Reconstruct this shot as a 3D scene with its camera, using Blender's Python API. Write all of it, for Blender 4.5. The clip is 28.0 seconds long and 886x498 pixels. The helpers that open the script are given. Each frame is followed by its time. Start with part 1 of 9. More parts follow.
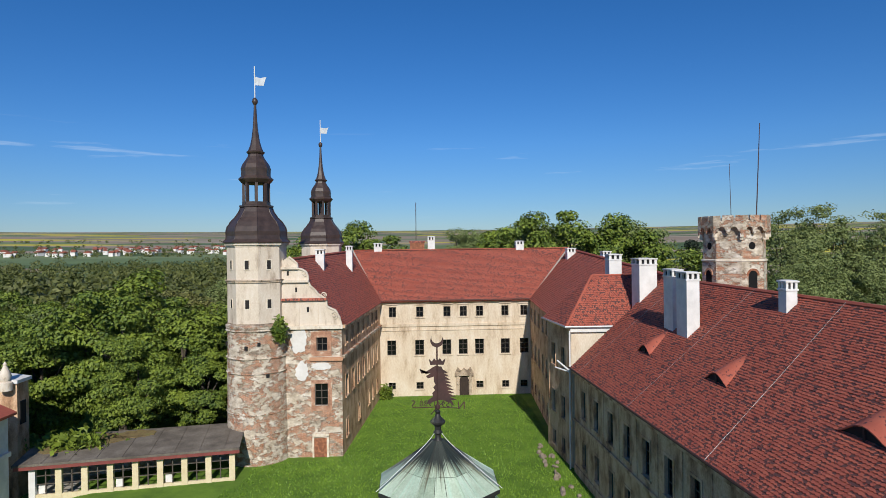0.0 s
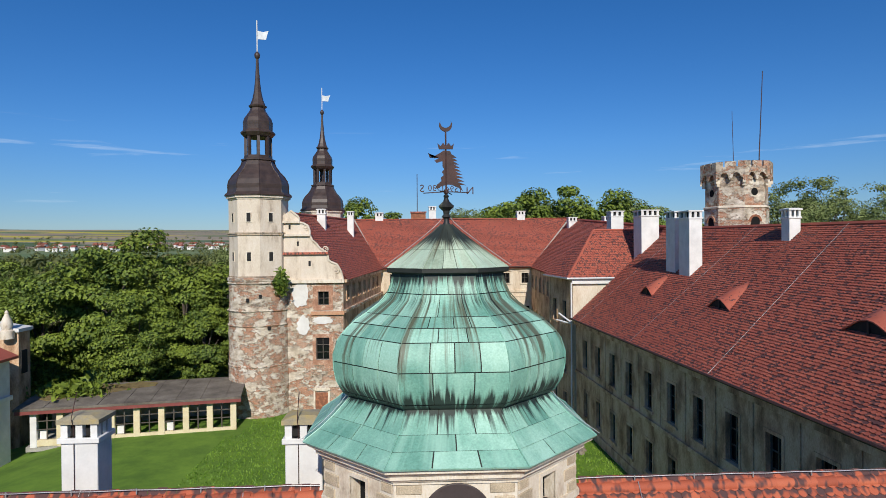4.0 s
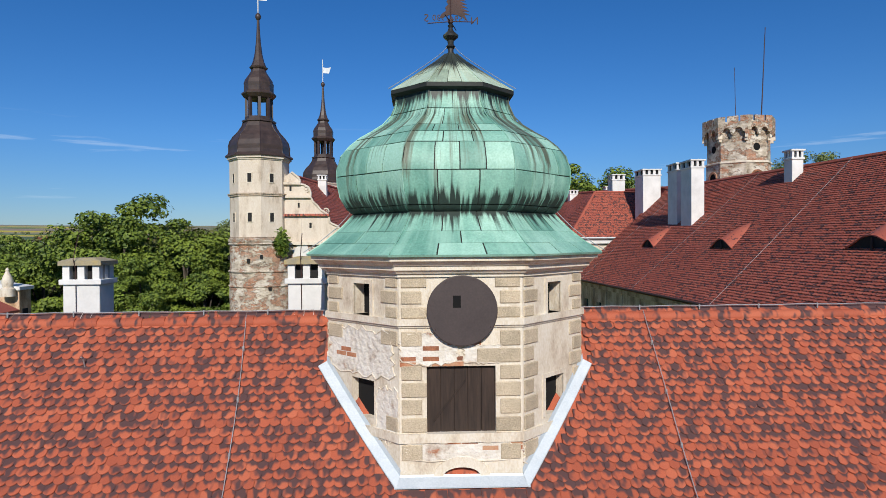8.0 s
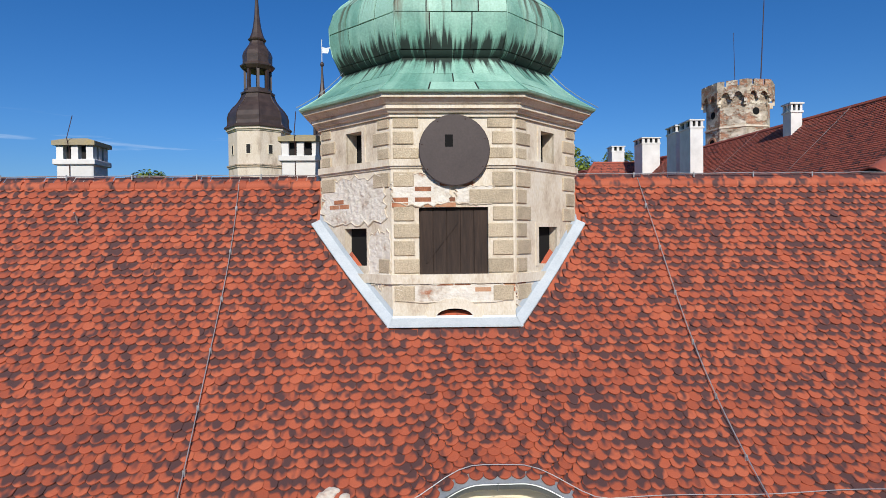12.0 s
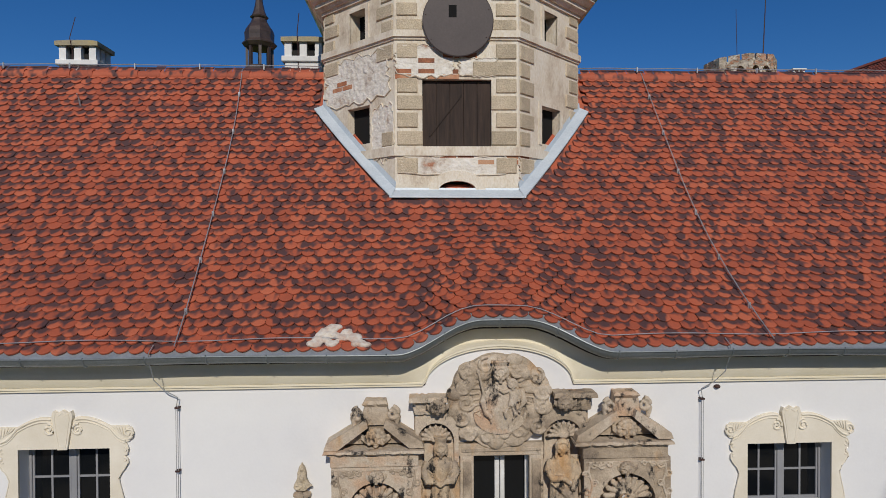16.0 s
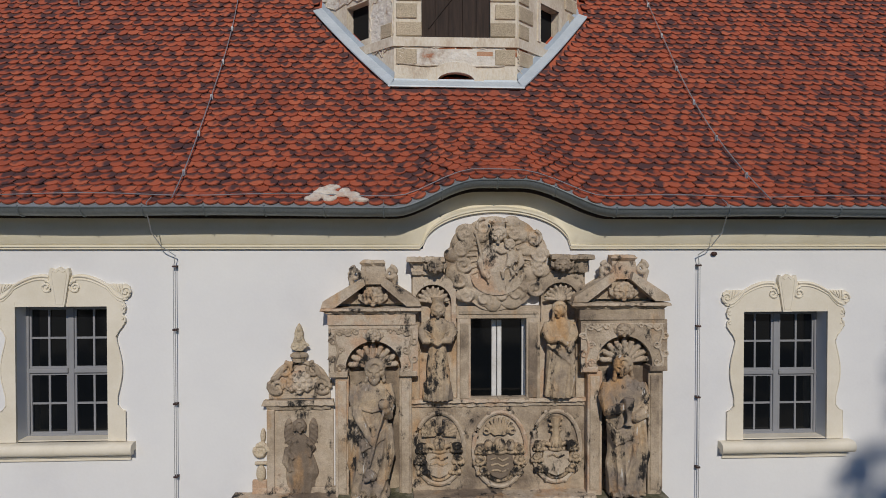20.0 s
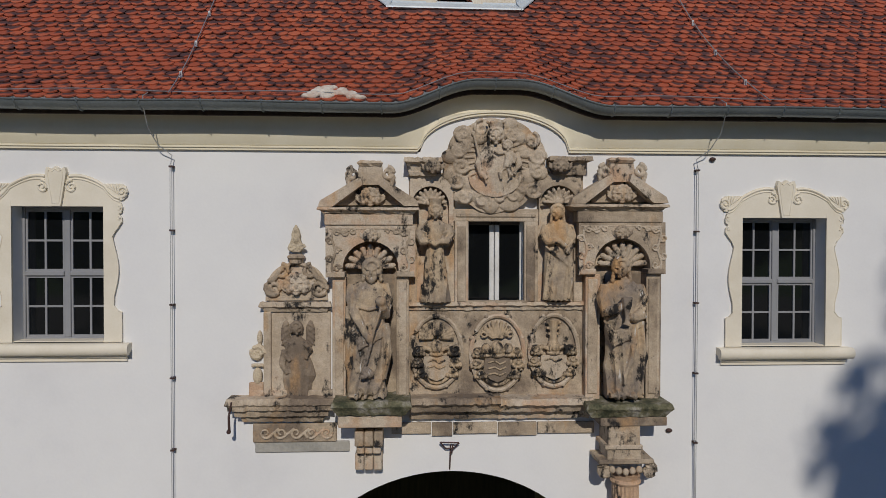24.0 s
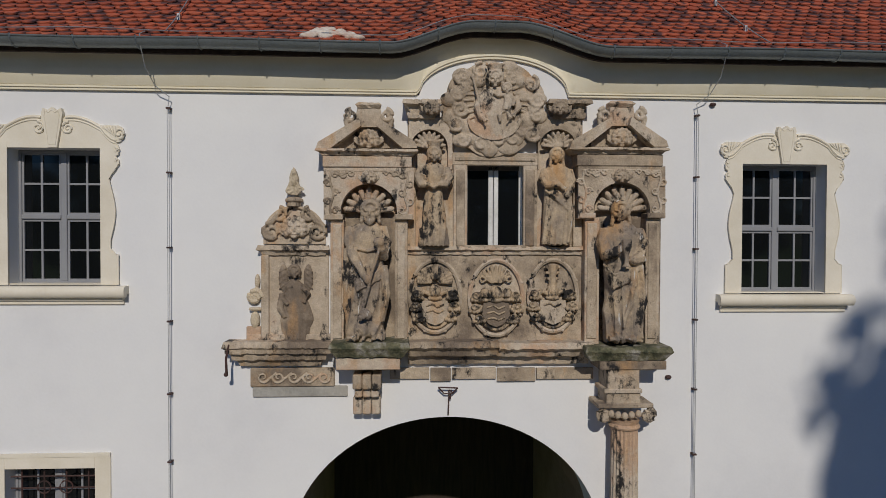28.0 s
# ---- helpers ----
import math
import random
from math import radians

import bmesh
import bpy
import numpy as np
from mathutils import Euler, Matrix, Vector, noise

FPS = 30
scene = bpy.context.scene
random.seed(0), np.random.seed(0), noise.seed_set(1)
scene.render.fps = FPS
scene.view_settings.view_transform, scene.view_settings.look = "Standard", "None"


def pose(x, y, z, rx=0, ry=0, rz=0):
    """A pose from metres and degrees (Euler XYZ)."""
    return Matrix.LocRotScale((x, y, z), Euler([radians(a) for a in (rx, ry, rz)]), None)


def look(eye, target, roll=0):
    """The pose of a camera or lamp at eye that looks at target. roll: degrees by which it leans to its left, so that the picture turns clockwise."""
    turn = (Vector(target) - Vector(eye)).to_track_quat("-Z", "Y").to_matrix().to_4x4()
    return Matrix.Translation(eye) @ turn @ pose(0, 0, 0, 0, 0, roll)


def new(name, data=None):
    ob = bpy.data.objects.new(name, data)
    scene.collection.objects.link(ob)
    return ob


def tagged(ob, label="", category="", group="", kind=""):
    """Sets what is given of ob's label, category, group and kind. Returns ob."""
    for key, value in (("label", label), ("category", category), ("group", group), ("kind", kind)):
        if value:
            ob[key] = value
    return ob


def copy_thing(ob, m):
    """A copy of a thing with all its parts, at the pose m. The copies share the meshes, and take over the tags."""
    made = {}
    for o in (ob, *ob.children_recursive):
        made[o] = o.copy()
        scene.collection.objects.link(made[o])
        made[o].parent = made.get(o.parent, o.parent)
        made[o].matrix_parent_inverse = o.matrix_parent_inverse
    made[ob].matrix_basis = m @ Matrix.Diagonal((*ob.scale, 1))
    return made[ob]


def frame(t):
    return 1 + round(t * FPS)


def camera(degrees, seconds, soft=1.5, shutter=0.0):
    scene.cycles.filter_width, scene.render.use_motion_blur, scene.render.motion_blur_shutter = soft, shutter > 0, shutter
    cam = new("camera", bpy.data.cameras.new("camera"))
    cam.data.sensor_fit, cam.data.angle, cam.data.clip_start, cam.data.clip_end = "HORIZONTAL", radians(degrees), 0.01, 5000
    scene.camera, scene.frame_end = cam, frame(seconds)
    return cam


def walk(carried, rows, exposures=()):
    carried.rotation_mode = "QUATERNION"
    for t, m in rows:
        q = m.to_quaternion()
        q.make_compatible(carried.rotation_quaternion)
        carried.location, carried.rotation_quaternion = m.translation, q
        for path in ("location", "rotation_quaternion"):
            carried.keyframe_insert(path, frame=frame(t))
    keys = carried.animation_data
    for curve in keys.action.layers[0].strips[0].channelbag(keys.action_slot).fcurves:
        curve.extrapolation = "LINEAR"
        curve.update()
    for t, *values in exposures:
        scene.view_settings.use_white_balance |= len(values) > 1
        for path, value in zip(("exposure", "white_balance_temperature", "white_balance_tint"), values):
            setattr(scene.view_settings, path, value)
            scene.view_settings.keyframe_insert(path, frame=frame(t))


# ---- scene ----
cam = camera(71.9, 28.0, 0.8)
PATH = [
    (0, (0.009, -7.244, 19.411), (0.107, -5.246, 19.399), -0.7),
    (0.5, (-0.007, -7.242, 18.952), (0.091, -5.245, 18.941), -0.7),
    (1, (-0.109, -7.217, 18.472), (-0.009, -5.219, 18.463), -0.6),
    (1.5, (-0.117, -7.215, 17.957), (-0.019, -5.217, 17.946), -0.5),
    (2, (-0.13, -7.221, 17.477), (-0.032, -5.224, 17.466), -0.5),
    (2.5, (-0.125, -7.249, 17.017), (-0.027, -5.251, 17.006), -0.5),
    (4.5, (-0.214, -7.227, 15.193), (-0.116, -5.23, 15.178), -0.5),
    (5, (-0.238, -7.177, 14.754), (-0.14, -5.179, 14.738), -0.5),
    (5.5, (-0.246, -7.15, 14.364), (-0.149, -5.153, 14.346), -0.5),
    (6, (-0.248, -7.16, 14.01), (-0.151, -5.163, 13.991), -0.4),
    (6.5, (-0.268, -7.147, 13.67), (-0.17, -5.149, 13.65), -0.4),
    (7, (-0.273, -7.169, 13.352), (-0.175, -5.171, 13.329), -0.4),
    (7.5, (-0.266, -7.193, 13.038), (-0.169, -5.196, 13.015), -0.3),
    (8, (-0.271, -7.196, 12.752), (-0.174, -5.198, 12.727), -0.4),
    (8.5, (-0.276, -7.217, 12.467), (-0.178, -5.22, 12.442), -0.3),
    (9, (-0.26, -7.23, 12.193), (-0.164, -5.233, 12.166), -0.4),
    (9.5, (-0.263, -7.242, 11.917), (-0.166, -5.244, 11.89), -0.4),
    (10, (-0.248, -7.259, 11.635), (-0.152, -5.262, 11.607), -0.4),
    (10.5, (-0.226, -7.279, 11.351), (-0.132, -5.281, 11.322), -0.5),
    (11, (-0.202, -7.259, 11.072), (-0.108, -5.262, 11.042), -0.6),
    (11.5, (-0.18, -7.221, 10.784), (-0.085, -5.223, 10.755), -0.6),
    (12, (-0.168, -7.21, 10.523), (-0.074, -5.213, 10.492), -0.6),
    (12.5, (-0.167, -7.232, 10.284), (-0.071, -5.234, 10.252), -0.4),
    (14.5, (-0.161, -7.267, 9.356), (-0.072, -5.269, 9.324), -0.3),
    (15, (-0.195, -7.235, 9.135), (-0.105, -5.237, 9.103), -0.3),
    (15.5, (-0.208, -7.209, 8.931), (-0.117, -5.211, 8.9), -0.3),
    (16, (-0.213, -7.229, 8.72), (-0.121, -5.231, 8.688), -0.3),
    (16.5, (-0.206, -7.272, 8.509), (-0.115, -5.274, 8.478), -0.2),
    (17, (-0.217, -7.28, 8.313), (-0.123, -5.283, 8.281), -0.2),
    (17.5, (-0.201, -7.277, 8.12), (-0.108, -5.279, 8.089), -0.2),
    (18, (-0.201, -7.273, 7.927), (-0.107, -5.276, 7.896), -0.2),
    (18.5, (-0.196, -7.266, 7.737), (-0.103, -5.269, 7.706), -0.1),
    (19, (-0.197, -7.264, 7.549), (-0.104, -5.266, 7.517), -0.1),
    (19.5, (-0.21, -7.262, 7.359), (-0.114, -5.265, 7.327), -0.1),
    (20, (-0.212, -7.263, 7.179), (-0.115, -5.266, 7.147), -0.0),
    (20.5, (-0.209, -7.26, 6.997), (-0.111, -5.263, 6.966), -0.0),
    (21, (-0.195, -7.256, 6.845), (-0.096, -5.259, 6.814), -0.0),
    (21.5, (-0.186, -7.259, 6.708), (-0.087, -5.262, 6.676), 0.0),
    (23.5, (-0.186, -7.262, 6.225), (-0.087, -5.265, 6.187), 0.1),
    (24, (-0.184, -7.259, 6.087), (-0.087, -5.262, 6.055), 0.1),
    (24.5, (-0.214, -7.243, 5.987), (-0.111, -5.246, 5.953), 0.2),
    (25, (-0.189, -7.232, 5.868), (-0.09, -5.234, 5.842), 0.2),
    (25.5, (-0.192, -7.215, 5.798), (-0.092, -5.218, 5.77), 0.2),
    (26, (-0.188, -7.208, 5.739), (-0.09, -5.21, 5.706), 0.2),
    (26.5, (-0.213, -7.197, 5.657), (-0.112, -5.199, 5.626), 0.2),
    (27, (-0.234, -7.196, 5.6), (-0.135, -5.199, 5.567), 0.2),
    (27.5, (-0.24, -7.229, 5.542), (-0.14, -5.232, 5.505), 0.2),
    (28, (-0.177, -7.235, 5.472), (-0.077, -5.238, 5.437), 0.2),
]
EXPOSURES = [(0.0, 0.25), (12.0, 0.27), (14.5, -0.12), (17.0, -0.36), (20.0, -0.52), (24.0, -0.60), (28.0, -0.63)]
walk(cam, [(t, look(eye, target, roll)) for t, eye, target, roll in PATH], EXPOSURES)

# ---- light ----
SUN_FROM = Vector((0.02, -1.0, 0.65))
world = bpy.data.worlds.new("sky")
scene.world = world
world.use_nodes = True
wn = world.node_tree.nodes
sky = wn.new("ShaderNodeTexSky")
sky.sky_type, sky.sun_disc = "NISHITA", False
sky.sun_elevation = math.atan2(SUN_FROM.z, math.hypot(SUN_FROM.x, SUN_FROM.y))
sky.sun_rotation = math.atan2(SUN_FROM.x, SUN_FROM.y)
sky.altitude, sky.air_density, sky.dust_density, sky.ozone_density = 200.0, 1.0, 0.15, 4.5
deep = wn.new("ShaderNodeHueSaturation")
deep.inputs["Saturation"].default_value = 1.15
tint = wn.new("ShaderNodeMixRGB")
tint.blend_type, tint.inputs[0].default_value, tint.inputs[2].default_value = "MULTIPLY", 1.0, (0.87, 1.03, 1.31, 1)
world.node_tree.links.new(sky.outputs[0], tint.inputs[1])
world.node_tree.links.new(tint.outputs[0], deep.inputs["Color"])
wl = world.node_tree.links
way = wn.new("ShaderNodeTexCoord")
parts = wn.new("ShaderNodeSeparateXYZ")
wl.new(way.outputs["Generated"], parts.inputs[0])
low = wn.new("ShaderNodeValToRGB")
for e, (p, v) in zip(low.color_ramp.elements, ((0.0, 0.80), (0.16, 1.0))):
    e.position, e.color = p, (v, v, v, 1)
wl.new(parts.outputs["Z"], low.inputs[0])
soft = wn.new("ShaderNodeMixRGB")
soft.blend_type, soft.inputs[0].default_value = "MULTIPLY", 1.0
wl.new(deep.outputs[0], soft.inputs[1])
wl.new(low.outputs[0], soft.inputs[2])
thin = wn.new("ShaderNodeMapping")
thin.inputs["Scale"].default_value, thin.inputs["Location"].default_value = (5.0, 5.0, 75.0), (0.6, 0.2, 0.0)
wl.new(way.outputs["Generated"], thin.inputs["Vector"])
cirrus = wn.new("ShaderNodeTexNoise")
cirrus.inputs["Scale"].default_value, cirrus.inputs["Detail"].default_value, cirrus.inputs["Roughness"].default_value = 1.0, 5.0, 0.55
wl.new(thin.outputs[0], cirrus.inputs["Vector"])
wisp = wn.new("ShaderNodeMapRange")
wisp.inputs["From Min"].default_value, wisp.inputs["From Max"].default_value, wisp.inputs["To Max"].default_value = 0.64, 0.78, 0.34
wl.new(cirrus.outputs[0], wisp.inputs[0])
belt = wn.new("ShaderNodeValToRGB")
while len(belt.color_ramp.elements) < 4:
    belt.color_ramp.elements.new(0.5)
for e, (p, v) in zip(belt.color_ramp.elements, ((0.03, 0.0), (0.08, 1.0), (0.14, 1.0), (0.19, 0.0))):
    e.position, e.color = p, (v, v, v, 1)
wl.new(parts.outputs["Z"], belt.inputs[0])
much = wn.new("ShaderNodeMath")
much.operation = "MULTIPLY"
wl.new(wisp.outputs[0], much.inputs[0])
wl.new(belt.outputs[0], much.inputs[1])
clouds = wn.new("ShaderNodeMixRGB")
clouds.inputs[2].default_value = (11.0, 12.5, 14.0, 1)
wl.new(much.outputs[0], clouds.inputs[0])
wl.new(soft.outputs[0], clouds.inputs[1])
wl.new(clouds.outputs[0], wn["Background"].inputs[0])
wn["Background"].inputs[1].default_value = 0.061
sun = new("sun", bpy.data.lights.new("sun", "SUN"))
sun.data.energy, sun.data.angle, sun.data.color = 3.6, radians(0.55), (1.0, 0.93, 0.83)
sun.matrix_world = look(SUN_FROM * 60, (0, 0, 0))

# ---- building helpers ----


def rgb(*c):
    return (*c, 1.0) if len(c) == 3 else c


def material(name, colours, rough=0.8, scale=3.0, fine=40.0, bump=0.15, metal=0.0, piece=0.0, stops=None, stretch=(1, 1, 1), fine_mix=0.25, bump_dist=0.02, island=False, detail=6.0):
    """A node material: a ramp over broad noise, fine grain on top, relief, and a shade of its own for each piece."""
    m = bpy.data.materials.new(name)
    m.use_nodes = True
    n, l = m.node_tree.nodes, m.node_tree.links
    b = n["Principled BSDF"]
    mp = n.new("ShaderNodeMapping")
    mp.inputs["Scale"].default_value = stretch
    geo = n.new("ShaderNodeNewGeometry")
    l.new(geo.outputs["Position"], mp.inputs["Vector"])
    big = n.new("ShaderNodeTexNoise")
    big.inputs["Scale"].default_value, big.inputs["Detail"].default_value, big.inputs["Roughness"].default_value = scale, detail, 0.62
    small = n.new("ShaderNodeTexNoise")
    small.inputs["Scale"].default_value, small.inputs["Detail"].default_value = fine, 4.0
    l.new(mp.outputs[0], big.inputs["Vector"])
    l.new(mp.outputs[0], small.inputs["Vector"])
    ramp = n.new("ShaderNodeValToRGB")
    stops = stops or [0.3 + 0.4 * i / max(1, len(colours) - 1) for i in range(len(colours))]
    while len(ramp.color_ramp.elements) < len(colours):
        ramp.color_ramp.elements.new(0.5)
    for e, p, c in zip(ramp.color_ramp.elements, stops, colours):
        e.position, e.color = p, rgb(*c)
    value = big.outputs[0]
    if piece:
        rnd = n.new("ShaderNodeObjectInfo").outputs["Random"] if not island else geo.outputs["Random Per Island"]
        sub = n.new("ShaderNodeMath")
        sub.operation = "MULTIPLY_ADD"
        l.new(rnd, sub.inputs[0])
        sub.inputs[1].default_value = piece
        add = n.new("ShaderNodeMath")
        l.new(big.outputs[0], add.inputs[0])
        sub.inputs[2].default_value = -piece / 2
        l.new(sub.outputs[0], add.inputs[1])
        value = add.outputs[0]
    l.new(value, ramp.inputs[0])
    mix = n.new("ShaderNodeMixRGB")
    mix.blend_type = "OVERLAY"
    mix.inputs[0].default_value = fine_mix
    l.new(ramp.outputs[0], mix.inputs[1])
    l.new(small.outputs[0], mix.inputs[2])
    l.new(mix.outputs[0], b.inputs["Base Color"])
    b.inputs["Roughness"].default_value, b.inputs["Metallic"].default_value = rough, metal
    if bump:
        bp = n.new("ShaderNodeBump")
        bp.inputs["Strength"].default_value, bp.inputs["Distance"].default_value = bump, bump_dist
        l.new(small.outputs[0], bp.inputs["Height"])
        l.new(bp.outputs[0], b.inputs["Normal"])
    return m


def mesh_of(bm, name, mat, smooth=False):
    me = bpy.data.meshes.new(name)
    bmesh.ops.recalc_face_normals(bm, faces=bm.faces)
    bm.to_mesh(me)
    bm.free()
    me.materials.append(mat)
    if smooth:
        me.polygons.foreach_set("use_smooth", [True] * len(me.polygons))
        me.set_sharp_from_angle(angle=radians(38))
    return me


def part(name, bm, mat, parent=None, label="", smooth=False):
    ob = new(name, mesh_of(bm, name, mat, smooth))
    ob.parent = parent
    if parent is not None and parent.type == "EMPTY":
        ob.matrix_parent_inverse = Matrix.Translation(-parent.location)
    return tagged(ob, label)


def thing(name, label, category, at=(0, 0, 0), group="", kind=""):
    ob = new(name)
    ob.empty_display_size = 0.2
    ob.location = at
    bpy.context.view_layer.update()
    return tagged(ob, label, category, group, kind)


def B():
    return bmesh.new()


def box(bm, x0, x1, y0, y1, z0, z1, m=None, bevel=0.0):
    r = bmesh.ops.create_cube(bm, size=1.0, matrix=Matrix.LocRotScale(((x0 + x1) / 2, (y0 + y1) / 2, (z0 + z1) / 2), None, (abs(x1 - x0), abs(y1 - y0), abs(z1 - z0))))
    if bevel:
        es = list({e for v in r["verts"] for e in v.link_edges})
        o = bmesh.ops.bevel(bm, geom=es, offset=bevel, segments=1, affect="EDGES")
        vs = o["verts"]
        vs = list({v for f in o["faces"] for v in f.verts} | set(v for v in r["verts"] if v.is_valid))
    else:
        vs = r["verts"]
    if m is not None:
        bmesh.ops.transform(bm, matrix=m, verts=vs)
    return bm


def ring(bm, points):
    return [bm.verts.new(p) for p in points]


def bridge(bm, a, b, closed=True):
    n = len(a)
    for i in range(n if closed else n - 1):
        j = (i + 1) % n
        bm.faces.new((a[i], a[j], b[j], b[i]))


def loft(bm, rings, closed=True, caps=True):
    rs = [ring(bm, r) for r in rings]
    for a, b in zip(rs, rs[1:]):
        bridge(bm, a, b, closed)
    if caps and closed:
        bm.faces.new(rs[0])
        bm.faces.new(rs[-1])
    return bm


def polyring(cx, cy, z, r, n, turn=0.0):
    """n corners at distance r."""
    return [(cx + r * math.cos(turn + 2 * math.pi * i / n), cy + r * math.sin(turn + 2 * math.pi * i / n), z) for i in range(n)]


def lathe(bm, cx, cy, profile, n=24, turn=0.0, caps=True):
    """profile: (radius, z) from the bottom up."""
    return loft(bm, [polyring(cx, cy, z, max(r, 0.002), n, turn) for r, z in profile], True, caps)


def prism(bm, outline, y0, y1):
    """An outline of (x, z) pushed from y0 to y1."""
    return loft(bm, [[(x, y0, z) for x, z in outline], [(x, y1, z) for x, z in outline]])


def tube(bm, points, r, n=6):
    """A round bar along points."""
    pts = [Vector(p) for p in points]
    rings = []
    for i, p in enumerate(pts):
        d = (pts[min(i + 1, len(pts) - 1)] - pts[max(i - 1, 0)]).normalized()
        u = d.cross(Vector((0, 0, 1)) if abs(d.z) < 0.9 else Vector((1, 0, 0))).normalized()
        v = d.cross(u)
        rr = r[i] if isinstance(r, (list, tuple)) else r
        rings.append([p + rr * (u * math.cos(2 * math.pi * k / n) + v * math.sin(2 * math.pi * k / n)) for k in range(n)])
    return loft(bm, rings)


def strips(bm, xs, spans, y0, y1):
    """A wall of upright strips between xs; spans(x_mid) gives (low(x), high(x)) pairs of solid wall."""
    for a, b in zip(xs, xs[1:]):
        for lo, hi in spans((a + b) / 2):
            la, lb, ha, hb = lo(a), lo(b), hi(a), hi(b)
            if max(ha - la, hb - lb) > 0.001:
                prism(bm, [(a, la), (b, lb), (b, max(hb, lb + 0.001)), (a, max(ha, la + 0.001))], y0, y1)
    bmesh.ops.remove_doubles(bm, verts=bm.verts, dist=0.0004)
    return bm


def grid_wall(bm, x0, x1, z0, z1, holes, y0, y1):
    """One closed wall with rectangular holes (xa, xb, za, zb)."""
    xs = sorted({round(v, 3) for v in (x0, x1, *(v for h in holes for v in h[:2]))})
    zs = sorted({round(v, 3) for v in (z0, z1, *(v for h in holes for v in h[2:]))})
    verts = {}

    def at(x, y, z):
        k = (round(x, 4), round(y, 4), round(z, 4))
        if k not in verts:
            verts[k] = bm.verts.new((x, y, z))
        return verts[k]

    solid = {(i, j): not any(h[0] < (xs[i] + xs[i + 1]) / 2 < h[1] and h[2] < (zs[j] + zs[j + 1]) / 2 < h[3] for h in holes) for i in range(len(xs) - 1) for j in range(len(zs) - 1)}
    for (i, j), on in solid.items():
        if not on:
            continue
        a, b, c, d = xs[i], xs[i + 1], zs[j], zs[j + 1]
        for y in (y0, y1):
            bm.faces.new((at(a, y, c), at(b, y, c), at(b, y, d), at(a, y, d)))
        for di, dj, p, q in ((-1, 0, (a, c), (a, d)), (1, 0, (b, c), (b, d)), (0, -1, (a, c), (b, c)), (0, 1, (a, d), (b, d))):
            if not solid.get((i + di, j + dj), False):
                bm.faces.new((at(p[0], y0, p[1]), at(q[0], y0, q[1]), at(q[0], y1, q[1]), at(p[0], y1, p[1])))
    return bm


def const(v):
    return lambda x: v


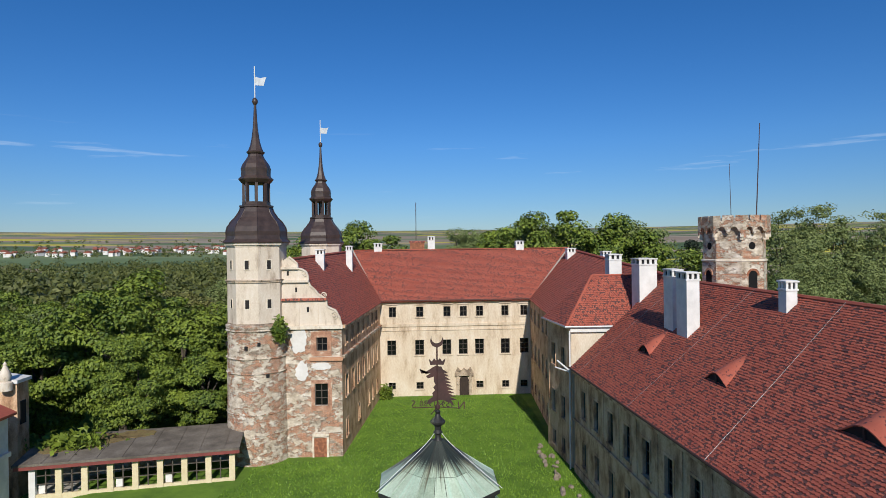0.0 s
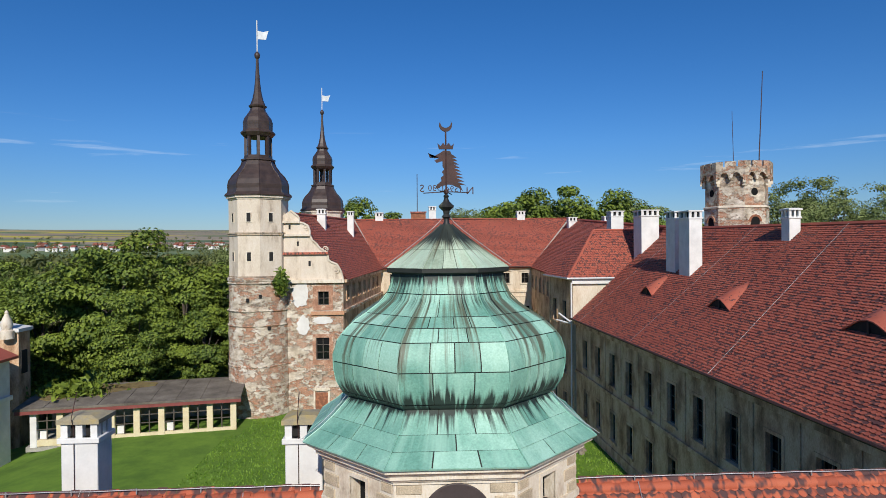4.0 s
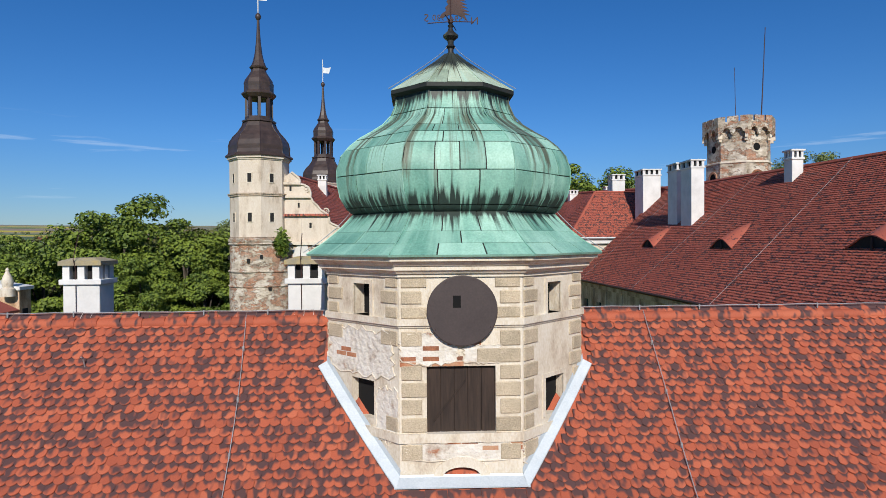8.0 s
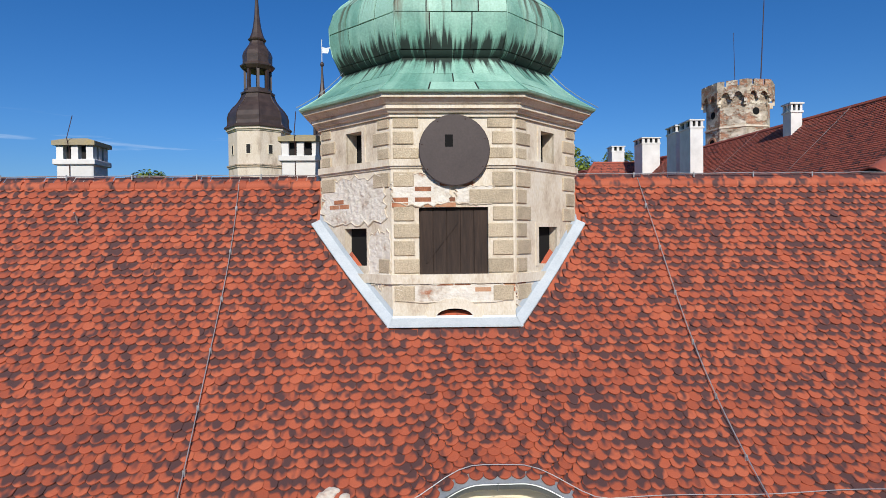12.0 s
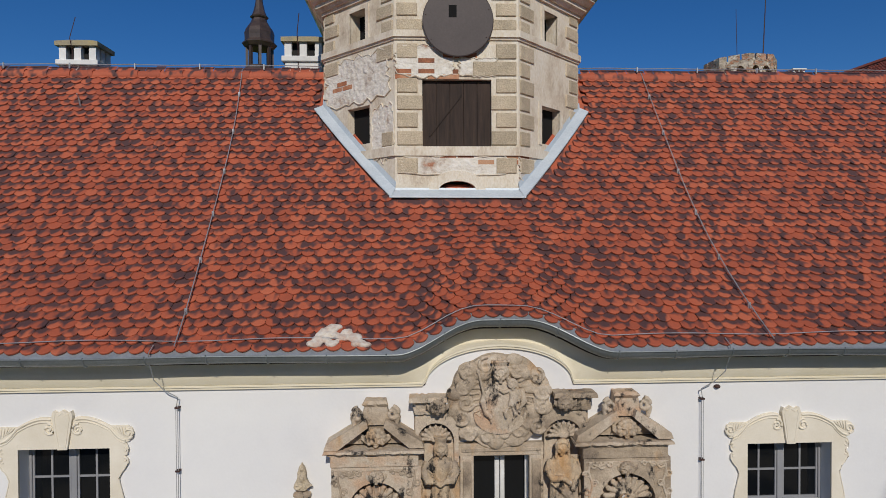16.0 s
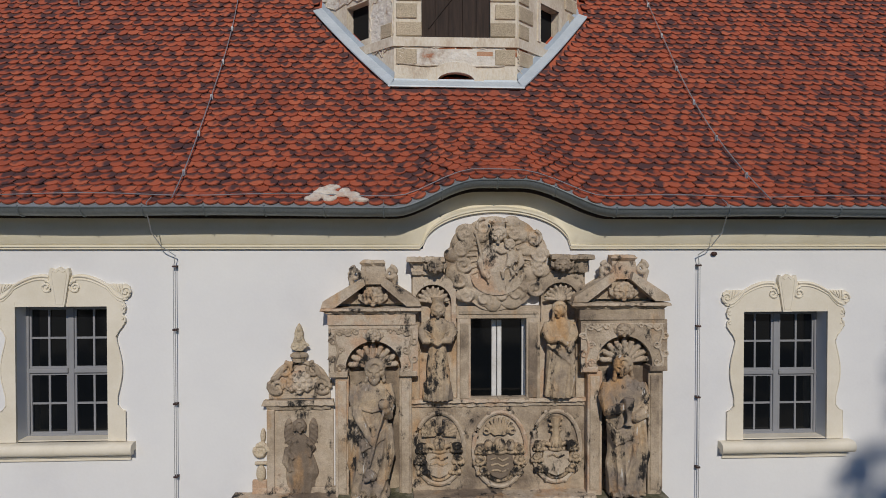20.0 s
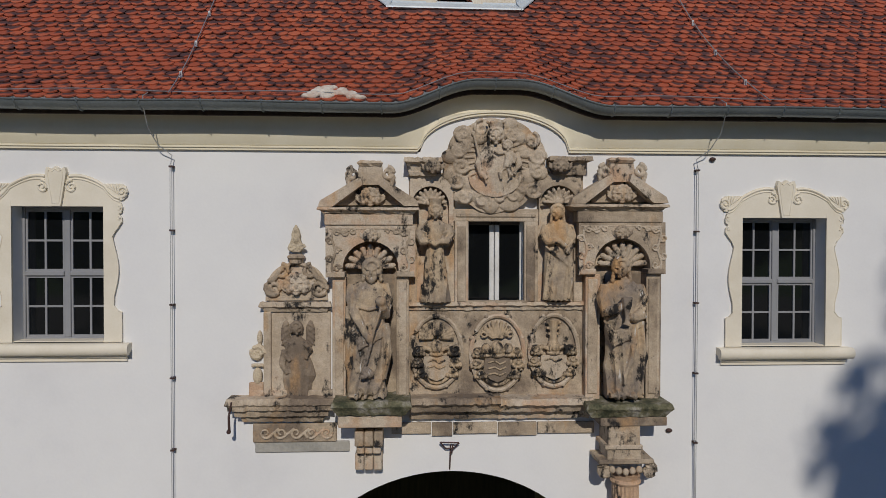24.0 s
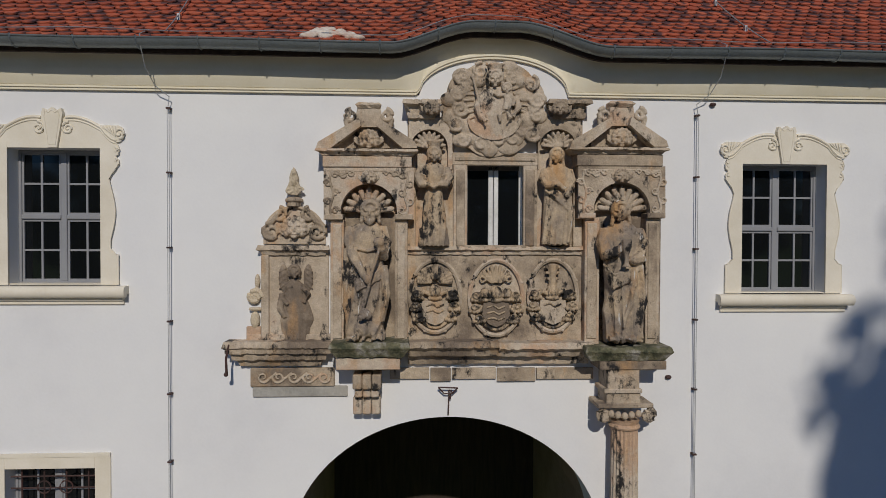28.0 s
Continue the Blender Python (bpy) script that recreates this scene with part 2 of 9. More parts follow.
# ---- materials ----
M_WHITE = material("white_render", [(0.69, 0.69, 0.70), (0.76, 0.76, 0.76), (0.80, 0.80, 0.79)], 0.9, 0.6, 30, 0.05, fine_mix=0.06)
M_CREAM = material("cream_paint", [(0.72, 0.655, 0.49), (0.81, 0.755, 0.61)], 0.85, 2.0, 50, 0.05, fine_mix=0.08)
M_PALECREAM = material("pale_cream_paint", [(0.68, 0.62, 0.50), (0.79, 0.735, 0.62)], 0.85, 2.4, 50, 0.06, fine_mix=0.10)
def stone_material(name, tones, soot=(0.60, 0.70), drip=0.70, rough=0.93, scale=1.7, piece=0.32, ochre=0.58):
    """Old sandstone: bed tones that change from block to block, ochre stains, soot crust and pale drips, over a coarse grain."""
    m = bpy.data.materials.new(name)
    m.use_nodes = True
    n, l = m.node_tree.nodes, m.node_tree.links
    b = n["Principled BSDF"]
    geo = n.new("ShaderNodeNewGeometry")

    def noise(sc, detail, stretch=(1, 1, 1), shift=0.0, r=0.6):
        mp = n.new("ShaderNodeMapping")
        mp.inputs["Scale"].default_value, mp.inputs["Location"].default_value = stretch, (shift, shift * 1.7, shift * 0.6)
        l.new(geo.outputs["Position"], mp.inputs["Vector"])
        t = n.new("ShaderNodeTexNoise")
        t.inputs["Scale"].default_value, t.inputs["Detail"].default_value, t.inputs["Roughness"].default_value = sc, detail, r
        l.new(mp.outputs[0], t.inputs["Vector"])
        return t.outputs[0]

    def step(src, a, c):
        k = n.new("ShaderNodeMapRange")
        k.inputs["From Min"].default_value, k.inputs["From Max"].default_value = a, c
        l.new(src, k.inputs[0])
        return k.outputs[0]

    def blend(f, x, y, mode="MIX"):
        k = n.new("ShaderNodeMixRGB")
        k.blend_type = mode
        for sock, v in zip(k.inputs, (f, x, y)):
            if isinstance(v, (tuple, float)):
                sock.default_value = v
            else:
                l.new(v, sock)
        return k.outputs[0]

    own = n.new("ShaderNodeMath")
    own.operation = "MULTIPLY_ADD"
    own.inputs[1].default_value, own.inputs[2].default_value = piece, -piece / 2
    l.new(n.new("ShaderNodeObjectInfo").outputs["Random"], own.inputs[0])
    tot = n.new("ShaderNodeMath")
    l.new(own.outputs[0], tot.inputs[0])
    l.new(noise(scale, 7, (1, 1, 1), 3.0), tot.inputs[1])
    ramp = n.new("ShaderNodeValToRGB")
    while len(ramp.color_ramp.elements) < len(tones):
        ramp.color_ramp.elements.new(0.5)
    for i, (e, c) in enumerate(zip(ramp.color_ramp.elements, tones)):
        e.position, e.color = 0.30 + 0.42 * i / (len(tones) - 1), (*c, 1)
    l.new(tot.outputs[0], ramp.inputs[0])
    grain, mid = noise(75, 3), noise(17, 6, (1, 1, 1), 9.0, 0.68)
    col = blend(step(noise(2.6, 5, (1.5, 1.5, 0.6), 12.0), ochre, ochre + 0.20), ramp.outputs[0], (0.47, 0.28, 0.13, 1))
    col = blend(0.38, col, grain, "OVERLAY")
    col = blend(0.42, col, mid, "OVERLAY")
    col = blend(step(noise(4.2, 9, (1.2, 1.2, 0.75), 21.0, 0.70), *soot), col, (0.020, 0.018, 0.017, 1))
    col = blend(step(noise(9, 5, (1.6, 1.6, 0.22), 33.0, 0.66), drip, drip + 0.05), col, (0.62, 0.60, 0.56, 1))
    l.new(col, b.inputs["Base Color"])
    b.inputs["Roughness"].default_value = rough
    hgt = n.new("ShaderNodeMath")
    hgt.operation = "MULTIPLY_ADD"
    hgt.inputs[1].default_value = 2.2
    l.new(mid, hgt.inputs[0])
    l.new(grain, hgt.inputs[2])
    bp = n.new("ShaderNodeBump")
    bp.inputs["Strength"].default_value, bp.inputs["Distance"].default_value = 0.55, 0.010
    l.new(hgt.outputs[0], bp.inputs["Height"])
    l.new(bp.outputs[0], b.inputs["Normal"])
    return m


M_STONE = stone_material("weathered_sandstone", [(0.20, 0.155, 0.115), (0.37, 0.295, 0.215), (0.48, 0.39, 0.29), (0.54, 0.455, 0.355), (0.51, 0.35, 0.235)], (0.56, 0.635), 0.70)
M_PLASTER = material("old_beige_plaster", [(0.22, 0.17, 0.12), (0.56, 0.47, 0.36), (0.70, 0.625, 0.505), (0.75, 0.69, 0.585)], 0.92, 1.9, 26, 0.45, stops=[0.20, 0.36, 0.48, 0.66], stretch=(1.5, 1.5, 0.75), fine_mix=0.38, detail=10.0)
M_QUOIN = material("ochre_quoin", [(0.42, 0.35, 0.25), (0.60, 0.50, 0.36)], 0.92, 4.0, 60, 0.7, fine_mix=0.5, piece=0.25)
M_BRICK = material("old_brick", [(0.22, 0.09, 0.05), (0.45, 0.18, 0.09), (0.52, 0.30, 0.18)], 0.92, 5.0, 50, 0.4, piece=0.4)


def copper_material(name, tones, low, high, black, brown):
    """Green copper with runs down the slope: black soot and brown stain, thicker at some heights of the dome (height
    share, amount). At the dome's neck the black also paints the cap's shade.
    """
    m = material(name, tones, 0.55, 1.3, 34, 0.08, stops=[0.28, 0.50, 0.74], fine_mix=0.35, piece=0.42)
    n, l = m.node_tree.nodes, m.node_tree.links
    b = n["Principled BSDF"]
    old = b.inputs["Base Color"].links[0].from_socket
    geo = n.new("ShaderNodeNewGeometry")
    sep = n.new("ShaderNodeSeparateXYZ")
    l.new(geo.outputs["Position"], sep.inputs[0])

    def maths(op, *ins):
        k = n.new("ShaderNodeMath")
        k.operation = op
        for sock, v in zip(k.inputs, ins):
            if isinstance(v, (int, float)):
                sock.default_value = v
            else:
                l.new(v, sock)
        return k.outputs[0]

    ang = maths("ARCTAN2", maths("SUBTRACT", sep.outputs["X"], 0.40), maths("SUBTRACT", 3.46, sep.outputs["Y"]))
    share = n.new("ShaderNodeMapRange")
    share.inputs["From Min"].default_value, share.inputs["From Max"].default_value = low, high
    l.new(sep.outputs["Z"], share.inputs[0])

    def runs(per, drop, shift, detail):
        com = n.new("ShaderNodeCombineXYZ")
        l.new(maths("MULTIPLY", ang, per), com.inputs[0])
        l.new(maths("MULTIPLY", sep.outputs["Z"], drop), com.inputs[1])
        com.inputs[2].default_value = shift
        t = n.new("ShaderNodeTexNoise")
        t.inputs["Scale"].default_value, t.inputs["Detail"].default_value, t.inputs["Roughness"].default_value = 1.0, detail, 0.62
        l.new(com.outputs[0], t.inputs["Vector"])
        return t.outputs[0]

    def amount(pts):
        r = n.new("ShaderNodeValToRGB")
        while len(r.color_ramp.elements) < len(pts):
            r.color_ramp.elements.new(0.5)
        for e, (p, v) in zip(r.color_ramp.elements, pts):
            e.position, e.color = p, (v, v, v, 1)
        l.new(share.outputs[0], r.inputs[0])
        return r.outputs[0]

    def lay(base, fine, broad, pts, colour, a, c, most, wf=0.62):
        k = n.new("ShaderNodeMapRange")
        k.inputs["From Min"].default_value, k.inputs["From Max"].default_value, k.inputs["To Max"].default_value = a, c, most
        l.new(maths("ADD", maths("ADD", maths("MULTIPLY", fine, wf), maths("MULTIPLY", broad, 1 - wf)), amount(pts)), k.inputs[0])
        mix = n.new("ShaderNodeMixRGB")
        mix.inputs[2].default_value = colour
        l.new(k.outputs[0], mix.inputs[0])
        l.new(base, mix.inputs[1])
        return mix.outputs[0]

    col = lay(old, runs(9.0, 0.5, 1.0, 3), runs(2.6, 0.5, 5.0, 2), [(0.0, 0.0), (1.0, 0.0)], (0.46, 0.74, 0.60, 1), 0.50, 0.66, 0.5)
    col = lay(col, runs(15.0, 0.45, 8.0, 5), runs(4.4, 0.22, 14.0, 2), brown, (0.085, 0.068, 0.034, 1), 0.715, 0.80, 0.85, 0.60)
    col = lay(col, runs(22.0, 0.7, 20.0, 6), runs(4.0, 0.6, 26.0, 3), black, (0.012, 0.016, 0.014, 1), 0.68, 0.79, 0.95, 0.72)
    l.new(col, b.inputs["Base Color"])
    return m


PATINA = [(0.13, 0.32, 0.25), (0.23, 0.47, 0.37), (0.35, 0.61, 0.49)]
# black shares from 0.91 up paint the shade below the cap
M_COPPER = copper_material("green_copper", PATINA, 12.5, 15.4, [(0.0, 0.06), (0.10, 0.09), (0.21, 0.22), (0.24, 0.36), (0.30, 0.30), (0.37, 0.15), (0.45, 0.06), (0.70, 0.08), (0.78, 0.17), (0.85, 0.17), (0.91, 0.33), (1.0, 0.5)], [(0.0, 0.05), (0.24, 0.10), (0.45, 0.17), (0.62, 0.22), (0.74, 0.26), (0.82, 0.22), (1.0, 0.16)])
M_CAPCOPPER = copper_material("cap_copper", [(0.22, 0.29, 0.21), (0.40, 0.50, 0.37), (0.55, 0.67, 0.52)], 15.2, 16.0, [(0.0, -0.04), (0.35, 0.02), (0.5, 0.14), (0.68, 0.30), (0.85, 0.46), (1.0, 0.5)], [(0.0, 0.09), (0.3, 0.19), (0.6, 0.28), (1.0, 0.2)])
M_DARKCOPPER = material("black_stained_copper", [(0.016, 0.016, 0.015), (0.035, 0.038, 0.034), (0.22, 0.22, 0.13), (0.24, 0.42, 0.32)], 0.55, 1.6, 30, 0.1, stops=[0.40, 0.50, 0.60, 0.70], stretch=(2.6, 2.6, 0.55), piece=0.2)
M_IRON = material("rusty_iron", [(0.035, 0.018, 0.016), (0.075, 0.032, 0.026)], 0.7, 6, 60, 0.2)
M_DISC = material("dark_brown_sheet", [(0.045, 0.033, 0.033), (0.065, 0.048, 0.046)], 0.6, 2, 40, 0.05)
M_ZINC = material("zinc", [(0.30, 0.33, 0.35), (0.42, 0.45, 0.47)], 0.45, 3, 40, 0.05, metal=0.5)
M_GUTTER = material("grey_gutter", [(0.17, 0.195, 0.20), (0.25, 0.275, 0.28)], 0.40, 2, 40, 0.04, metal=0.5)
def tile_material(name, fired, flash, cover, scale, soft=0.07, island=True, up=0.34, own_part=0.22):
    """Fired clay tiles: a red of its own for each tile, and dark kiln flashing that gathers on the upper part of a tile and runs on over its neighbours."""
    m = bpy.data.materials.new(name)
    m.use_nodes = True
    n, l = m.node_tree.nodes, m.node_tree.links
    b = n["Principled BSDF"]
    geo = n.new("ShaderNodeNewGeometry")
    uv = n.new("ShaderNodeSeparateXYZ")
    l.new(n.new("ShaderNodeTexCoord").outputs["UV"], uv.inputs[0])
    own = geo.outputs["Random Per Island"] if island else n.new("ShaderNodeObjectInfo").outputs["Random"]

    def cloud(sc, detail, stretch=(1, 1, 1), turn=0.0):
        mp = n.new("ShaderNodeMapping")
        mp.inputs["Scale"].default_value, mp.inputs["Rotation"].default_value = stretch, (0, 0, turn)
        l.new(geo.outputs["Position"], mp.inputs["Vector"])
        t = n.new("ShaderNodeTexNoise")
        t.inputs["Scale"].default_value, t.inputs["Detail"].default_value, t.inputs["Roughness"].default_value = sc, detail, 0.6
        l.new(mp.outputs[0], t.inputs["Vector"])
        return t.outputs[0]

    def maths(op, *ins):
        k = n.new("ShaderNodeMath")
        k.operation = op
        for sock, v in zip(k.inputs, ins):
            if isinstance(v, (int, float)):
                sock.default_value = v
            else:
                l.new(v, sock)
        return k.outputs[0]

    ramp = n.new("ShaderNodeValToRGB")
    while len(ramp.color_ramp.elements) < len(fired):
        ramp.color_ramp.elements.new(0.5)
    for i, (e, c) in enumerate(zip(ramp.color_ramp.elements, fired)):
        e.position, e.color = i / (len(fired) - 1), (*c, 1)
    fine = cloud(70, 4)
    l.new(maths("ADD", maths("MULTIPLY", own, 0.7), maths("MULTIPLY", maths("SUBTRACT", cloud(1.2, 4), 0.35), 0.9)), ramp.inputs[0])
    grain = n.new("ShaderNodeMixRGB")
    grain.blend_type, grain.inputs[0].default_value = "OVERLAY", 0.22
    l.new(ramp.outputs[0], grain.inputs[1])
    l.new(fine, grain.inputs[2])
    level = maths("ADD", cloud(scale, 1.0, (1.0, 0.55, 0.55), 0.75), maths("MULTIPLY", maths("SUBTRACT", uv.outputs[1], 0.25), up))
    level = maths("ADD", level, maths("MULTIPLY", maths("SUBTRACT", own, 0.5), own_part))
    k = n.new("ShaderNodeMapRange")
    k.inputs["From Min"].default_value, k.inputs["From Max"].default_value, k.inputs["To Max"].default_value = cover, cover + soft, 0.93
    l.new(level, k.inputs[0])
    dark = n.new("ShaderNodeMixRGB")
    l.new(k.outputs[0], dark.inputs[0])
    l.new(grain.outputs[0], dark.inputs[1])
    dark.inputs[2].default_value = (*flash, 1)
    l.new(dark.outputs[0], b.inputs["Base Color"])
    b.inputs["Roughness"].default_value = 0.74
    bp = n.new("ShaderNodeBump")
    bp.inputs["Strength"].default_value, bp.inputs["Distance"].default_value = 0.3, 0.02
    l.new(fine, bp.inputs["Height"])
    l.new(bp.outputs[0], b.inputs["Normal"])
    return m


CLAY = [(0.31, 0.070, 0.034), (0.43, 0.098, 0.045), (0.51, 0.135, 0.064)]
M_TILE = tile_material("red_clay_tile", CLAY, (0.060, 0.034, 0.036), 0.445, 8.0, 0.15, up=0.26, own_part=0.06)
M_TILE_ONE = tile_material("red_clay_tile_single", CLAY, (0.060, 0.034, 0.036), 0.445, 8.0, 0.15, False, 0.26, 0.06)
M_TILE_FAR = tile_material("red_roof_tile", [(0.30, 0.075, 0.050), (0.42, 0.108, 0.066), (0.50, 0.155, 0.095)], (0.082, 0.038, 0.037), 0.555, 7.5, 0.09, own_part=0.42)
M_OLDWOOD = material("dark_old_wood", [(0.022, 0.015, 0.012), (0.06, 0.038, 0.028)], 0.85, 3, 60, 0.4, stretch=(6, 6, 0.6), piece=0.1)
M_SHINGLE = material("dark_brown_copper", [(0.035, 0.024, 0.021), (0.075, 0.05, 0.042)], 0.45, 2, 20, 0.1)
M_GREY = material("grey_stained_render", [(0.19, 0.10, 0.055), (0.46, 0.28, 0.165), (0.62, 0.425, 0.27), (0.70, 0.51, 0.35)], 0.95, 0.8, 14, 0.4, stops=[0.30, 0.44, 0.54, 0.68], stretch=(1.4, 1.4, 0.7), fine_mix=0.5, detail=10.0)
M_YELLOW = material("faded_yellow_render", [(0.20, 0.14, 0.09), (0.47, 0.37, 0.26), (0.63, 0.53, 0.40), (0.70, 0.62, 0.50)], 0.95, 0.55, 9, 0.2, stops=[0.20, 0.35, 0.47, 0.66], stretch=(2.0, 2.0, 0.5), fine_mix=0.40, detail=9.0)
M_TOWERPLASTER = material("pale_pinkish_plaster", [(0.40, 0.32, 0.24), (0.63, 0.545, 0.435), (0.70, 0.625, 0.525)], 0.95, 0.8, 12, 0.25, stops=[0.30, 0.44, 0.66], stretch=(1.8, 1.8, 0.6), fine_mix=0.35, detail=9.0)


def ruin_material():
    """Old render flaked off brick and rubble: render, brick courses and grey core with hard edges between them."""
    m = bpy.data.materials.new("peeling_plaster")
    m.use_nodes = True
    n, l = m.node_tree.nodes, m.node_tree.links
    b = n["Principled BSDF"]
    geo = n.new("ShaderNodeNewGeometry")
    sep = n.new("ShaderNodeSeparateXYZ")
    l.new(geo.outputs["Position"], sep.inputs[0])
    along = n.new("ShaderNodeMath")
    l.new(sep.outputs["X"], along.inputs[0])
    l.new(sep.outputs["Y"], along.inputs[1])
    com = n.new("ShaderNodeCombineXYZ")
    l.new(along.outputs[0], com.inputs["X"])
    l.new(sep.outputs["Z"], com.inputs["Y"])
    br = n.new("ShaderNodeTexBrick")
    br.inputs["Color1"].default_value, br.inputs["Color2"].default_value, br.inputs["Mortar"].default_value = (0.50, 0.235, 0.13, 1), (0.40, 0.185, 0.105, 1), (0.56, 0.46, 0.36, 1)
    br.inputs["Scale"].default_value, br.inputs["Mortar Size"].default_value, br.inputs["Brick Width"].default_value, br.inputs["Row Height"].default_value = 1.0, 0.012, 0.27, 0.085
    l.new(com.outputs[0], br.inputs["Vector"])

    def cloud(scale, detail, seed, rough=0.6):
        t = n.new("ShaderNodeTexNoise")
        mp = n.new("ShaderNodeMapping")
        mp.inputs["Location"].default_value, mp.inputs["Scale"].default_value = (seed, seed * 2, seed * 3), (0.85, 0.85, 1.5)
        l.new(geo.outputs["Position"], mp.inputs["Vector"])
        l.new(mp.outputs[0], t.inputs["Vector"])
        t.inputs["Scale"].default_value, t.inputs["Detail"].default_value, t.inputs["Roughness"].default_value = scale, detail, rough
        return t.outputs[0]

    def ramp(src, stops):
        r = n.new("ShaderNodeValToRGB")
        while len(r.color_ramp.elements) < len(stops):
            r.color_ramp.elements.new(0.5)
        for e, (p, c) in zip(r.color_ramp.elements, stops):
            e.position, e.color = p, (*c, 1)
        l.new(src, r.inputs[0])
        return r.outputs[0]

    def blend(f, x, y):
        k = n.new("ShaderNodeMixRGB")
        for s_, v in zip(k.inputs, (f, x, y)):
            l.new(v, s_)
        return k.outputs[0]

    render_ = ramp(cloud(1.3, 8, 2), [(0.3, (0.42, 0.35, 0.26)), (0.48, (0.62, 0.54, 0.43)), (0.66, (0.76, 0.70, 0.60))])
    rubble = ramp(cloud(5.0, 6, 5), [(0.32, (0.24, 0.185, 0.14)), (0.5, (0.42, 0.335, 0.25)), (0.68, (0.56, 0.48, 0.38))])
    k1 = ramp(cloud(1.1, 12, 1, 0.74), [(0.475, (0, 0, 0)), (0.505, (1, 1, 1))])
    k2 = ramp(cloud(0.8, 8, 9, 0.66), [(0.54, (0, 0, 0)), (0.58, (1, 1, 1))])
    base = blend(k1, blend(k2, br.outputs["Color"], rubble), render_)
    grime = ramp(cloud(2.2, 10, 14, 0.72), [(0.36, (0.30, 0.27, 0.24)), (0.56, (1, 1, 1))])
    worn = n.new("ShaderNodeMixRGB")
    worn.blend_type, worn.inputs[0].default_value = "MULTIPLY", 0.55
    l.new(base, worn.inputs[1])
    l.new(grime, worn.inputs[2])
    speck = n.new("ShaderNodeMixRGB")
    speck.blend_type, speck.inputs[0].default_value = "OVERLAY", 0.6
    l.new(worn.outputs[0], speck.inputs[1])
    l.new(cloud(9.0, 8, 17, 0.7), speck.inputs[2])
    l.new(speck.outputs[0], b.inputs["Base Color"])
    b.inputs["Roughness"].default_value = 0.95
    add = n.new("ShaderNodeMath")
    l.new(k1, add.inputs[0])
    l.new(cloud(7.0, 7, 3), add.inputs[1])
    bp = n.new("ShaderNodeBump")
    bp.inputs["Strength"].default_value, bp.inputs["Distance"].default_value = 0.8, 0.06
    l.new(add.outputs[0], bp.inputs["Height"])
    l.new(bp.outputs[0], b.inputs["Normal"])
    return m


M_RUIN = ruin_material()
M_CHIM = material("whitewashed_chimney", [(0.62, 0.62, 0.60), (0.80, 0.80, 0.78)], 0.9, 1.2, 20, 0.1, fine_mix=0.15)
M_CONCRETE = material("grey_concrete", [(0.30, 0.29, 0.26), (0.46, 0.44, 0.40)], 0.95, 2, 30, 0.3)
# near-black that paints the darkness inside rooms, flues and small openings
M_DARK = material("painted_interior_dark", [(0.012, 0.012, 0.013), (0.02, 0.019, 0.018)], 0.9, 1, 5, 0.0)
M_FRAME = material("grey_window_paint", [(0.24, 0.245, 0.26), (0.30, 0.305, 0.32)], 0.5, 2, 30, 0.02, fine_mix=0.05)
M_WOODFRAME = material("dark_window_wood", [(0.06, 0.05, 0.04), (0.12, 0.10, 0.08)], 0.7, 2, 30, 0.1)
M_BARK = material("bark", [(0.05, 0.04, 0.03), (0.12, 0.10, 0.075)], 0.95, 4, 30, 0.6)
M_BITUMEN = material("bitumen_roof", [(0.085, 0.072, 0.058), (0.15, 0.13, 0.105), (0.22, 0.195, 0.16)], 0.95, 0.7, 12, 0.3, detail=9.0, fine_mix=0.5)


def leaf_material(name, dark, light):
    m = material(name, [dark, light], 0.65, 0.35, 2.0, 0.0, piece=0.35, island=True, fine_mix=0.15)
    b = m.node_tree.nodes["Principled BSDF"]
    b.inputs["Subsurface Weight"].default_value = 0.0
    return m


M_LEAF = leaf_material("maple_leaves", (0.050, 0.092, 0.008), (0.190, 0.255, 0.025))
M_LEAF_PALE = leaf_material("pale_leaves", (0.10, 0.14, 0.035), (0.22, 0.27, 0.085))
M_LEAF_DARK = leaf_material("dark_needles", (0.010, 0.022, 0.010), (0.022, 0.042, 0.016))
M_LEAF_BROWN = leaf_material("young_brownish_leaves", (0.085, 0.095, 0.025), (0.19, 0.195, 0.052))


def glass_material():
    m = bpy.data.materials.new("window_glass")
    m.use_nodes = True
    b = m.node_tree.nodes["Principled BSDF"]
    b.inputs["Base Color"].default_value = (0.006, 0.007, 0.008, 1)
    b.inputs["Roughness"].default_value = 0.06
    return m


M_GLASS = glass_material()
# near-black that paints the darkness of hollows and tower openings
M_BLACK = material("painted_hollow_black", [(0.003, 0.003, 0.003), (0.005, 0.005, 0.005)], 1.0, 1, 5, 0.0)
M_WIRE = material("galvanised_wire", [(0.40, 0.41, 0.42), (0.52, 0.53, 0.54)], 0.45, 4, 30, 0.0, metal=0.6)


# ---- gatehouse: wall, cornice, roof shape ----
WALL_Y = -0.36
EAVE_Y, RIDGE_Y = -0.70, 3.10
GATE_X, GATE_HALF = 0.23, 1.775
ARCH_X = 0.735


def swell(x):
    """Rise of the eave over the portal."""
    d = abs(x - 0.76)
    return 0.0 if d > 1.16 else 0.315 * (1 if d < 0.22 else (0.5 + 0.5 * math.cos(math.pi * (d - 0.22) / 0.94)) ** 0.85)


def setback(x):
    """Over the portal the eave also draws back up the slope."""
    return 0.76 * swell(x)


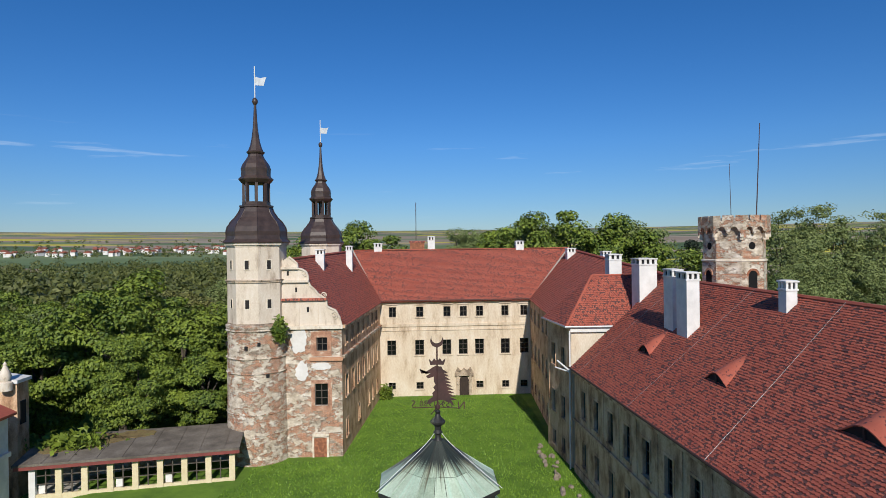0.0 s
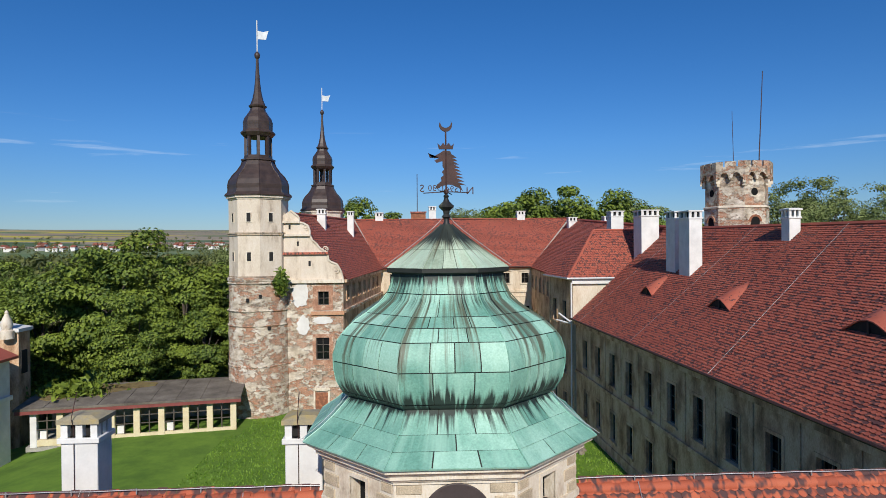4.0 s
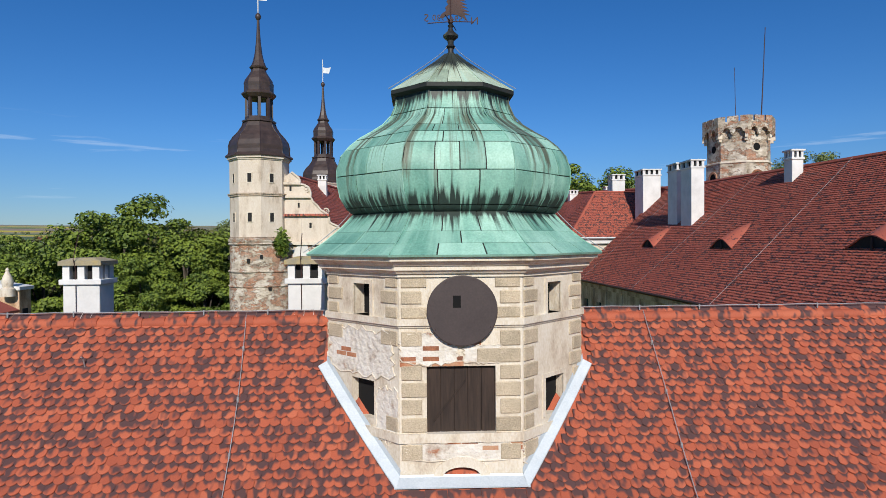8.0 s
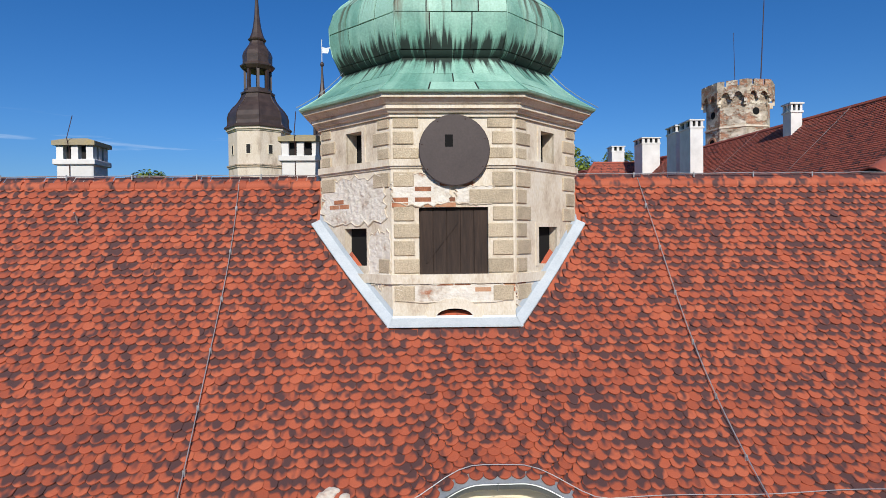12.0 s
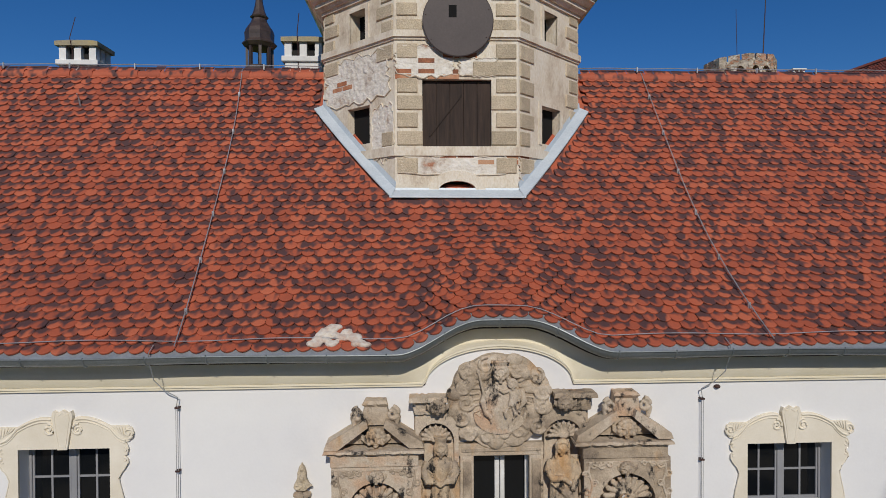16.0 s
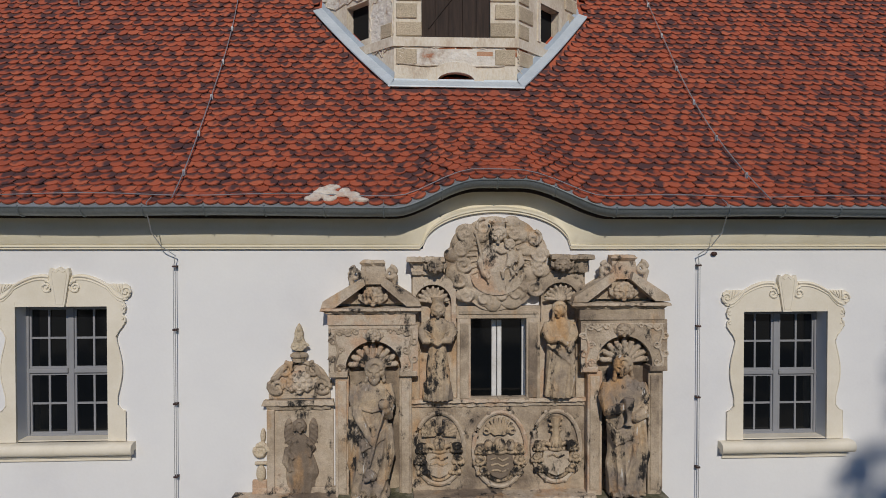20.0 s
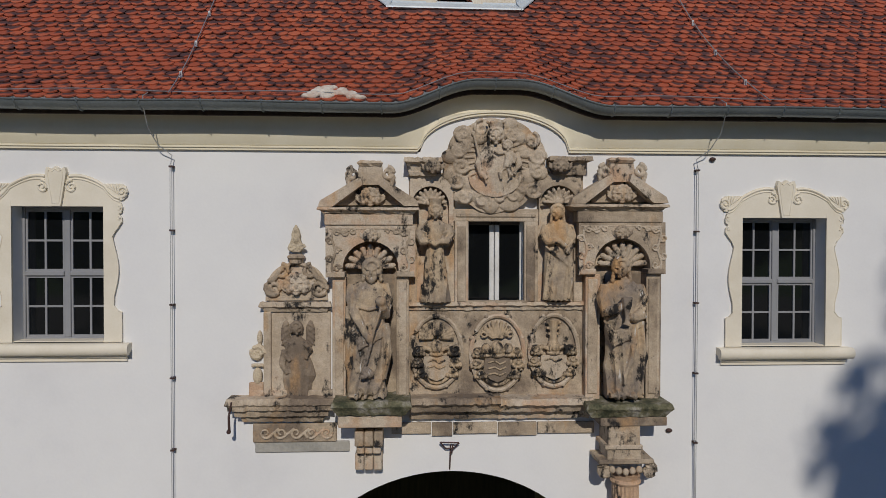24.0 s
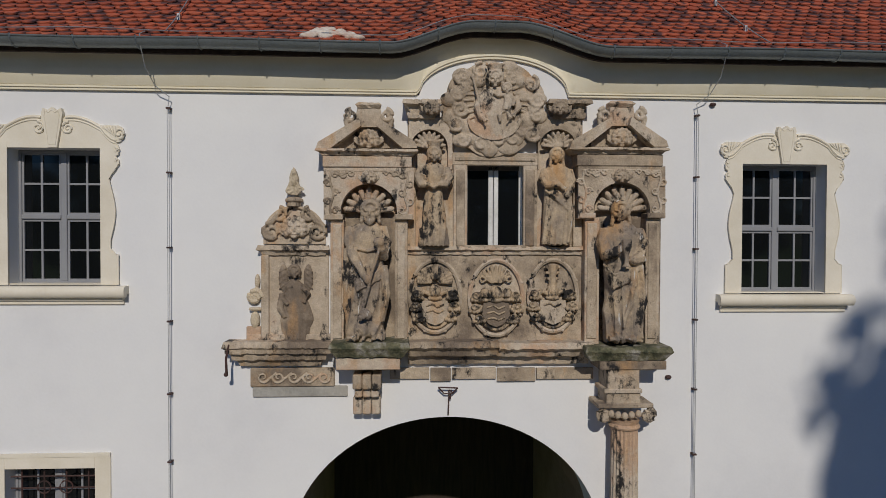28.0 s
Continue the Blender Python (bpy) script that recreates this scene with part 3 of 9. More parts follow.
def roof_z(x, y):
    u = y - EAVE_Y
    return 7.545 + 0.667 * u + 0.0965 * u * u + 0.54 * swell(x) * max(0.0, 1 - u / 1.9) ** 1.2


def moulding_z(x):
    """Lower edge of the cove, an arch over the portal."""
    d = abs(x - ARCH_X)
    side = 7.07
    return side if d > 0.84 else side + 0.415 * math.sqrt(max(0.0, 1 - (d / 0.84) ** 2))


def arch_z(x):
    """Crown of the gateway."""
    d = min(1.0, abs(x - GATE_X) / GATE_HALF)
    return 1.95 + 1.50 * math.sqrt(max(0.0, 1 - d ** 2.0))


WINDOWS = [(-4.56, -3.58, 4.95, 6.44), (3.61, 4.61, 4.85, 6.34)]
PORTAL_WIN = (0.42, 1.07, 5.32, 6.30)
LOW_WIN = (-4.62, -3.66, 1.75, 2.93)
HOLES = WINDOWS + [PORTAL_WIN, LOW_WIN]


def gate_spans(x):
    top = moulding_z
    cuts = sorted((z0, z1) for x0, x1, z0, z1 in HOLES if x0 < x < x1)
    low = arch_z if abs(x - GATE_X) < GATE_HALF else const(0.0)
    out = []
    for z0, z1 in cuts:
        out.append((low, const(z0)))
        low = const(z1)
    out.append((low, top))
    return out


xs = {-9.5, 9.5}
for h in HOLES:
    xs |= {h[0], h[1]}
xs |= {GATE_X - GATE_HALF * math.cos(math.pi * i / 40) for i in range(41)}
xs |= {ARCH_X + 0.84 * math.cos(math.pi * i / 24) for i in range(25)}
bm = strips(B(), sorted(xs), gate_spans, WALL_Y, 0.25)
wall_gate = part("wall_gatehouse", bm, M_WHITE)
tagged(wall_gate, "smooth white rendered gatehouse wall with arched gateway", "wall", kind="structure")
bm = box(B(), -9.5, 9.5, 5.9, 6.4, 0, 7.3)
tagged(part("wall_gatehouse_rear", bm, M_WHITE), "white rendered rear wall of the gatehouse", "wall", kind="structure")
for nm, x in (("wall_gatehouse_end_west", -9.5), ("wall_gatehouse_end_east", 9.2)):
    bm = prism(B(), [(0.25, 0), (5.9, 0), (5.9, 7.3), (3.1, 11.1), (0.25, 8.0)], 0, 0.3)
    bmesh.ops.transform(bm, matrix=Matrix(((0, 1, 0, x), (1, 0, 0, 0), (0, 0, 1, 0), (0, 0, 0, 1))), verts=bm.verts)
    tagged(part(nm, bm, M_WHITE), "white rendered end wall of the gatehouse", "wall", kind="structure")
bm = box(B(), -9.2, 9.2, 0.25, 5.9, 3.9, 4.15)
tagged(part("floor_upper", bm, M_CONCRETE), "plain upper floor slab inside the gatehouse", "floor", kind="structure")

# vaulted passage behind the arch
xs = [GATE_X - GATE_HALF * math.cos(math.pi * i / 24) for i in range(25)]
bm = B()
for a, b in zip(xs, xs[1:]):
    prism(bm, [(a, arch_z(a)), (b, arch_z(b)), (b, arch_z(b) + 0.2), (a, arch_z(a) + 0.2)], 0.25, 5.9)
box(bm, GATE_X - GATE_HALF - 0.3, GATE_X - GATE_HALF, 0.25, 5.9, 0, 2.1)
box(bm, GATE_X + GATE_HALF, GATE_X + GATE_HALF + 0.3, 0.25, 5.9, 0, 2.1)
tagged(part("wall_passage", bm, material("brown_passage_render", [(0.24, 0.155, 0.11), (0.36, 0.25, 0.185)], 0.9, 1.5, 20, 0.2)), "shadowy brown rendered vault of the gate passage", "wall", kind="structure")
bm = box(B(), GATE_X - GATE_HALF, GATE_X + GATE_HALF, 3.6, 3.75, 0, 3.6)
tagged(part("door_passage", bm, M_OLDWOOD), "closed dark timber door deep inside the gate passage", "door", kind="structure")

# cove cornice and its mouldings
xs = [-9.5 + 0.5 * i for i in range(18)] + [-0.5 + 0.04 * i for i in range(61)] + [1.95 + 0.5 * i for i in range(16)]
bm = B()
rings = []
for x in xs:
    zb, zt = moulding_z(x), 7.545 + swell(x)
    lean = 1 - 0.80 * swell(x) / 0.315
    hollow = 0.15 * (1 - lean)
    row = [(x, WALL_Y + 0.24, zb)]
    row += [(x, WALL_Y - 0.035, zb), (x, WALL_Y - 0.035, zb + 0.022), (x, WALL_Y - 0.05, zb + 0.026), (x, WALL_Y - 0.05, zb + 0.045), (x, WALL_Y - 0.035, zb + 0.05)]
    row.append((x, WALL_Y - 0.01 - 0.035 * lean, zb + 0.052))
    f = min(0.20, (zt - zb) * 0.42)
    row.append((x, WALL_Y + hollow - 0.01 - 0.115 * lean ** 1.5, zb + f * (0.35 + 0.65 * lean)))
    h = zt - zb - f
    for k in range(1, 11):
        q = k / 10
        row.append((x, WALL_Y + hollow - 0.01 - 0.115 * lean ** 1.5 - 0.16 * lean * (1 - math.sqrt(max(0.0, 1 - (q * 0.995) ** 2))), zb + f + h * q))
    row.append((x, WALL_Y + 0.24, zt))
    rings.append(row)
loft(bm, rings)
tagged(part("cornice_gatehouse", bm, M_CREAM, None, "", True), "cream painted cove cornice curving over the portal", "cornice", kind="structure")

# gutter
gutter = thing("gutter", "grey metal half-round rain gutter along the curved eave", "gutter")
GUT = lambda x: (x, EAVE_Y - 0.045 + setback(x), 7.512 + swell(x) + 0.006 * math.sin(x * 2.1))
gx = [-9.5 + 0.4 * i for i in range(23)] + [-0.4 + 0.045 * i for i in range(53)] + [2.2 + 0.4 * i for i in range(19)]
bm = B()
rings = []
for x in gx:
    _, y, z = GUT(x)
    arc = [(0.088 * math.cos(a), 0.088 * math.sin(a)) for a in [math.pi + math.pi * k / 8 for k in range(9)]]
    inner = [(p * 0.93, q * 0.93) for p, q in reversed(arc)]
    rings.append([(x, y + p, z + q) for p, q in arc + inner])
loft(bm, rings)
part("channel", bm, M_GUTTER, gutter, "", True)
bm = tube(B(), [(x, GUT(x)[1] - 0.088, GUT(x)[2]) for x in gx], 0.010, 6)
part("bead", bm, M_GUTTER, gutter, "", True)
for x in [-9.2 + 0.62 * i for i in range(30)]:
    _, y, z = GUT(x)
    bm = tube(B(), [(x, y + 0.093 * math.cos(a), z + 0.093 * math.sin(a)) for a in [math.pi * 0.94 + math.pi * 1.06 * k / 8 for k in range(9)]], 0.009, 4)
    part("bracket", bm, M_GUTTER, gutter)

# board added behind the gutter to keep sun off the cove
bm = loft(B(), [[(x, EAVE_Y + 0.045 + setback(x) + dy, 7.40 + dz + swell(x)) for dy, dz in ((0.0, 0.0), (0.0, 0.13), (0.04, 0.13), (0.04, 0.0))] for x in gx])
tagged(part("fascia_gatehouse", bm, M_OLDWOOD), "added board behind the rain gutter that blocks sunlight", "trim", kind="structure")

# roof boarding under the tiles, both slopes
bm = B()
ys = [EAVE_Y + 0.02 + (RIDGE_Y - EAVE_Y - 0.02) * i / 16 for i in range(17)]
rx = [-9.6 + 0.4 * i for i in range(22)] + [-0.8 + 0.1 * i for i in range(34)] + [2.6 + 0.4 * i for i in range(19)]
warp = lambda x, y: y + setback(x) * max(0.0, 1 - (y - EAVE_Y) / 1.9) ** 1.5
loft(bm, [[(x, warp(x, y), roof_z(x, warp(x, y)) - 0.03) for x in rx] for y in ys] + [[(x, 6.9, 7.3) for x in rx]], closed=False, caps=False)
roof_gate = part("roof_gatehouse", bm, M_TILE)
tagged(roof_gate, "steep gatehouse roof covered with red beaver-tail clay tiles", "roof", kind="structure")


# ---- turret on the gatehouse roof ----
TX, TY, TURN_T = 0.405, 3.46, radians(-0.3)
T_ROT = Matrix.Translation((TX, TY, 0)) @ Matrix.Rotation(TURN_T, 4, "Z")


def octagon(w, z, f=0.432, m=T_ROT):
    f *= w
    flat = [(-f, -w), (f, -w), (w, -f), (w, f), (f, w), (-f, w), (-w, f), (-w, -f)]
    return [m @ Vector((x, y, z)) for x, y in flat]


turret = thing("turret", "octagonal beige plastered roof turret with green copper onion dome", "turret", (TX, TY, 9.0))


def tpart(name, bm, mat, parent=None, label="", smooth=False):
    return part(name, bm, mat, parent or turret, label, smooth)


def lathe8(bm, profile, caps=True):
    return loft(bm, [octagon(w, z) for w, z in profile], True, caps)


T_W = 2.03
# faces of the drum: frame i has x along the face, y outwards
F_HALF = [0.432 * T_W, (1 - 0.432) * T_W / math.sqrt(2)]


def face_frame(i):
    """Face i, counted from the one towards the street; its middle at mid-face, local y pointing out."""
    d = T_W if i % 2 == 0 else (1 + 0.432) * T_W / math.sqrt(2)
    return T_ROT @ Matrix.Rotation(radians(45) * i, 4, "Z") @ Matrix.Translation((0, -d, 0))


def hole_wall(bm, half, z0, z1, holes, m, thick=0.20):
    """One face of the drum with rectangular openings (x0, x1, z0, z1)."""
    tmp = grid_wall(B(), -half, half, z0, z1, holes, 0.0, thick)
    bmesh.ops.transform(tmp, matrix=m, verts=tmp.verts)
    me = bpy.data.meshes.new("tmp")
    tmp.to_mesh(me)
    tmp.free()
    bm.from_mesh(me)
    bpy.data.meshes.remove(me)
    return bm


UP = (-0.17, 0.20, 11.66, 12.13)
LOW = (-0.24, 0.27, 10.14, 10.70)
FACE_HOLES = {0: [(-0.49, 0.49, 10.0, 10.98), (-0.26, 0.27, 9.0, 9.55)], 1: [UP, LOW], 7: [UP, LOW]}
for i in range(8):
    bm = hole_wall(B(), F_HALF[i % 2], 7.9, 12.3, FACE_HOLES.get(i, []), face_frame(i))
    tpart("wall", bm, M_PLASTER)
# added black shell paints the unlit inside of the drum
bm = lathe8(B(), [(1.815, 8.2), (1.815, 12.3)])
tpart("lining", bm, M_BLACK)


# black sheets set into the openings in place of their deep shade
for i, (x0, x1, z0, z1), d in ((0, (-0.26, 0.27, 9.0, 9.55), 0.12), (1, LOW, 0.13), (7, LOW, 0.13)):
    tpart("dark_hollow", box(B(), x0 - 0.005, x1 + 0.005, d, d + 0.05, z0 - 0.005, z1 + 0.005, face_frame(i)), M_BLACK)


def band(name, z0, z1, out0, out1, mat):
    tpart(name, lathe8(B(), [(T_W - 0.1, z0), (T_W + out0, z0), (T_W + out1, z1), (T_W - 0.1, z1)]), mat)


band("string_course", 11.53, 11.565, 0.02, 0.03, M_PLASTER)
band("string_course", 11.565, 11.66, 0.05, 0.05, M_PLASTER)
band("string_course", 9.90, 10.03, 0.035, 0.035, M_PLASTER)
for z0, z1, a, b in ((12.25, 12.30, 0.035, 0.035), (12.30, 12.35, 0.07, 0.11), (12.35, 12.41, 0.13, 0.13), (12.41, 12.48, 0.15, 0.22), (12.48, 12.54, 0.25, 0.25)):
    band("cornice_moulding", z0, z1, a, b, M_PLASTER)

# rusticated quoin blocks at the corners of each visible face
for i in (0, 1, 7, 2, 6):
    h = F_HALF[i % 2]
    rows = [(12.10, 12.23), (11.87, 12.05), (11.67, 11.82), (11.27, 11.48), (11.03, 11.23), (10.79, 10.99), (10.55, 10.75), (10.30, 10.51), (10.05, 10.25), (9.65, 9.87)]
    for k, (z0, z1) in enumerate(rows):
        for side in (-1, 1):
            if (i == 7 and z0 < 11.2 and not (side == 1 and k == 8)) or (i == 0 and side == -1 and k == 4):
                continue
            wide = (0.36 if k % 2 == 0 else 0.29) if i % 2 == 0 else (0.24 if k % 2 == 0 else 0.34)
            if i == 0 and side == 1 and k == 4:
                wide = 0.62
            x0, x1 = sorted((side * (h - 0.03), side * (h - 0.03 - wide)))
            bm = box(B(), x0, x1, -0.022, 0.03, z0, z1, None, 0.010)
            bmesh.ops.transform(bm, matrix=face_frame(i), verts=bm.verts)
            tpart("quoin", bm, M_QUOIN)

# clock disc, hatch, vent arch
bm = B()
lathe(bm, 0, 0, [(0.49, 0.0), (0.50, 0.012), (0.50, 0.03), (0.488, 0.036), (0.012, 0.037)], 48)
bmesh.ops.transform(bm, matrix=face_frame(0) @ pose(0.015, -0.055, 11.775, 90, 0, 0), verts=bm.verts)
clock_disc = tpart("clock_disc", bm, M_DISC, None, "round dark brown sheet-metal clock disc")
# thin black plate paints the dark of a hole in the disc
bm = box(B(), -0.115, -0.005, -0.0945, -0.0925, 11.82, 11.99)
bmesh.ops.transform(bm, matrix=face_frame(0), verts=bm.verts)
tpart("square_hole", bm, M_BLACK, clock_disc)
for a in (20, 70, 120, 170, 215, 330):
    bm = lathe(B(), 0.46 * math.cos(radians(a)), 0.46 * math.sin(radians(a)), [(0.01, 0.036), (0.006, 0.045)], 6)
    bmesh.ops.transform(bm, matrix=face_frame(0) @ pose(0.015, -0.055, 11.775, 90, 0, 0), verts=bm.verts)
    tpart("rivet", bm, M_IRON, clock_disc)
hatch = tpart("hatch", box(B(), -0.485, 0.485, 0.10, 0.13, 10.01, 10.97, face_frame(0)), M_OLDWOOD, None, "weathered dark board hatch")
for k in range(5):
    bm = box(B(), -0.485 + 0.195 * k, -0.295 + 0.195 * k, 0.07, 0.10, 10.01, 10.97, face_frame(0), 0.004)
    tpart("board", bm, M_OLDWOOD, hatch)
bm = box(B(), -0.60, 0.60, 0.055, 0.075, -0.035, 0.035, face_frame(0) @ pose(-0.16, 0, 10.48, 0, -52, 0) @ Matrix.Diagonal((0.62, 1, 0.25, 1)))
tpart("brace", bm, M_OLDWOOD, hatch)
bm = B()
pts = [(0.40 * math.cos(math.pi * k / 16), 9.42 + 0.27 * math.sin(math.pi * k / 16)) for k in range(17)]
pin = [(0.262 * math.cos(math.pi * k / 16), 9.42 + 0.125 * math.sin(math.pi * k / 16)) for k in range(16, -1, -1)]
prism(bm, pts + pin, -0.022, 0.10)
bmesh.ops.transform(bm, matrix=face_frame(0), verts=bm.verts)
tpart("vent_arch", bm, M_PLASTER)
for i in (1, 7):
    for x0, x1, z0, z1 in (UP, LOW):
        for a, b, c, d in ((x0 - 0.07, x0, z0 - 0.02, z1 + 0.06), (x1, x1 + 0.07, z0 - 0.02, z1 + 0.06), (x0, x1, z1, z1 + 0.06)):
            if (i, z0) == (7, LOW[2]):
                continue
            bm = box(B(), a, b, -0.016, 0.02, c, d, face_frame(i))
            tpart("opening_frame", bm, M_PLASTER)

# exposed brickwork where plaster fell: single bricks
rb = random.Random(5)


def brick_patch(i, x0, x1, z0, z1, keep, y=-0.012):
    z, k = z0, 0
    while z < z1:
        x = x0 - (0.13 if k % 2 else 0)
        while x < x1:
            w = 0.24
            if rb.random() < keep(x + w / 2, z):
                me = mesh_of(box(B(), -w / 2 + 0.006, w / 2 - 0.006, y + rb.uniform(-0.004, 0.012), 0.03, 0.004, 0.066), "brick", M_BRICK)
                ob = new("brick", me)
                ob.parent = turret
                ob.matrix_parent_inverse = Matrix.Translation(-turret.location)
                ob.matrix_basis = face_frame(i) @ Matrix.Translation((max(-F_HALF[i % 2] + w / 2, min(F_HALF[i % 2] - w / 2, x + w / 2)), 0, z))
            x += 0.25
        z += 0.075
        k += 1


brick_patch(0, -0.50, 0.50, 9.72, 10.0, lambda x, z: 0.75 if z > 9.88 or abs(x) < 0.35 else 0.35)
brick_patch(0, -0.20, 0.25, 10.98, 11.32, lambda x, z: 0.8 if abs(x - 0.03 - (11.3 - z) * 0.2) < 0.13 else 0.25)
brick_patch(0, -0.92, -0.30, 10.98, 11.22, lambda x, z: 0.5)
brick_patch(0, 0.42, 0.92, 9.70, 9.98, lambda x, z: 0.7)
brick_patch(7, -0.85, -0.1, 11.0, 11.35, lambda x, z: 0.35)
brick_patch(1, -0.85, -0.3, 9.5, 10.0, lambda x, z: 0.75)

# places where the render has come away
M_PEELED = material("crumbling_lime_render", [(0.42, 0.20, 0.12), (0.52, 0.44, 0.36), (0.70, 0.65, 0.57), (0.78, 0.74, 0.66)], 0.95, 3.2, 13, 0.7, stops=[0.30, 0.36, 0.44, 0.62], fine_mix=0.4, bump_dist=0.05, detail=9.0)
rq = random.Random(31)
for i, x0, x1, z0, z1 in ((7, -0.84, 0.80, 10.72, 11.50), (7, 0.30, 0.82, 9.80, 10.72), (0, -0.90, 0.02, 10.98, 11.48), (0, 0.0, 0.60, 11.0, 11.30), (0, -0.86, 0.84, 9.62, 9.92), (1, -0.84, 0.1, 9.50, 9.98)):
    n = 46
    pts = []
    for k in range(n):
        a = 2 * math.pi * k / n
        c, s_ = math.cos(a), math.sin(a)
        q = 1.0 / max(abs(c), abs(s_)) ** 0.8
        pts.append(((x0 + x1) / 2 + (x1 - x0) / 2 * min(1, q * abs(c)) * (1 if c > 0 else -1) * rq.uniform(0.82, 1.0), (z0 + z1) / 2 + (z1 - z0) / 2 * min(1, q * abs(s_)) * (1 if s_ > 0 else -1) * rq.uniform(0.75, 1.0)))
    bm = prism(B(), pts, -0.010, 0.02)
    bmesh.ops.transform(bm, matrix=face_frame(i), verts=bm.verts)
    tpart("peeled_patch", bm, M_PEELED, None, "patch of flaked lime render")
    edge = [face_frame(i) @ Vector((x, -0.012, z)) for x, z in pts]
    tpart("render_edge", tube(B(), edge + edge[:1], [rq.uniform(0.006, 0.014) for _ in range(n + 1)], 5), M_PLASTER)

# zinc flashing where the drum meets the roof
M_FLASH = material("pale_zinc", [(0.50, 0.56, 0.60), (0.62, 0.68, 0.72)], 0.5, 3, 40, 0.03, metal=0.2)
for i, (a, b) in ((7, (-1, 1)), (0, (-1, 1)), (1, (-1, 1))):
    bm = B()
    h = F_HALF[i % 2]
    n = 8
    lo, hi = [], []
    for k in range(n + 1):
        x = -h * 1.03 + 2 * h * 1.03 * k / n
        p = face_frame(i) @ Vector((x, -0.012, 0))
        q = face_frame(i) @ Vector((x * 1.06, -0.15, 0))
        zp = roof_z(p.x, p.y)
        lo.append((q.x, q.y, roof_z(q.x, q.y) + 0.075))
        hi.append((p.x, p.y, zp + (0.15 if i else 0.055)))
    mid = [(face_frame(i) @ Vector((-h * 1.03 + 2 * h * 1.03 * k / n, -0.025, 0))) for k in range(n + 1)]
    mid = [(p.x, p.y, roof_z(p.x, p.y) + (0.07 if i else 0.038)) for p in mid]
    under = [(x, y, z - 0.02) for x, y, z in lo]
    back = [(x, y, z - 0.16) for x, y, z in hi]
    loft(bm, [hi, mid, lo, under, back], closed=False, caps=False)
    tpart("flashing", bm, M_FLASH, None, "bright zinc flashing")

# ---- copper: skirt, onion, neck, cap, as single sheets ----
SKIRT = [(2.335, 12.565), (2.09, 12.735), (1.87, 12.925), (1.70, 13.11), (1.63, 13.20)]
ONION = [(1.56, 13.14), (1.71, 13.24), (1.825, 13.42), (1.875, 13.66), (1.88, 13.90), (1.80, 14.17), (1.57, 14.40), (1.30, 14.575), (1.08, 14.74), (0.975, 14.92), (0.93, 15.10), (0.915, 15.26)]
CAP = [(1.015, 15.265), (0.81, 15.415), (0.53, 15.63), (0.24, 15.86), (0.09, 16.0)]


def profile_at(profile, s):
    """Point of a profile at the share s of its length, from the bottom."""
    seg = [math.dist(a, b) for a, b in zip(profile, profile[1:])]
    d = s * sum(seg)
    for (a, b), l in zip(zip(profile, profile[1:]), seg):
        if d <= l:
            return a[0] + (b[0] - a[0]) * d / l, a[1] + (b[1] - a[1]) * d / l
        d -= l
    return profile[-1]


def sheet(profile, i, u0, u1, s0, s1, lift, mat, nu=2, ns=4):
    """One copper sheet on side i of an eight-sided roof: u across (-1..1), s up the profile."""
    bm = B()
    grid = []
    m = T_ROT @ Matrix.Rotation(radians(45) * i, 4, "Z")
    for layer in (lift, lift - 0.016):
        rows = []
        for b in range(ns + 1):
            w, z = profile_at(profile, s0 + (s1 - s0) * b / ns)
            half = 0.432 * w if i % 2 == 0 else 0.568 * w / math.sqrt(2)
            d = w if i % 2 == 0 else 1.432 * w / math.sqrt(2)
            rows.append([m @ Vector(((u0 + (u1 - u0) * a / nu) * half, -d - layer, z + layer * 0.3)) for a in range(nu + 1)])
        grid.append(rows)
    top = [ring(bm, r) for r in grid[0]]
    for a, b in zip(top, top[1:]):
        bridge(bm, a, b, closed=False)
    edge = grid[0][0] + [r[-1] for r in grid[0][1:]] + grid[0][-1][-2::-1] + [r[0] for r in grid[0][-2:0:-1]]
    low = grid[1][0] + [r[-1] for r in grid[1][1:]] + grid[1][-1][-2::-1] + [r[0] for r in grid[1][-2:0:-1]]
    bridge(bm, ring(bm, edge), ring(bm, low))
    return bm


M_SEAM = material("dark_seam_copper", [(0.012, 0.014, 0.012), (0.03, 0.035, 0.03)], 0.7, 3, 30, 0.0)
rc = random.Random(11)
for name, profile, cuts, cols, mat in (("skirt", SKIRT, [0, 0.30, 0.58, 1.0], 3, M_COPPER), ("onion_dome", ONION, [0, 0.09, 0.29, 0.46, 0.56, 0.66, 0.84, 1.0], 4, M_COPPER), ("cap", CAP, [0, 0.42, 1.0], 3, M_CAPCOPPER)):
    base = tpart(name, lathe8(B(), [(w - 0.012, z) for w, z in profile]), M_SEAM, None, "", False)
    for i in range(8):
        for k, (s0, s1) in enumerate(zip(cuts, cuts[1:])):
            n = cols if k % 2 == 0 else max(2, cols - 1)
            us = [-1 + 2 * j / n for j in range(n + 1)]
            us = [us[0]] + [u + rc.uniform(-0.08, 0.08) for u in us[1:-1]] + [us[-1]]
            for u0, u1 in zip(us, us[1:]):
                g = 0.011
                tpart("copper_sheet", sheet(profile, i, u0 + g, u1 - g, s0 + 0.003, s1 - 0.003, rc.uniform(0.002, 0.012), mat), mat, base, "", True)
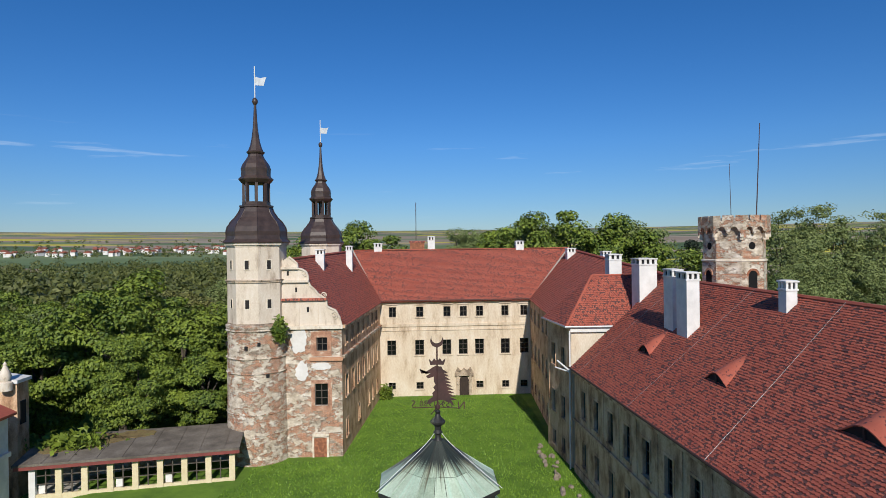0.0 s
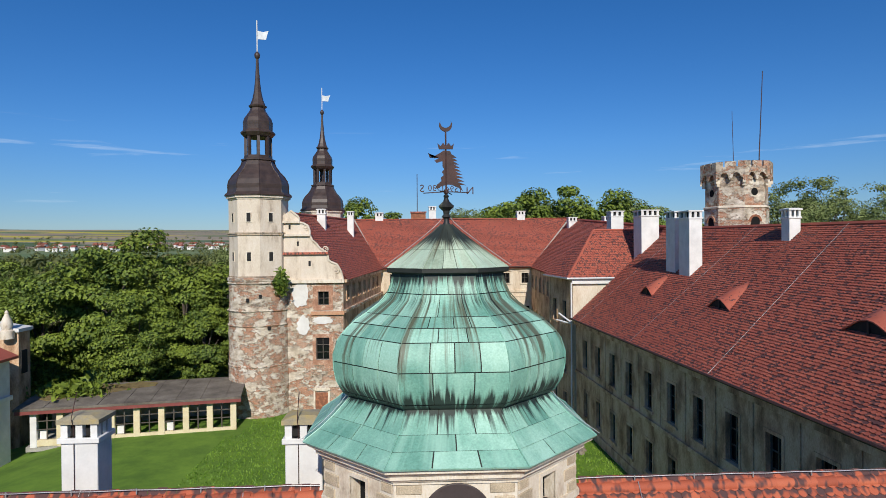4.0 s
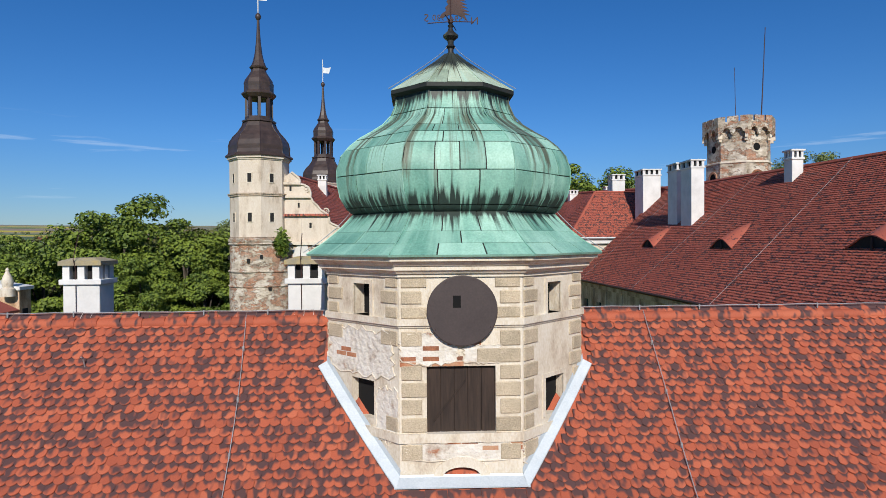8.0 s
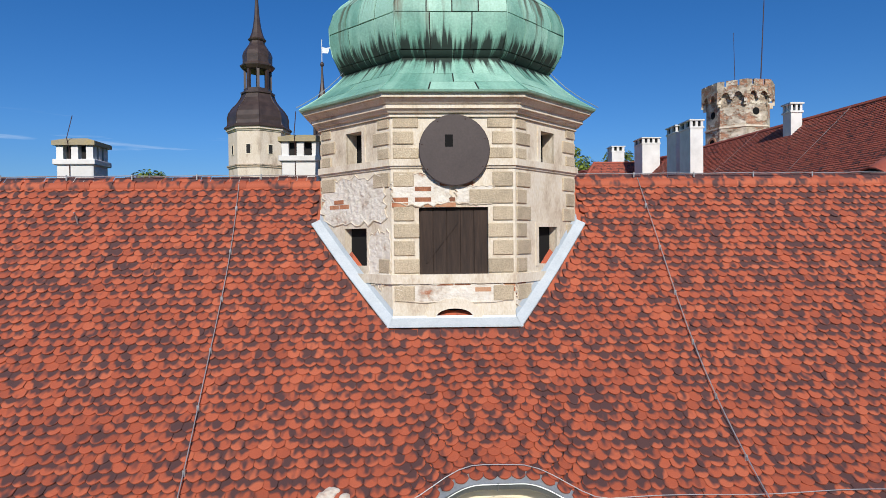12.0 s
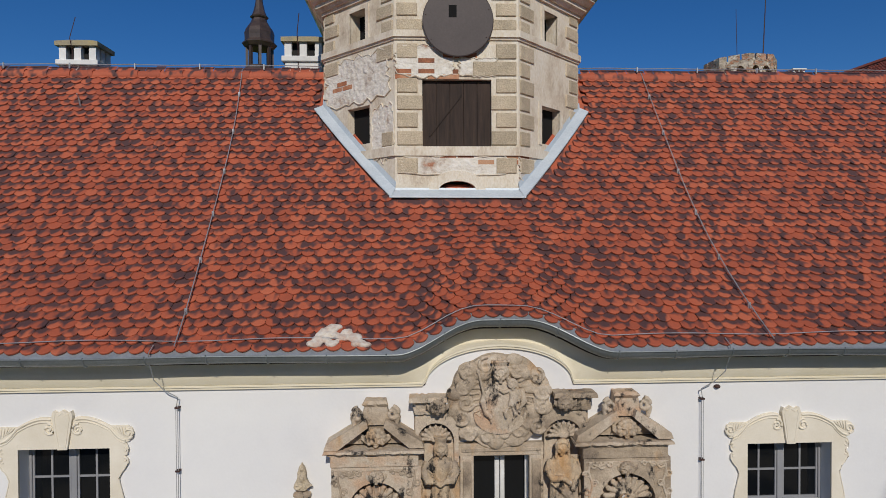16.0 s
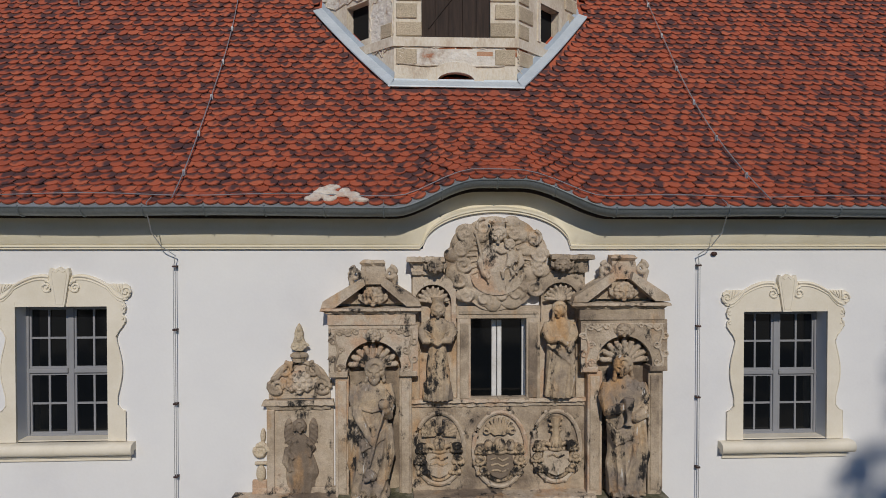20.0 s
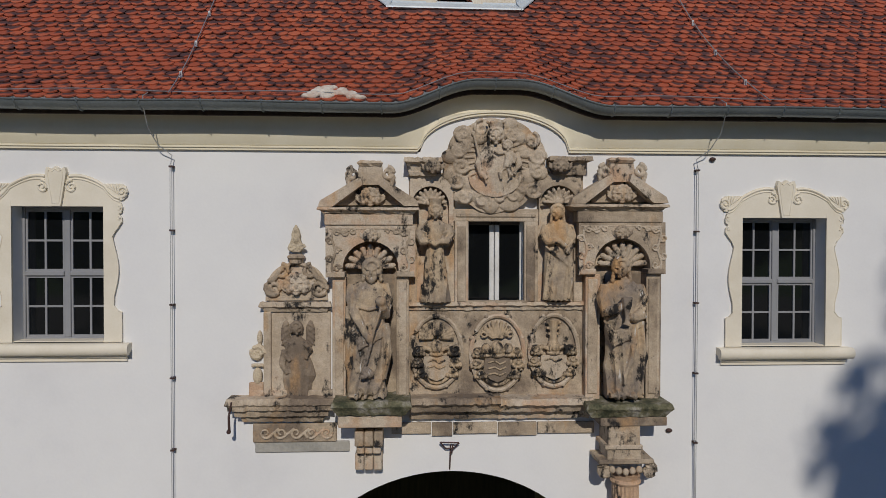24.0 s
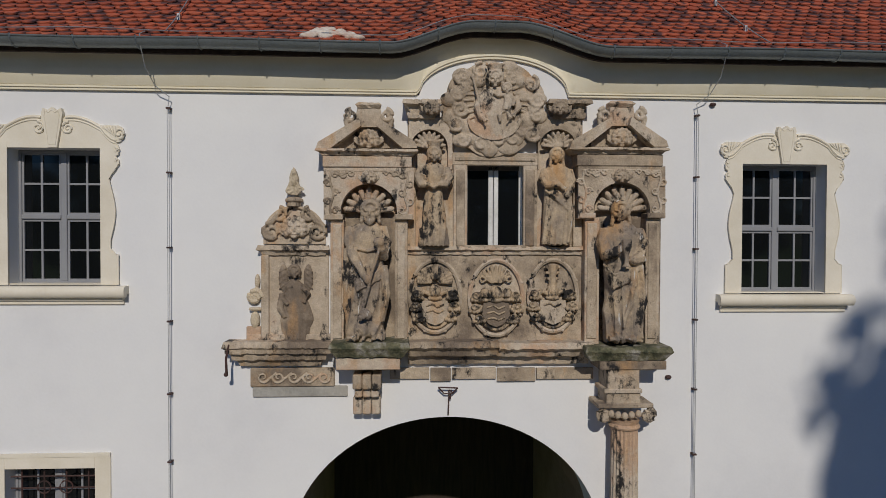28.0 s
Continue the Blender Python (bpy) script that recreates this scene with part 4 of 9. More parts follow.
# dark drip edge under the cap and below the skirt
tpart("drip_edge", lathe8(B(), [(0.88, 15.15), (0.985, 15.185), (1.027, 15.20), (1.027, 15.262), (0.85, 15.27)]), M_SEAM)
tpart("drip_edge", lathe8(B(), [(2.22, 12.53), (2.335, 12.54), (2.35, 12.565), (2.17, 12.59)]), M_COPPER)
for i in range(8):
    for profile in (SKIRT, ONION, CAP):
        pts = []
        for k in range(13):
            w, z = profile_at(profile, k / 12)
            pts.append(octagon(w + 0.006, z + 0.003)[i])
        tpart("ridge_seam", tube(B(), pts, 0.011, 5), M_COPPER if profile is not CAP else M_CAPCOPPER, None, "", True)

# finial, weather vane
finial = tpart("finial", lathe(B(), TX, TY, [(0.10, 15.93), (0.075, 16.0), (0.05, 16.04), (0.05, 16.10), (0.085, 16.13), (0.05, 16.18), (0.06, 16.24), (0.13, 16.30), (0.135, 16.33), (0.06, 16.40), (0.035, 16.46), (0.05, 16.50), (0.015, 16.54)], 14), M_DARKCOPPER, None, "dark turned copper finial", True)

vane = thing("weather_vane", "rusty iron crowned dragon-head weather vane with compass letters", "weather vane", (TX, TY, 16.5))


def plate(outline, thick=0.012, m=None):
    bm = prism(B(), outline, -thick / 2, thick / 2)
    if m is not None:
        bmesh.ops.transform(bm, matrix=m, verts=bm.verts)
    return bm


V = Matrix.Translation((TX, TY, 0))
part("rod", tube(B(), [(TX, TY, 16.45), (TX, TY, 17.66)], 0.016, 6), M_IRON, vane)
part("hub", lathe(B(), TX, TY, [(0.01, 16.52), (0.045, 16.55), (0.045, 16.60), (0.01, 16.63)], 10), M_IRON, vane)
moon = [(0.115 * math.cos(a), 0.115 * math.sin(a)) for a in [radians(165 + 210 * k / 14) for k in range(15)]]
moon += [(0.095 * math.cos(a), 0.05 + 0.098 * math.sin(a)) for a in [radians(15 - 210 * k / 14) for k in range(15)]]
part("crescent", plate([(x, z + 17.74) for x, z in moon], 0.03, V), M_IRON, vane)
crown = [(-0.12, 17.32), (0.12, 17.32), (0.145, 17.42), (0.09, 17.37), (0.05, 17.43), (0.0, 17.37), (-0.05, 17.43), (-0.09, 17.37), (-0.145, 17.42)]
part("crown", plate(crown, 0.05, V), M_IRON, vane)
head = [(-0.05, 17.30), (-0.13, 17.25), (-0.20, 17.21), (-0.30, 17.17), (-0.33, 17.25), (-0.28, 17.19), (-0.22, 17.16), (-0.13, 17.17), (-0.22, 17.12), (-0.18, 17.08), (-0.08, 17.11)]
neck = [(-0.08, 17.02), (-0.05, 16.97), (-0.09, 16.92), (-0.06, 16.87), (-0.11, 16.82), (-0.10, 16.76), (-0.18, 16.70), (-0.22, 16.62), (-0.10, 16.67), (0.02, 16.70), (0.16, 16.67), (0.28, 16.58), (0.23, 16.68)]
back = [(0.20, 16.72), (0.16, 16.88), (0.13, 17.03), (0.10, 17.18), (0.06, 17.28)]
part("dragon_plate", plate([(x + 0.02, z) for x, z in head + neck + back], 0.014, V), M_IRON, vane)
for k in range(9):
    zb_, w_ = 17.24 - 0.060 * k, 0.11 + 0.020 * k
    part("mane_blade", plate([(0.03, zb_ + 0.01), (0.03, zb_ - 0.046), (0.05 + w_ * 0.6, zb_ - 0.070), (0.05 + w_ + 0.03, zb_ - 0.072), (0.05 + w_ * 0.7, zb_ - 0.024)], 0.012, V), M_IRON, vane)
for a, ch in ((0, "N"), (180, "S"), (78, "W"), (258, "E")):
    m = V @ Matrix.Rotation(radians(a - 6), 4, "Z")
    part("arm", tube(B(), [m @ Vector((0, 0, 16.575)), m @ Vector((0.40, 0, 16.555))], 0.009, 5), M_IRON, vane)


def writing(text, size, m, mat, parent, name="letter"):
    cu = bpy.data.curves.new(name, "FONT")
    cu.body, cu.size, cu.extrude, cu.align_x, cu.resolution_u = text, size, 0.004, "CENTER", 2
    tmp = bpy.data.objects.new(name, cu)
    me = bpy.data.meshes.new_from_object(tmp)
    bpy.data.objects.remove(tmp)
    me.transform(m)
    me.materials.append(mat)
    ob = new(name, me)
    ob.parent = parent
    ob.matrix_parent_inverse = Matrix.Translation(-parent.location)
    return ob


writing("S", 0.19, V @ pose(-0.42, 0, 16.57, 90, 0, 180), M_IRON, vane)
writing("N", 0.19, V @ pose(0.42, 0, 16.53, 90, 0, 180), M_IRON, vane)
writing("1930", 0.15, V @ pose(-0.17, 0, 16.59, 90, 0, 180), M_IRON, vane, "date")
writing("1594", 0.15, V @ pose(0.14, 0, 16.57, 90, 0, 180), M_IRON, vane, "date")

# lightning conductors down the copper

wire = thing("lightning_conductor", "thin galvanised lightning wire running down the turret dome", "cable", (TX, TY, 16.0))
for side in (1, 6):
    pts = [(TX, TY, 16.2)]
    for profile in (CAP, ONION[::-1], SKIRT[::-1]):
        for k in range(9):
            w, z = profile_at(profile, 1 - k / 8 if profile is CAP else k / 8)
            p = octagon(w + 0.05, z + 0.03)[(side + 1) % 8]
            pts.append(tuple(p))
    part("wire", tube(B(), pts[:10], 0.006, 4), M_WIRE, wire)
    part("wire", tube(B(), pts[18:], 0.006, 4), M_WIRE, wire)


# ---- street front: windows with painted surrounds ----


def casement_window(name, x0, x1, z0, z1, y, label, bars=(2, 2), rows=2):
    """A timber window of two by two casements with glazing bars, set at depth y."""
    win = thing(name, label, "window", ((x0 + x1) / 2, y, z0), kind="structure")
    f = 0.03
    xm, zm = (x0 + x1) / 2, z0 + (z1 - z0) * 0.50
    for a, b, c, d in ((x0, x0 + f, z0, z1), (x1 - f, x1, z0, z1), (x0 + f, x1 - f, z0, z0 + f), (x0 + f, x1 - f, z1 - f, z1), (xm - 0.032, xm + 0.032, z0 + f, z1 - f)):
        part("window_frame", box(B(), a, b, y, y + 0.07, c, d, None, 0.006), M_FRAME, win)
    for a, b in ((x0 + f, xm - 0.032), (xm + 0.032, x1 - f)):
        part("transom", box(B(), a, b, y - 0.012, y + 0.06, zm - 0.026, zm + 0.026, None, 0.008), M_FRAME, win)
        for c, d in ((z0 + f, zm - 0.026), (zm + 0.026, z1 - f)):
            s = 0.024
            sash = part("sash", box(box(box(box(B(), a + 0.003, a + s, y + 0.012, y + 0.05, c, d), b - s, b - 0.003, y + 0.012, y + 0.05, c, d), a + s, b - s, y + 0.012, y + 0.05, c, c + s), a + s, b - s, y + 0.012, y + 0.05, d - s, d), M_FRAME, win)
            am, cm = (a + b) / 2, (c + d) / 2
            part("glazing_bar", box(B(), am - 0.011, am + 0.011, y + 0.016, y + 0.045, c + s, d - s), M_FRAME, sash)
            part("glazing_bar", box(B(), a + s, am - 0.011, y + 0.016, y + 0.045, cm - 0.011, cm + 0.011), M_FRAME, sash)
            part("glazing_bar", box(B(), am + 0.011, b - s, y + 0.016, y + 0.045, cm - 0.011, cm + 0.011), M_FRAME, sash)
            for p, q in ((a + s, am - 0.011), (am + 0.011, b - s)):
                for r, t in ((c + s, cm - 0.011), (cm + 0.011, d - s)):
                    part("pane", box(B(), p, q, y + 0.03, y + 0.034, r, t), M_GLASS, sash)
    # near-black sheet behind the panes paints an unlit room
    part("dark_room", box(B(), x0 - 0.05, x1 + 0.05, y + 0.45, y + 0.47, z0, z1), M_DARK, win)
    return win


def spiral(cx, cz, r0, r1, turns, start, y, thick, flip=1, n=26):
    pts, rad = [], []
    for k in range(n + 1):
        q = k / n
        a = start + flip * 2 * math.pi * turns * q
        r = r0 + (r1 - r0) * q
        pts.append((cx + r * math.cos(a), y, cz + r * math.sin(a)))
        rad.append(thick * (1 - 0.45 * q))
    return tube(B(), pts, rad, 6)


def surround(name, x0, x1, z0, z1, label):
    """Cream baroque window surround: waisted jambs, a double-arched head ending in shells, keystone and rounded sill."""
    s = thing(name, label, "window surround", ((x0 + x1) / 2, WALL_Y, z0))
    xm, h = (x0 + x1) / 2, z1 - z0
    side = [(0.19, z0), (0.19, z0 + 0.33), (0.15, z0 + 0.345), (0.105, z0 + 0.40)]
    for k in range(1, 12):
        q = k / 11
        side.append((0.095 + 0.062 * math.sin(math.pi * q) ** 1.3, z0 + 0.44 + (h - 0.78) * q))
    side += [(0.125, z1 - 0.27), (0.165, z1 - 0.22), (0.198, z1 - 0.17), (0.195, z1 - 0.12), (0.165, z1 - 0.085), (0.195, z1 - 0.06), (0.205, z1 - 0.01), (0.185, z1 + 0.045), (0.16, z1 + 0.06)]
    horn = [(0.215, z1 + 0.075), (0.25, z1 + 0.12), (0.26, z1 + 0.17), (0.245, z1 + 0.22), (0.20, z1 + 0.25), (0.03, z1 + 0.25)]
    half = (x1 - x0) / 2
    arch = [(-q, z1 + 0.25 + 0.105 * math.sin(math.pi * min(1.0, (q - 0.0) / 0.36 * 0.62)) ** 0.9) for q in [0.0, 0.04, 0.08, 0.12, 0.16, 0.20, 0.24, 0.28, 0.32, 0.36]]
    for sg, xe in ((-1, x0), (1, x1)):
        out = [(xe + sg * o, z) for o, z in side]
        part("jamb", prism(B(), [(xe, z0)] + out + [(xe, z1 + 0.06)], WALL_Y - 0.026, WALL_Y + 0.002), M_PALECREAM, s)
        part("jamb_edge", tube(B(), [(x, WALL_Y - 0.026, z) for x, z in out], 0.007, 5), M_PALECREAM, s, "", True)
        top = [(xe, z1), (xe + sg * 0.16, z1 + 0.062)] + [(xe + sg * o, z) for o, z in horn] + [(xe + sg * o, z) for o, z in arch] + [(xm + sg * 0.05, z1 + 0.25), (xm + sg * 0.05, z1)]
        part("head", prism(B(), top, WALL_Y - 0.024, WALL_Y + 0.002), M_PALECREAM, s)
        # raised moulding from the keystone volute over the arch into the shell
        path = [(xe + sg * 0.175, z1 + 0.085), (xe + sg * 0.12, z1 + 0.105), (xe + sg * 0.06, z1 + 0.16), (xe + sg * 0.01, z1 + 0.225)] + [(xe + sg * o, z - 0.022) for o, z in arch[1:]]
        for d, r in ((0.0, 0.013), (-0.034, 0.008)):
            part("top_moulding", tube(B(), [(x, WALL_Y - 0.026, z + d) for x, z in path], r, 6), M_PALECREAM, s, "", True)
        part("scroll", spiral(xm + sg * 0.155, z1 + 0.215, 0.068, 0.010, 1.6, math.pi * 0.45 if sg > 0 else math.pi * 0.55, WALL_Y - 0.028, 0.015, sg), M_PALECREAM, s, "", True)
        part("scroll", spiral(xe + sg * 0.205, z1 + 0.165, 0.060, 0.010, 1.4, -math.pi / 2, WALL_Y - 0.028, 0.014, sg), M_PALECREAM, s, "", True)
        for k in range(5):
            part("shell_rib", tube(B(), [(xe + sg * (0.165 - 0.016 * k), WALL_Y - 0.026, z1 + 0.13 + 0.012 * k), (xe + sg * (0.172 - 0.030 * k), WALL_Y - 0.030, z1 + 0.18 + 0.010 * k), (xe + sg * (0.165 - 0.034 * k), WALL_Y - 0.026, z1 + 0.245)], [0.005, 0.010, 0.007], 5), M_PALECREAM, s, "", True)
        for z, r in ((z1 - 0.13, 0.026), (z1 - 0.02, 0.032)):
            part("ear_curl", spiral(xe + sg * 0.162, z, r, 0.008, 0.7, math.pi / 2, WALL_Y - 0.027, 0.010, -sg, 14), M_PALECREAM, s, "", True)
    key = [(xm - 0.05, z1), (xm + 0.05, z1), (xm + 0.112, z1 + 0.37), (xm + 0.095, z1 + 0.425), (xm + 0.05, z1 + 0.40), (xm, z1 + 0.435), (xm - 0.05, z1 + 0.40), (xm - 0.095, z1 + 0.425), (xm - 0.112, z1 + 0.37)]
    part("keystone", prism(B(), key, WALL_Y - 0.055, WALL_Y), M_PALECREAM, s)
    inner = [(xm + (x - xm) * 0.72, z1 + 0.03 + (z - z1) * 0.86) for x, z in key]
    part("keystone_panel", tube(B(), [(x, WALL_Y - 0.055, z) for x, z in inner + inner[:1]], 0.005, 4), M_PALECREAM, s)
    bm = B()
    prof = [(0.0, -0.02), (0.05, -0.02), (0.055, -0.05), (0.075, -0.055)] + [(0.075 + 0.055 * math.cos(a), -0.0 + 0.065 * math.sin(a)) for a in [radians(-70 + 160 * k / 8) for k in range(9)]] + [(0.0, 0.065)]
    prof = [(o, z0 - 0.075 + dz) for o, dz in prof]
    loft(bm, [[(x, WALL_Y - o, z) for o, z in prof] for x in (x0 - 0.29, x1 + 0.29)])
    part("sill", bm, M_PALECREAM, s, "rounded cream sill", True)
    part("inner_sill", box(B(), x0 + 0.002, x1 - 0.002, WALL_Y, WALL_Y + 0.16, z0 - 0.02, z0 + 0.012), M_PALECREAM, s)
    for d, a, b in ((0.045, -0.175, -0.135), (0.025, -0.215, -0.175)):
        part("sill_band", box(B(), x0 - 0.245, x1 + 0.245, WALL_Y - d, WALL_Y, z0 + a, z0 + b, None, 0.005), M_PALECREAM, s)
    return s


for k, (x0, x1, z0, z1) in enumerate(WINDOWS):
    casement_window("window_%d" % (k + 1), x0, x1, z0, z1, WALL_Y + 0.165, "grey painted casement window with dark small panes")
    surround("window_surround", x0, x1, z0, z1, "cream painted baroque window surround with scrolls and keystone")
x0, x1, z0, z1 = LOW_WIN
casement_window("window_3", x0, x1, z0, z1, WALL_Y + 0.165, "grey ground-floor casement window behind iron bars")
s = thing("window_surround", "plain cream band around the barred ground-floor window", "window surround", ((x0 + x1) / 2, WALL_Y, z0))
for a, b, c, d in ((x0 - 0.17, x0, z0 - 0.15, z1 + 0.17), (x1, x1 + 0.17, z0 - 0.15, z1 + 0.17), (x0, x1, z1, z1 + 0.17), (x0, x1, z0 - 0.15, z0)):
    part("band", box(B(), a, b, WALL_Y - 0.02, WALL_Y, c, d, None, 0.004), M_PALECREAM, s)
part("band_edge", box(B(), x0 - 0.17, x1 + 0.17, WALL_Y - 0.03, WALL_Y - 0.02, z1 + 0.13, z1 + 0.17), M_PALECREAM, s)
grille = thing("window_grille", "dark wrought-iron grille with rings over the low window", "grille", ((x0 + x1) / 2, WALL_Y + 0.1, z0))
for z in (z1 - 0.12, z1 - 0.25, z1 - 0.50, z1 - 0.75, z1 - 1.0):
    part("bar", tube(B(), [(x0, WALL_Y + 0.09, z), (x1, WALL_Y + 0.09, z)], 0.009, 5), M_IRON, grille)
for x in (x0 + 0.12, x0 + 0.36, x0 + 0.6, x0 + 0.84):
    part("bar", tube(B(), [(x, WALL_Y + 0.09, z0), (x, WALL_Y + 0.09, z1)], 0.009, 5), M_IRON, grille)
for x in (x0 + 0.36, x0 + 0.60):
    part("ring", tube(B(), [(x + 0.07 * math.cos(a), WALL_Y + 0.085, z1 - 0.24 + 0.07 * math.sin(a)) for a in [2 * math.pi * k / 16 for k in range(17)]], 0.008, 5), M_IRON, grille)

# ---- the sandstone portal ----
# A drawing grid of about 6 mm, u to the right and v down, on a plane just before the wall.
EYE_P = (-0.177, -7.235, 5.472)


def P(u, v, y=-0.42):
    d = 1 - 4.40811e-05 * u - 1.56788e-05 * v
    x, z = (0.00605081 * u + 2.27697e-05 * v - 4.5981) / d, (-0.000215615 * u - 0.00613564 * v + 8.00566) / d
    k = (y - EYE_P[1]) / 6.815
    return EYE_P[0] + (x - EYE_P[0]) * k, EYE_P[2] + (z - EYE_P[2]) * k


portal = thing("portal", "weathered carved sandstone portal with niches and armorial panel", "portal", (0.7, -0.4, 4.0))


def slab(name, u0, u1, v0, v1, yf, yb=-0.36, bevel=0.008, mat=None, label="", parent=None):
    (x0, z1), (x1, z0) = P(u0, v0, yf), P(u1, v1, yf)
    return part(name, box(B(), x0, x1, yf, yb, z0, z1, None, bevel), mat or M_STONE, parent or portal, label)


def shape(name, uv, yf, yb=-0.36, mat=None, label="", parent=None):
    return part(name, prism(B(), [P(u, v, yf) for u, v in uv], yf, yb), mat or M_STONE, parent or portal, label)


def moulding(name, u0, u1, v0, v1, steps, yb=-0.36, label="", square=False):
    """A cornice: steps of (share of height from the top, depth in front of the wall)."""
    (x0, z1), (x1, z0) = P(u0, v0, -0.36 - steps[0][1]), P(u1, v1, -0.36 - steps[0][1])
    big = max(o for _, o in steps)
    inset = 0.0 if square else 1.0
    prof = [(o, z1 + (z0 - z1) * q) for q, o in steps]
    wear = min(0.011, (z1 - z0) * 0.10)
    n = max(2, int((x1 - x0) / 0.045))
    rings = [[(x0 + inset * (big - o), -0.36 - o, z) for o, z in prof]]
    lo = x0 + inset * (big - min(o for o, _ in prof)) + 0.01
    hi = x1 - (lo - x0)
    for k in range(n + 1):
        x = lo + (hi - lo) * k / n
        chip = rw.choice((0, 0, 0, 0, 0.012, 0.022)) * min(1.0, big / 0.15)
        rings.append([(x, -0.36 - o + rw.uniform(-0.3, 1) * wear * 0.7 + chip * (o > big * 0.85), z + rw.uniform(-1, 1) * wear * 0.6) for o, z in prof])
    rings.append([(x1 - inset * (big - o), -0.36 - o, z) for o, z in prof])
    bm = loft(B(), [r + [(r[-1][0], yb, r[-1][2]), (r[0][0], yb, r[0][2])] for r in rings])
    return part(name, bm, M_STONE, portal, label)


rw = random.Random(77)
rp = random.Random(21)


def lump(bm, u, v, ru, rv, yc, depth):
    """A rounded swelling of the stone."""
    x, z = P(u, v, yc)
    bmesh.ops.create_icosphere(bm, subdivisions=2, radius=1.0, matrix=Matrix.LocRotScale((x, yc, z), None, (ru * 0.0062, depth, rv * 0.0062)))
    return bm


def fused(bm, voxel=0.009, wear=0.004, folds=None, passes=2):
    """Swellings and bars grown together into one carved surface, softened, then worn; folds(co) gives drapery relief in metres."""
    me = bpy.data.meshes.new("rough")
    bmesh.ops.recalc_face_normals(bm, faces=bm.faces)
    bm.to_mesh(me)
    bm.free()
    tmp = bpy.data.objects.new("rough", me)
    scene.collection.objects.link(tmp)
    r = tmp.modifiers.new("grow", "REMESH")
    r.mode, r.voxel_size = "VOXEL", voxel
    f = tmp.modifiers.new("soften", "SMOOTH")
    f.factor, f.iterations = 0.5, passes
    out = bpy.data.meshes.new_from_object(tmp.evaluated_get(bpy.context.evaluated_depsgraph_get()))
    bpy.data.objects.remove(tmp)
    bpy.data.meshes.remove(me)
    shifts = []
    for w in out.vertices:
        d = wear * (noise.noise(w.co * 16) + 0.6 * noise.noise(w.co * 41))
        if folds is not None:
            d += folds(w.co)
        shifts.append(w.co + w.normal * d)
    for w, c in zip(out.vertices, shifts):
        w.co = c
    return out


def carved(name, bm, mat, parent, label="", voxel=0.009, wear=0.003, folds=None, passes=2):
    me = fused(bm, voxel, wear, folds, passes)
    me.name = name
    me.materials.append(mat)
    me.polygons.foreach_set("use_smooth", [True] * len(me.polygons))
    ob = new(name, me)
    ob.parent = parent
    if parent is not None and parent.type == "EMPTY":
        ob.matrix_parent_inverse = Matrix.Translation(-parent.location)
    return tagged(ob, label)


def curl(bm, u, v, r, turns, start, y, thick, flip=1):
    x, z = P(u, v, y)
    k = 0.0062
    pts, rad = [], []
    for i in range(19):
        q = i / 18
        a = start + flip * 2 * math.pi * turns * q
        rr = r * k * (1 - 0.82 * q)
        pts.append((x + rr * math.cos(a), y, z + rr * math.sin(a)))
        rad.append(thick * k * (1 - 0.4 * q))
    return tube(bm, pts, rad, 6)


def line3(bm, pts, r):
    """A bar through (u, v, y) points."""
    return tube(bm, [(P(u, v, y)[0], y, P(u, v, y)[1]) for u, v, y in pts], [a * 0.0062 for a in r] if isinstance(r, (list, tuple)) else r * 0.0062, 7)


def cherub(u, v, r, y):
    """A carved round face between curls of hair and small wings."""
    bm = B()
    lump(bm, u, v, r, r * 1.12, y, 0.055)
    for a in range(-40, 221, 26):
        lump(bm, u + r * 1.08 * math.cos(radians(a)), v - r * 1.02 * math.sin(radians(a)), r * 0.34, r * 0.34, y - 0.008, 0.04)
    lump(bm, u, v + r * 0.15, r * 0.15, r * 0.34, y - 0.052, 0.020)
    lump(bm, u, v + r * 0.66, r * 0.26, r * 0.12, y - 0.040, 0.020)
    lump(bm, u, v + r * 0.95, r * 0.34, r * 0.22, y - 0.030, 0.025)
    for sg in (-1, 1):
        lump(bm, u + sg * r * 0.45, v + r * 0.42, r * 0.32, r * 0.3, y - 0.036, 0.025)
        lump(bm, u + sg * r * 0.38, v - r * 0.22, r * 0.28, r * 0.12, y - 0.045, 0.018)
        for k in range(3):
            line3(bm, [(u + sg * r * 1.1, v + r * (0.6 - 0.2 * k), y + 0.01), (u + sg * r * 1.9, v + r * (0.15 - 0.3 * k), y + 0.015)], [r * 0.30, r * 0.12])
    return carved("carved_head", bm, M_STONE, portal, "", 0.0065, 0.002)


# ledge and what carries it
moulding("ledge", 392, 590, 606, 652, [(0, 0.21), (0.22, 0.23), (0.3, 0.20), (0.45, 0.20), (0.5, 0.15), (0.72, 0.14), (0.78, 0.09), (1.0, 0.07)])
moulding("ledge", 722, 884, 606, 650, [(0, 0.25), (0.22, 0.28), (0.36, 0.21), (0.60, 0.18), (0.7, 0.09), (1.0, 0.07)], square=True)
moulding("ledge", 884, 1050, 608, 650, [(0, 0.26), (0.24, 0.285), (0.36, 0.215), (0.60, 0.18), (0.7, 0.09), (1.0, 0.07)], square=True)
M_MOSS = material("mossy_sandstone", [(0.05, 0.055, 0.03), (0.16, 0.15, 0.09), (0.36, 0.34, 0.30)], 0.95, 6.0, 40, 0.7, stops=[0.36, 0.52, 0.68], fine_mix=0.5)
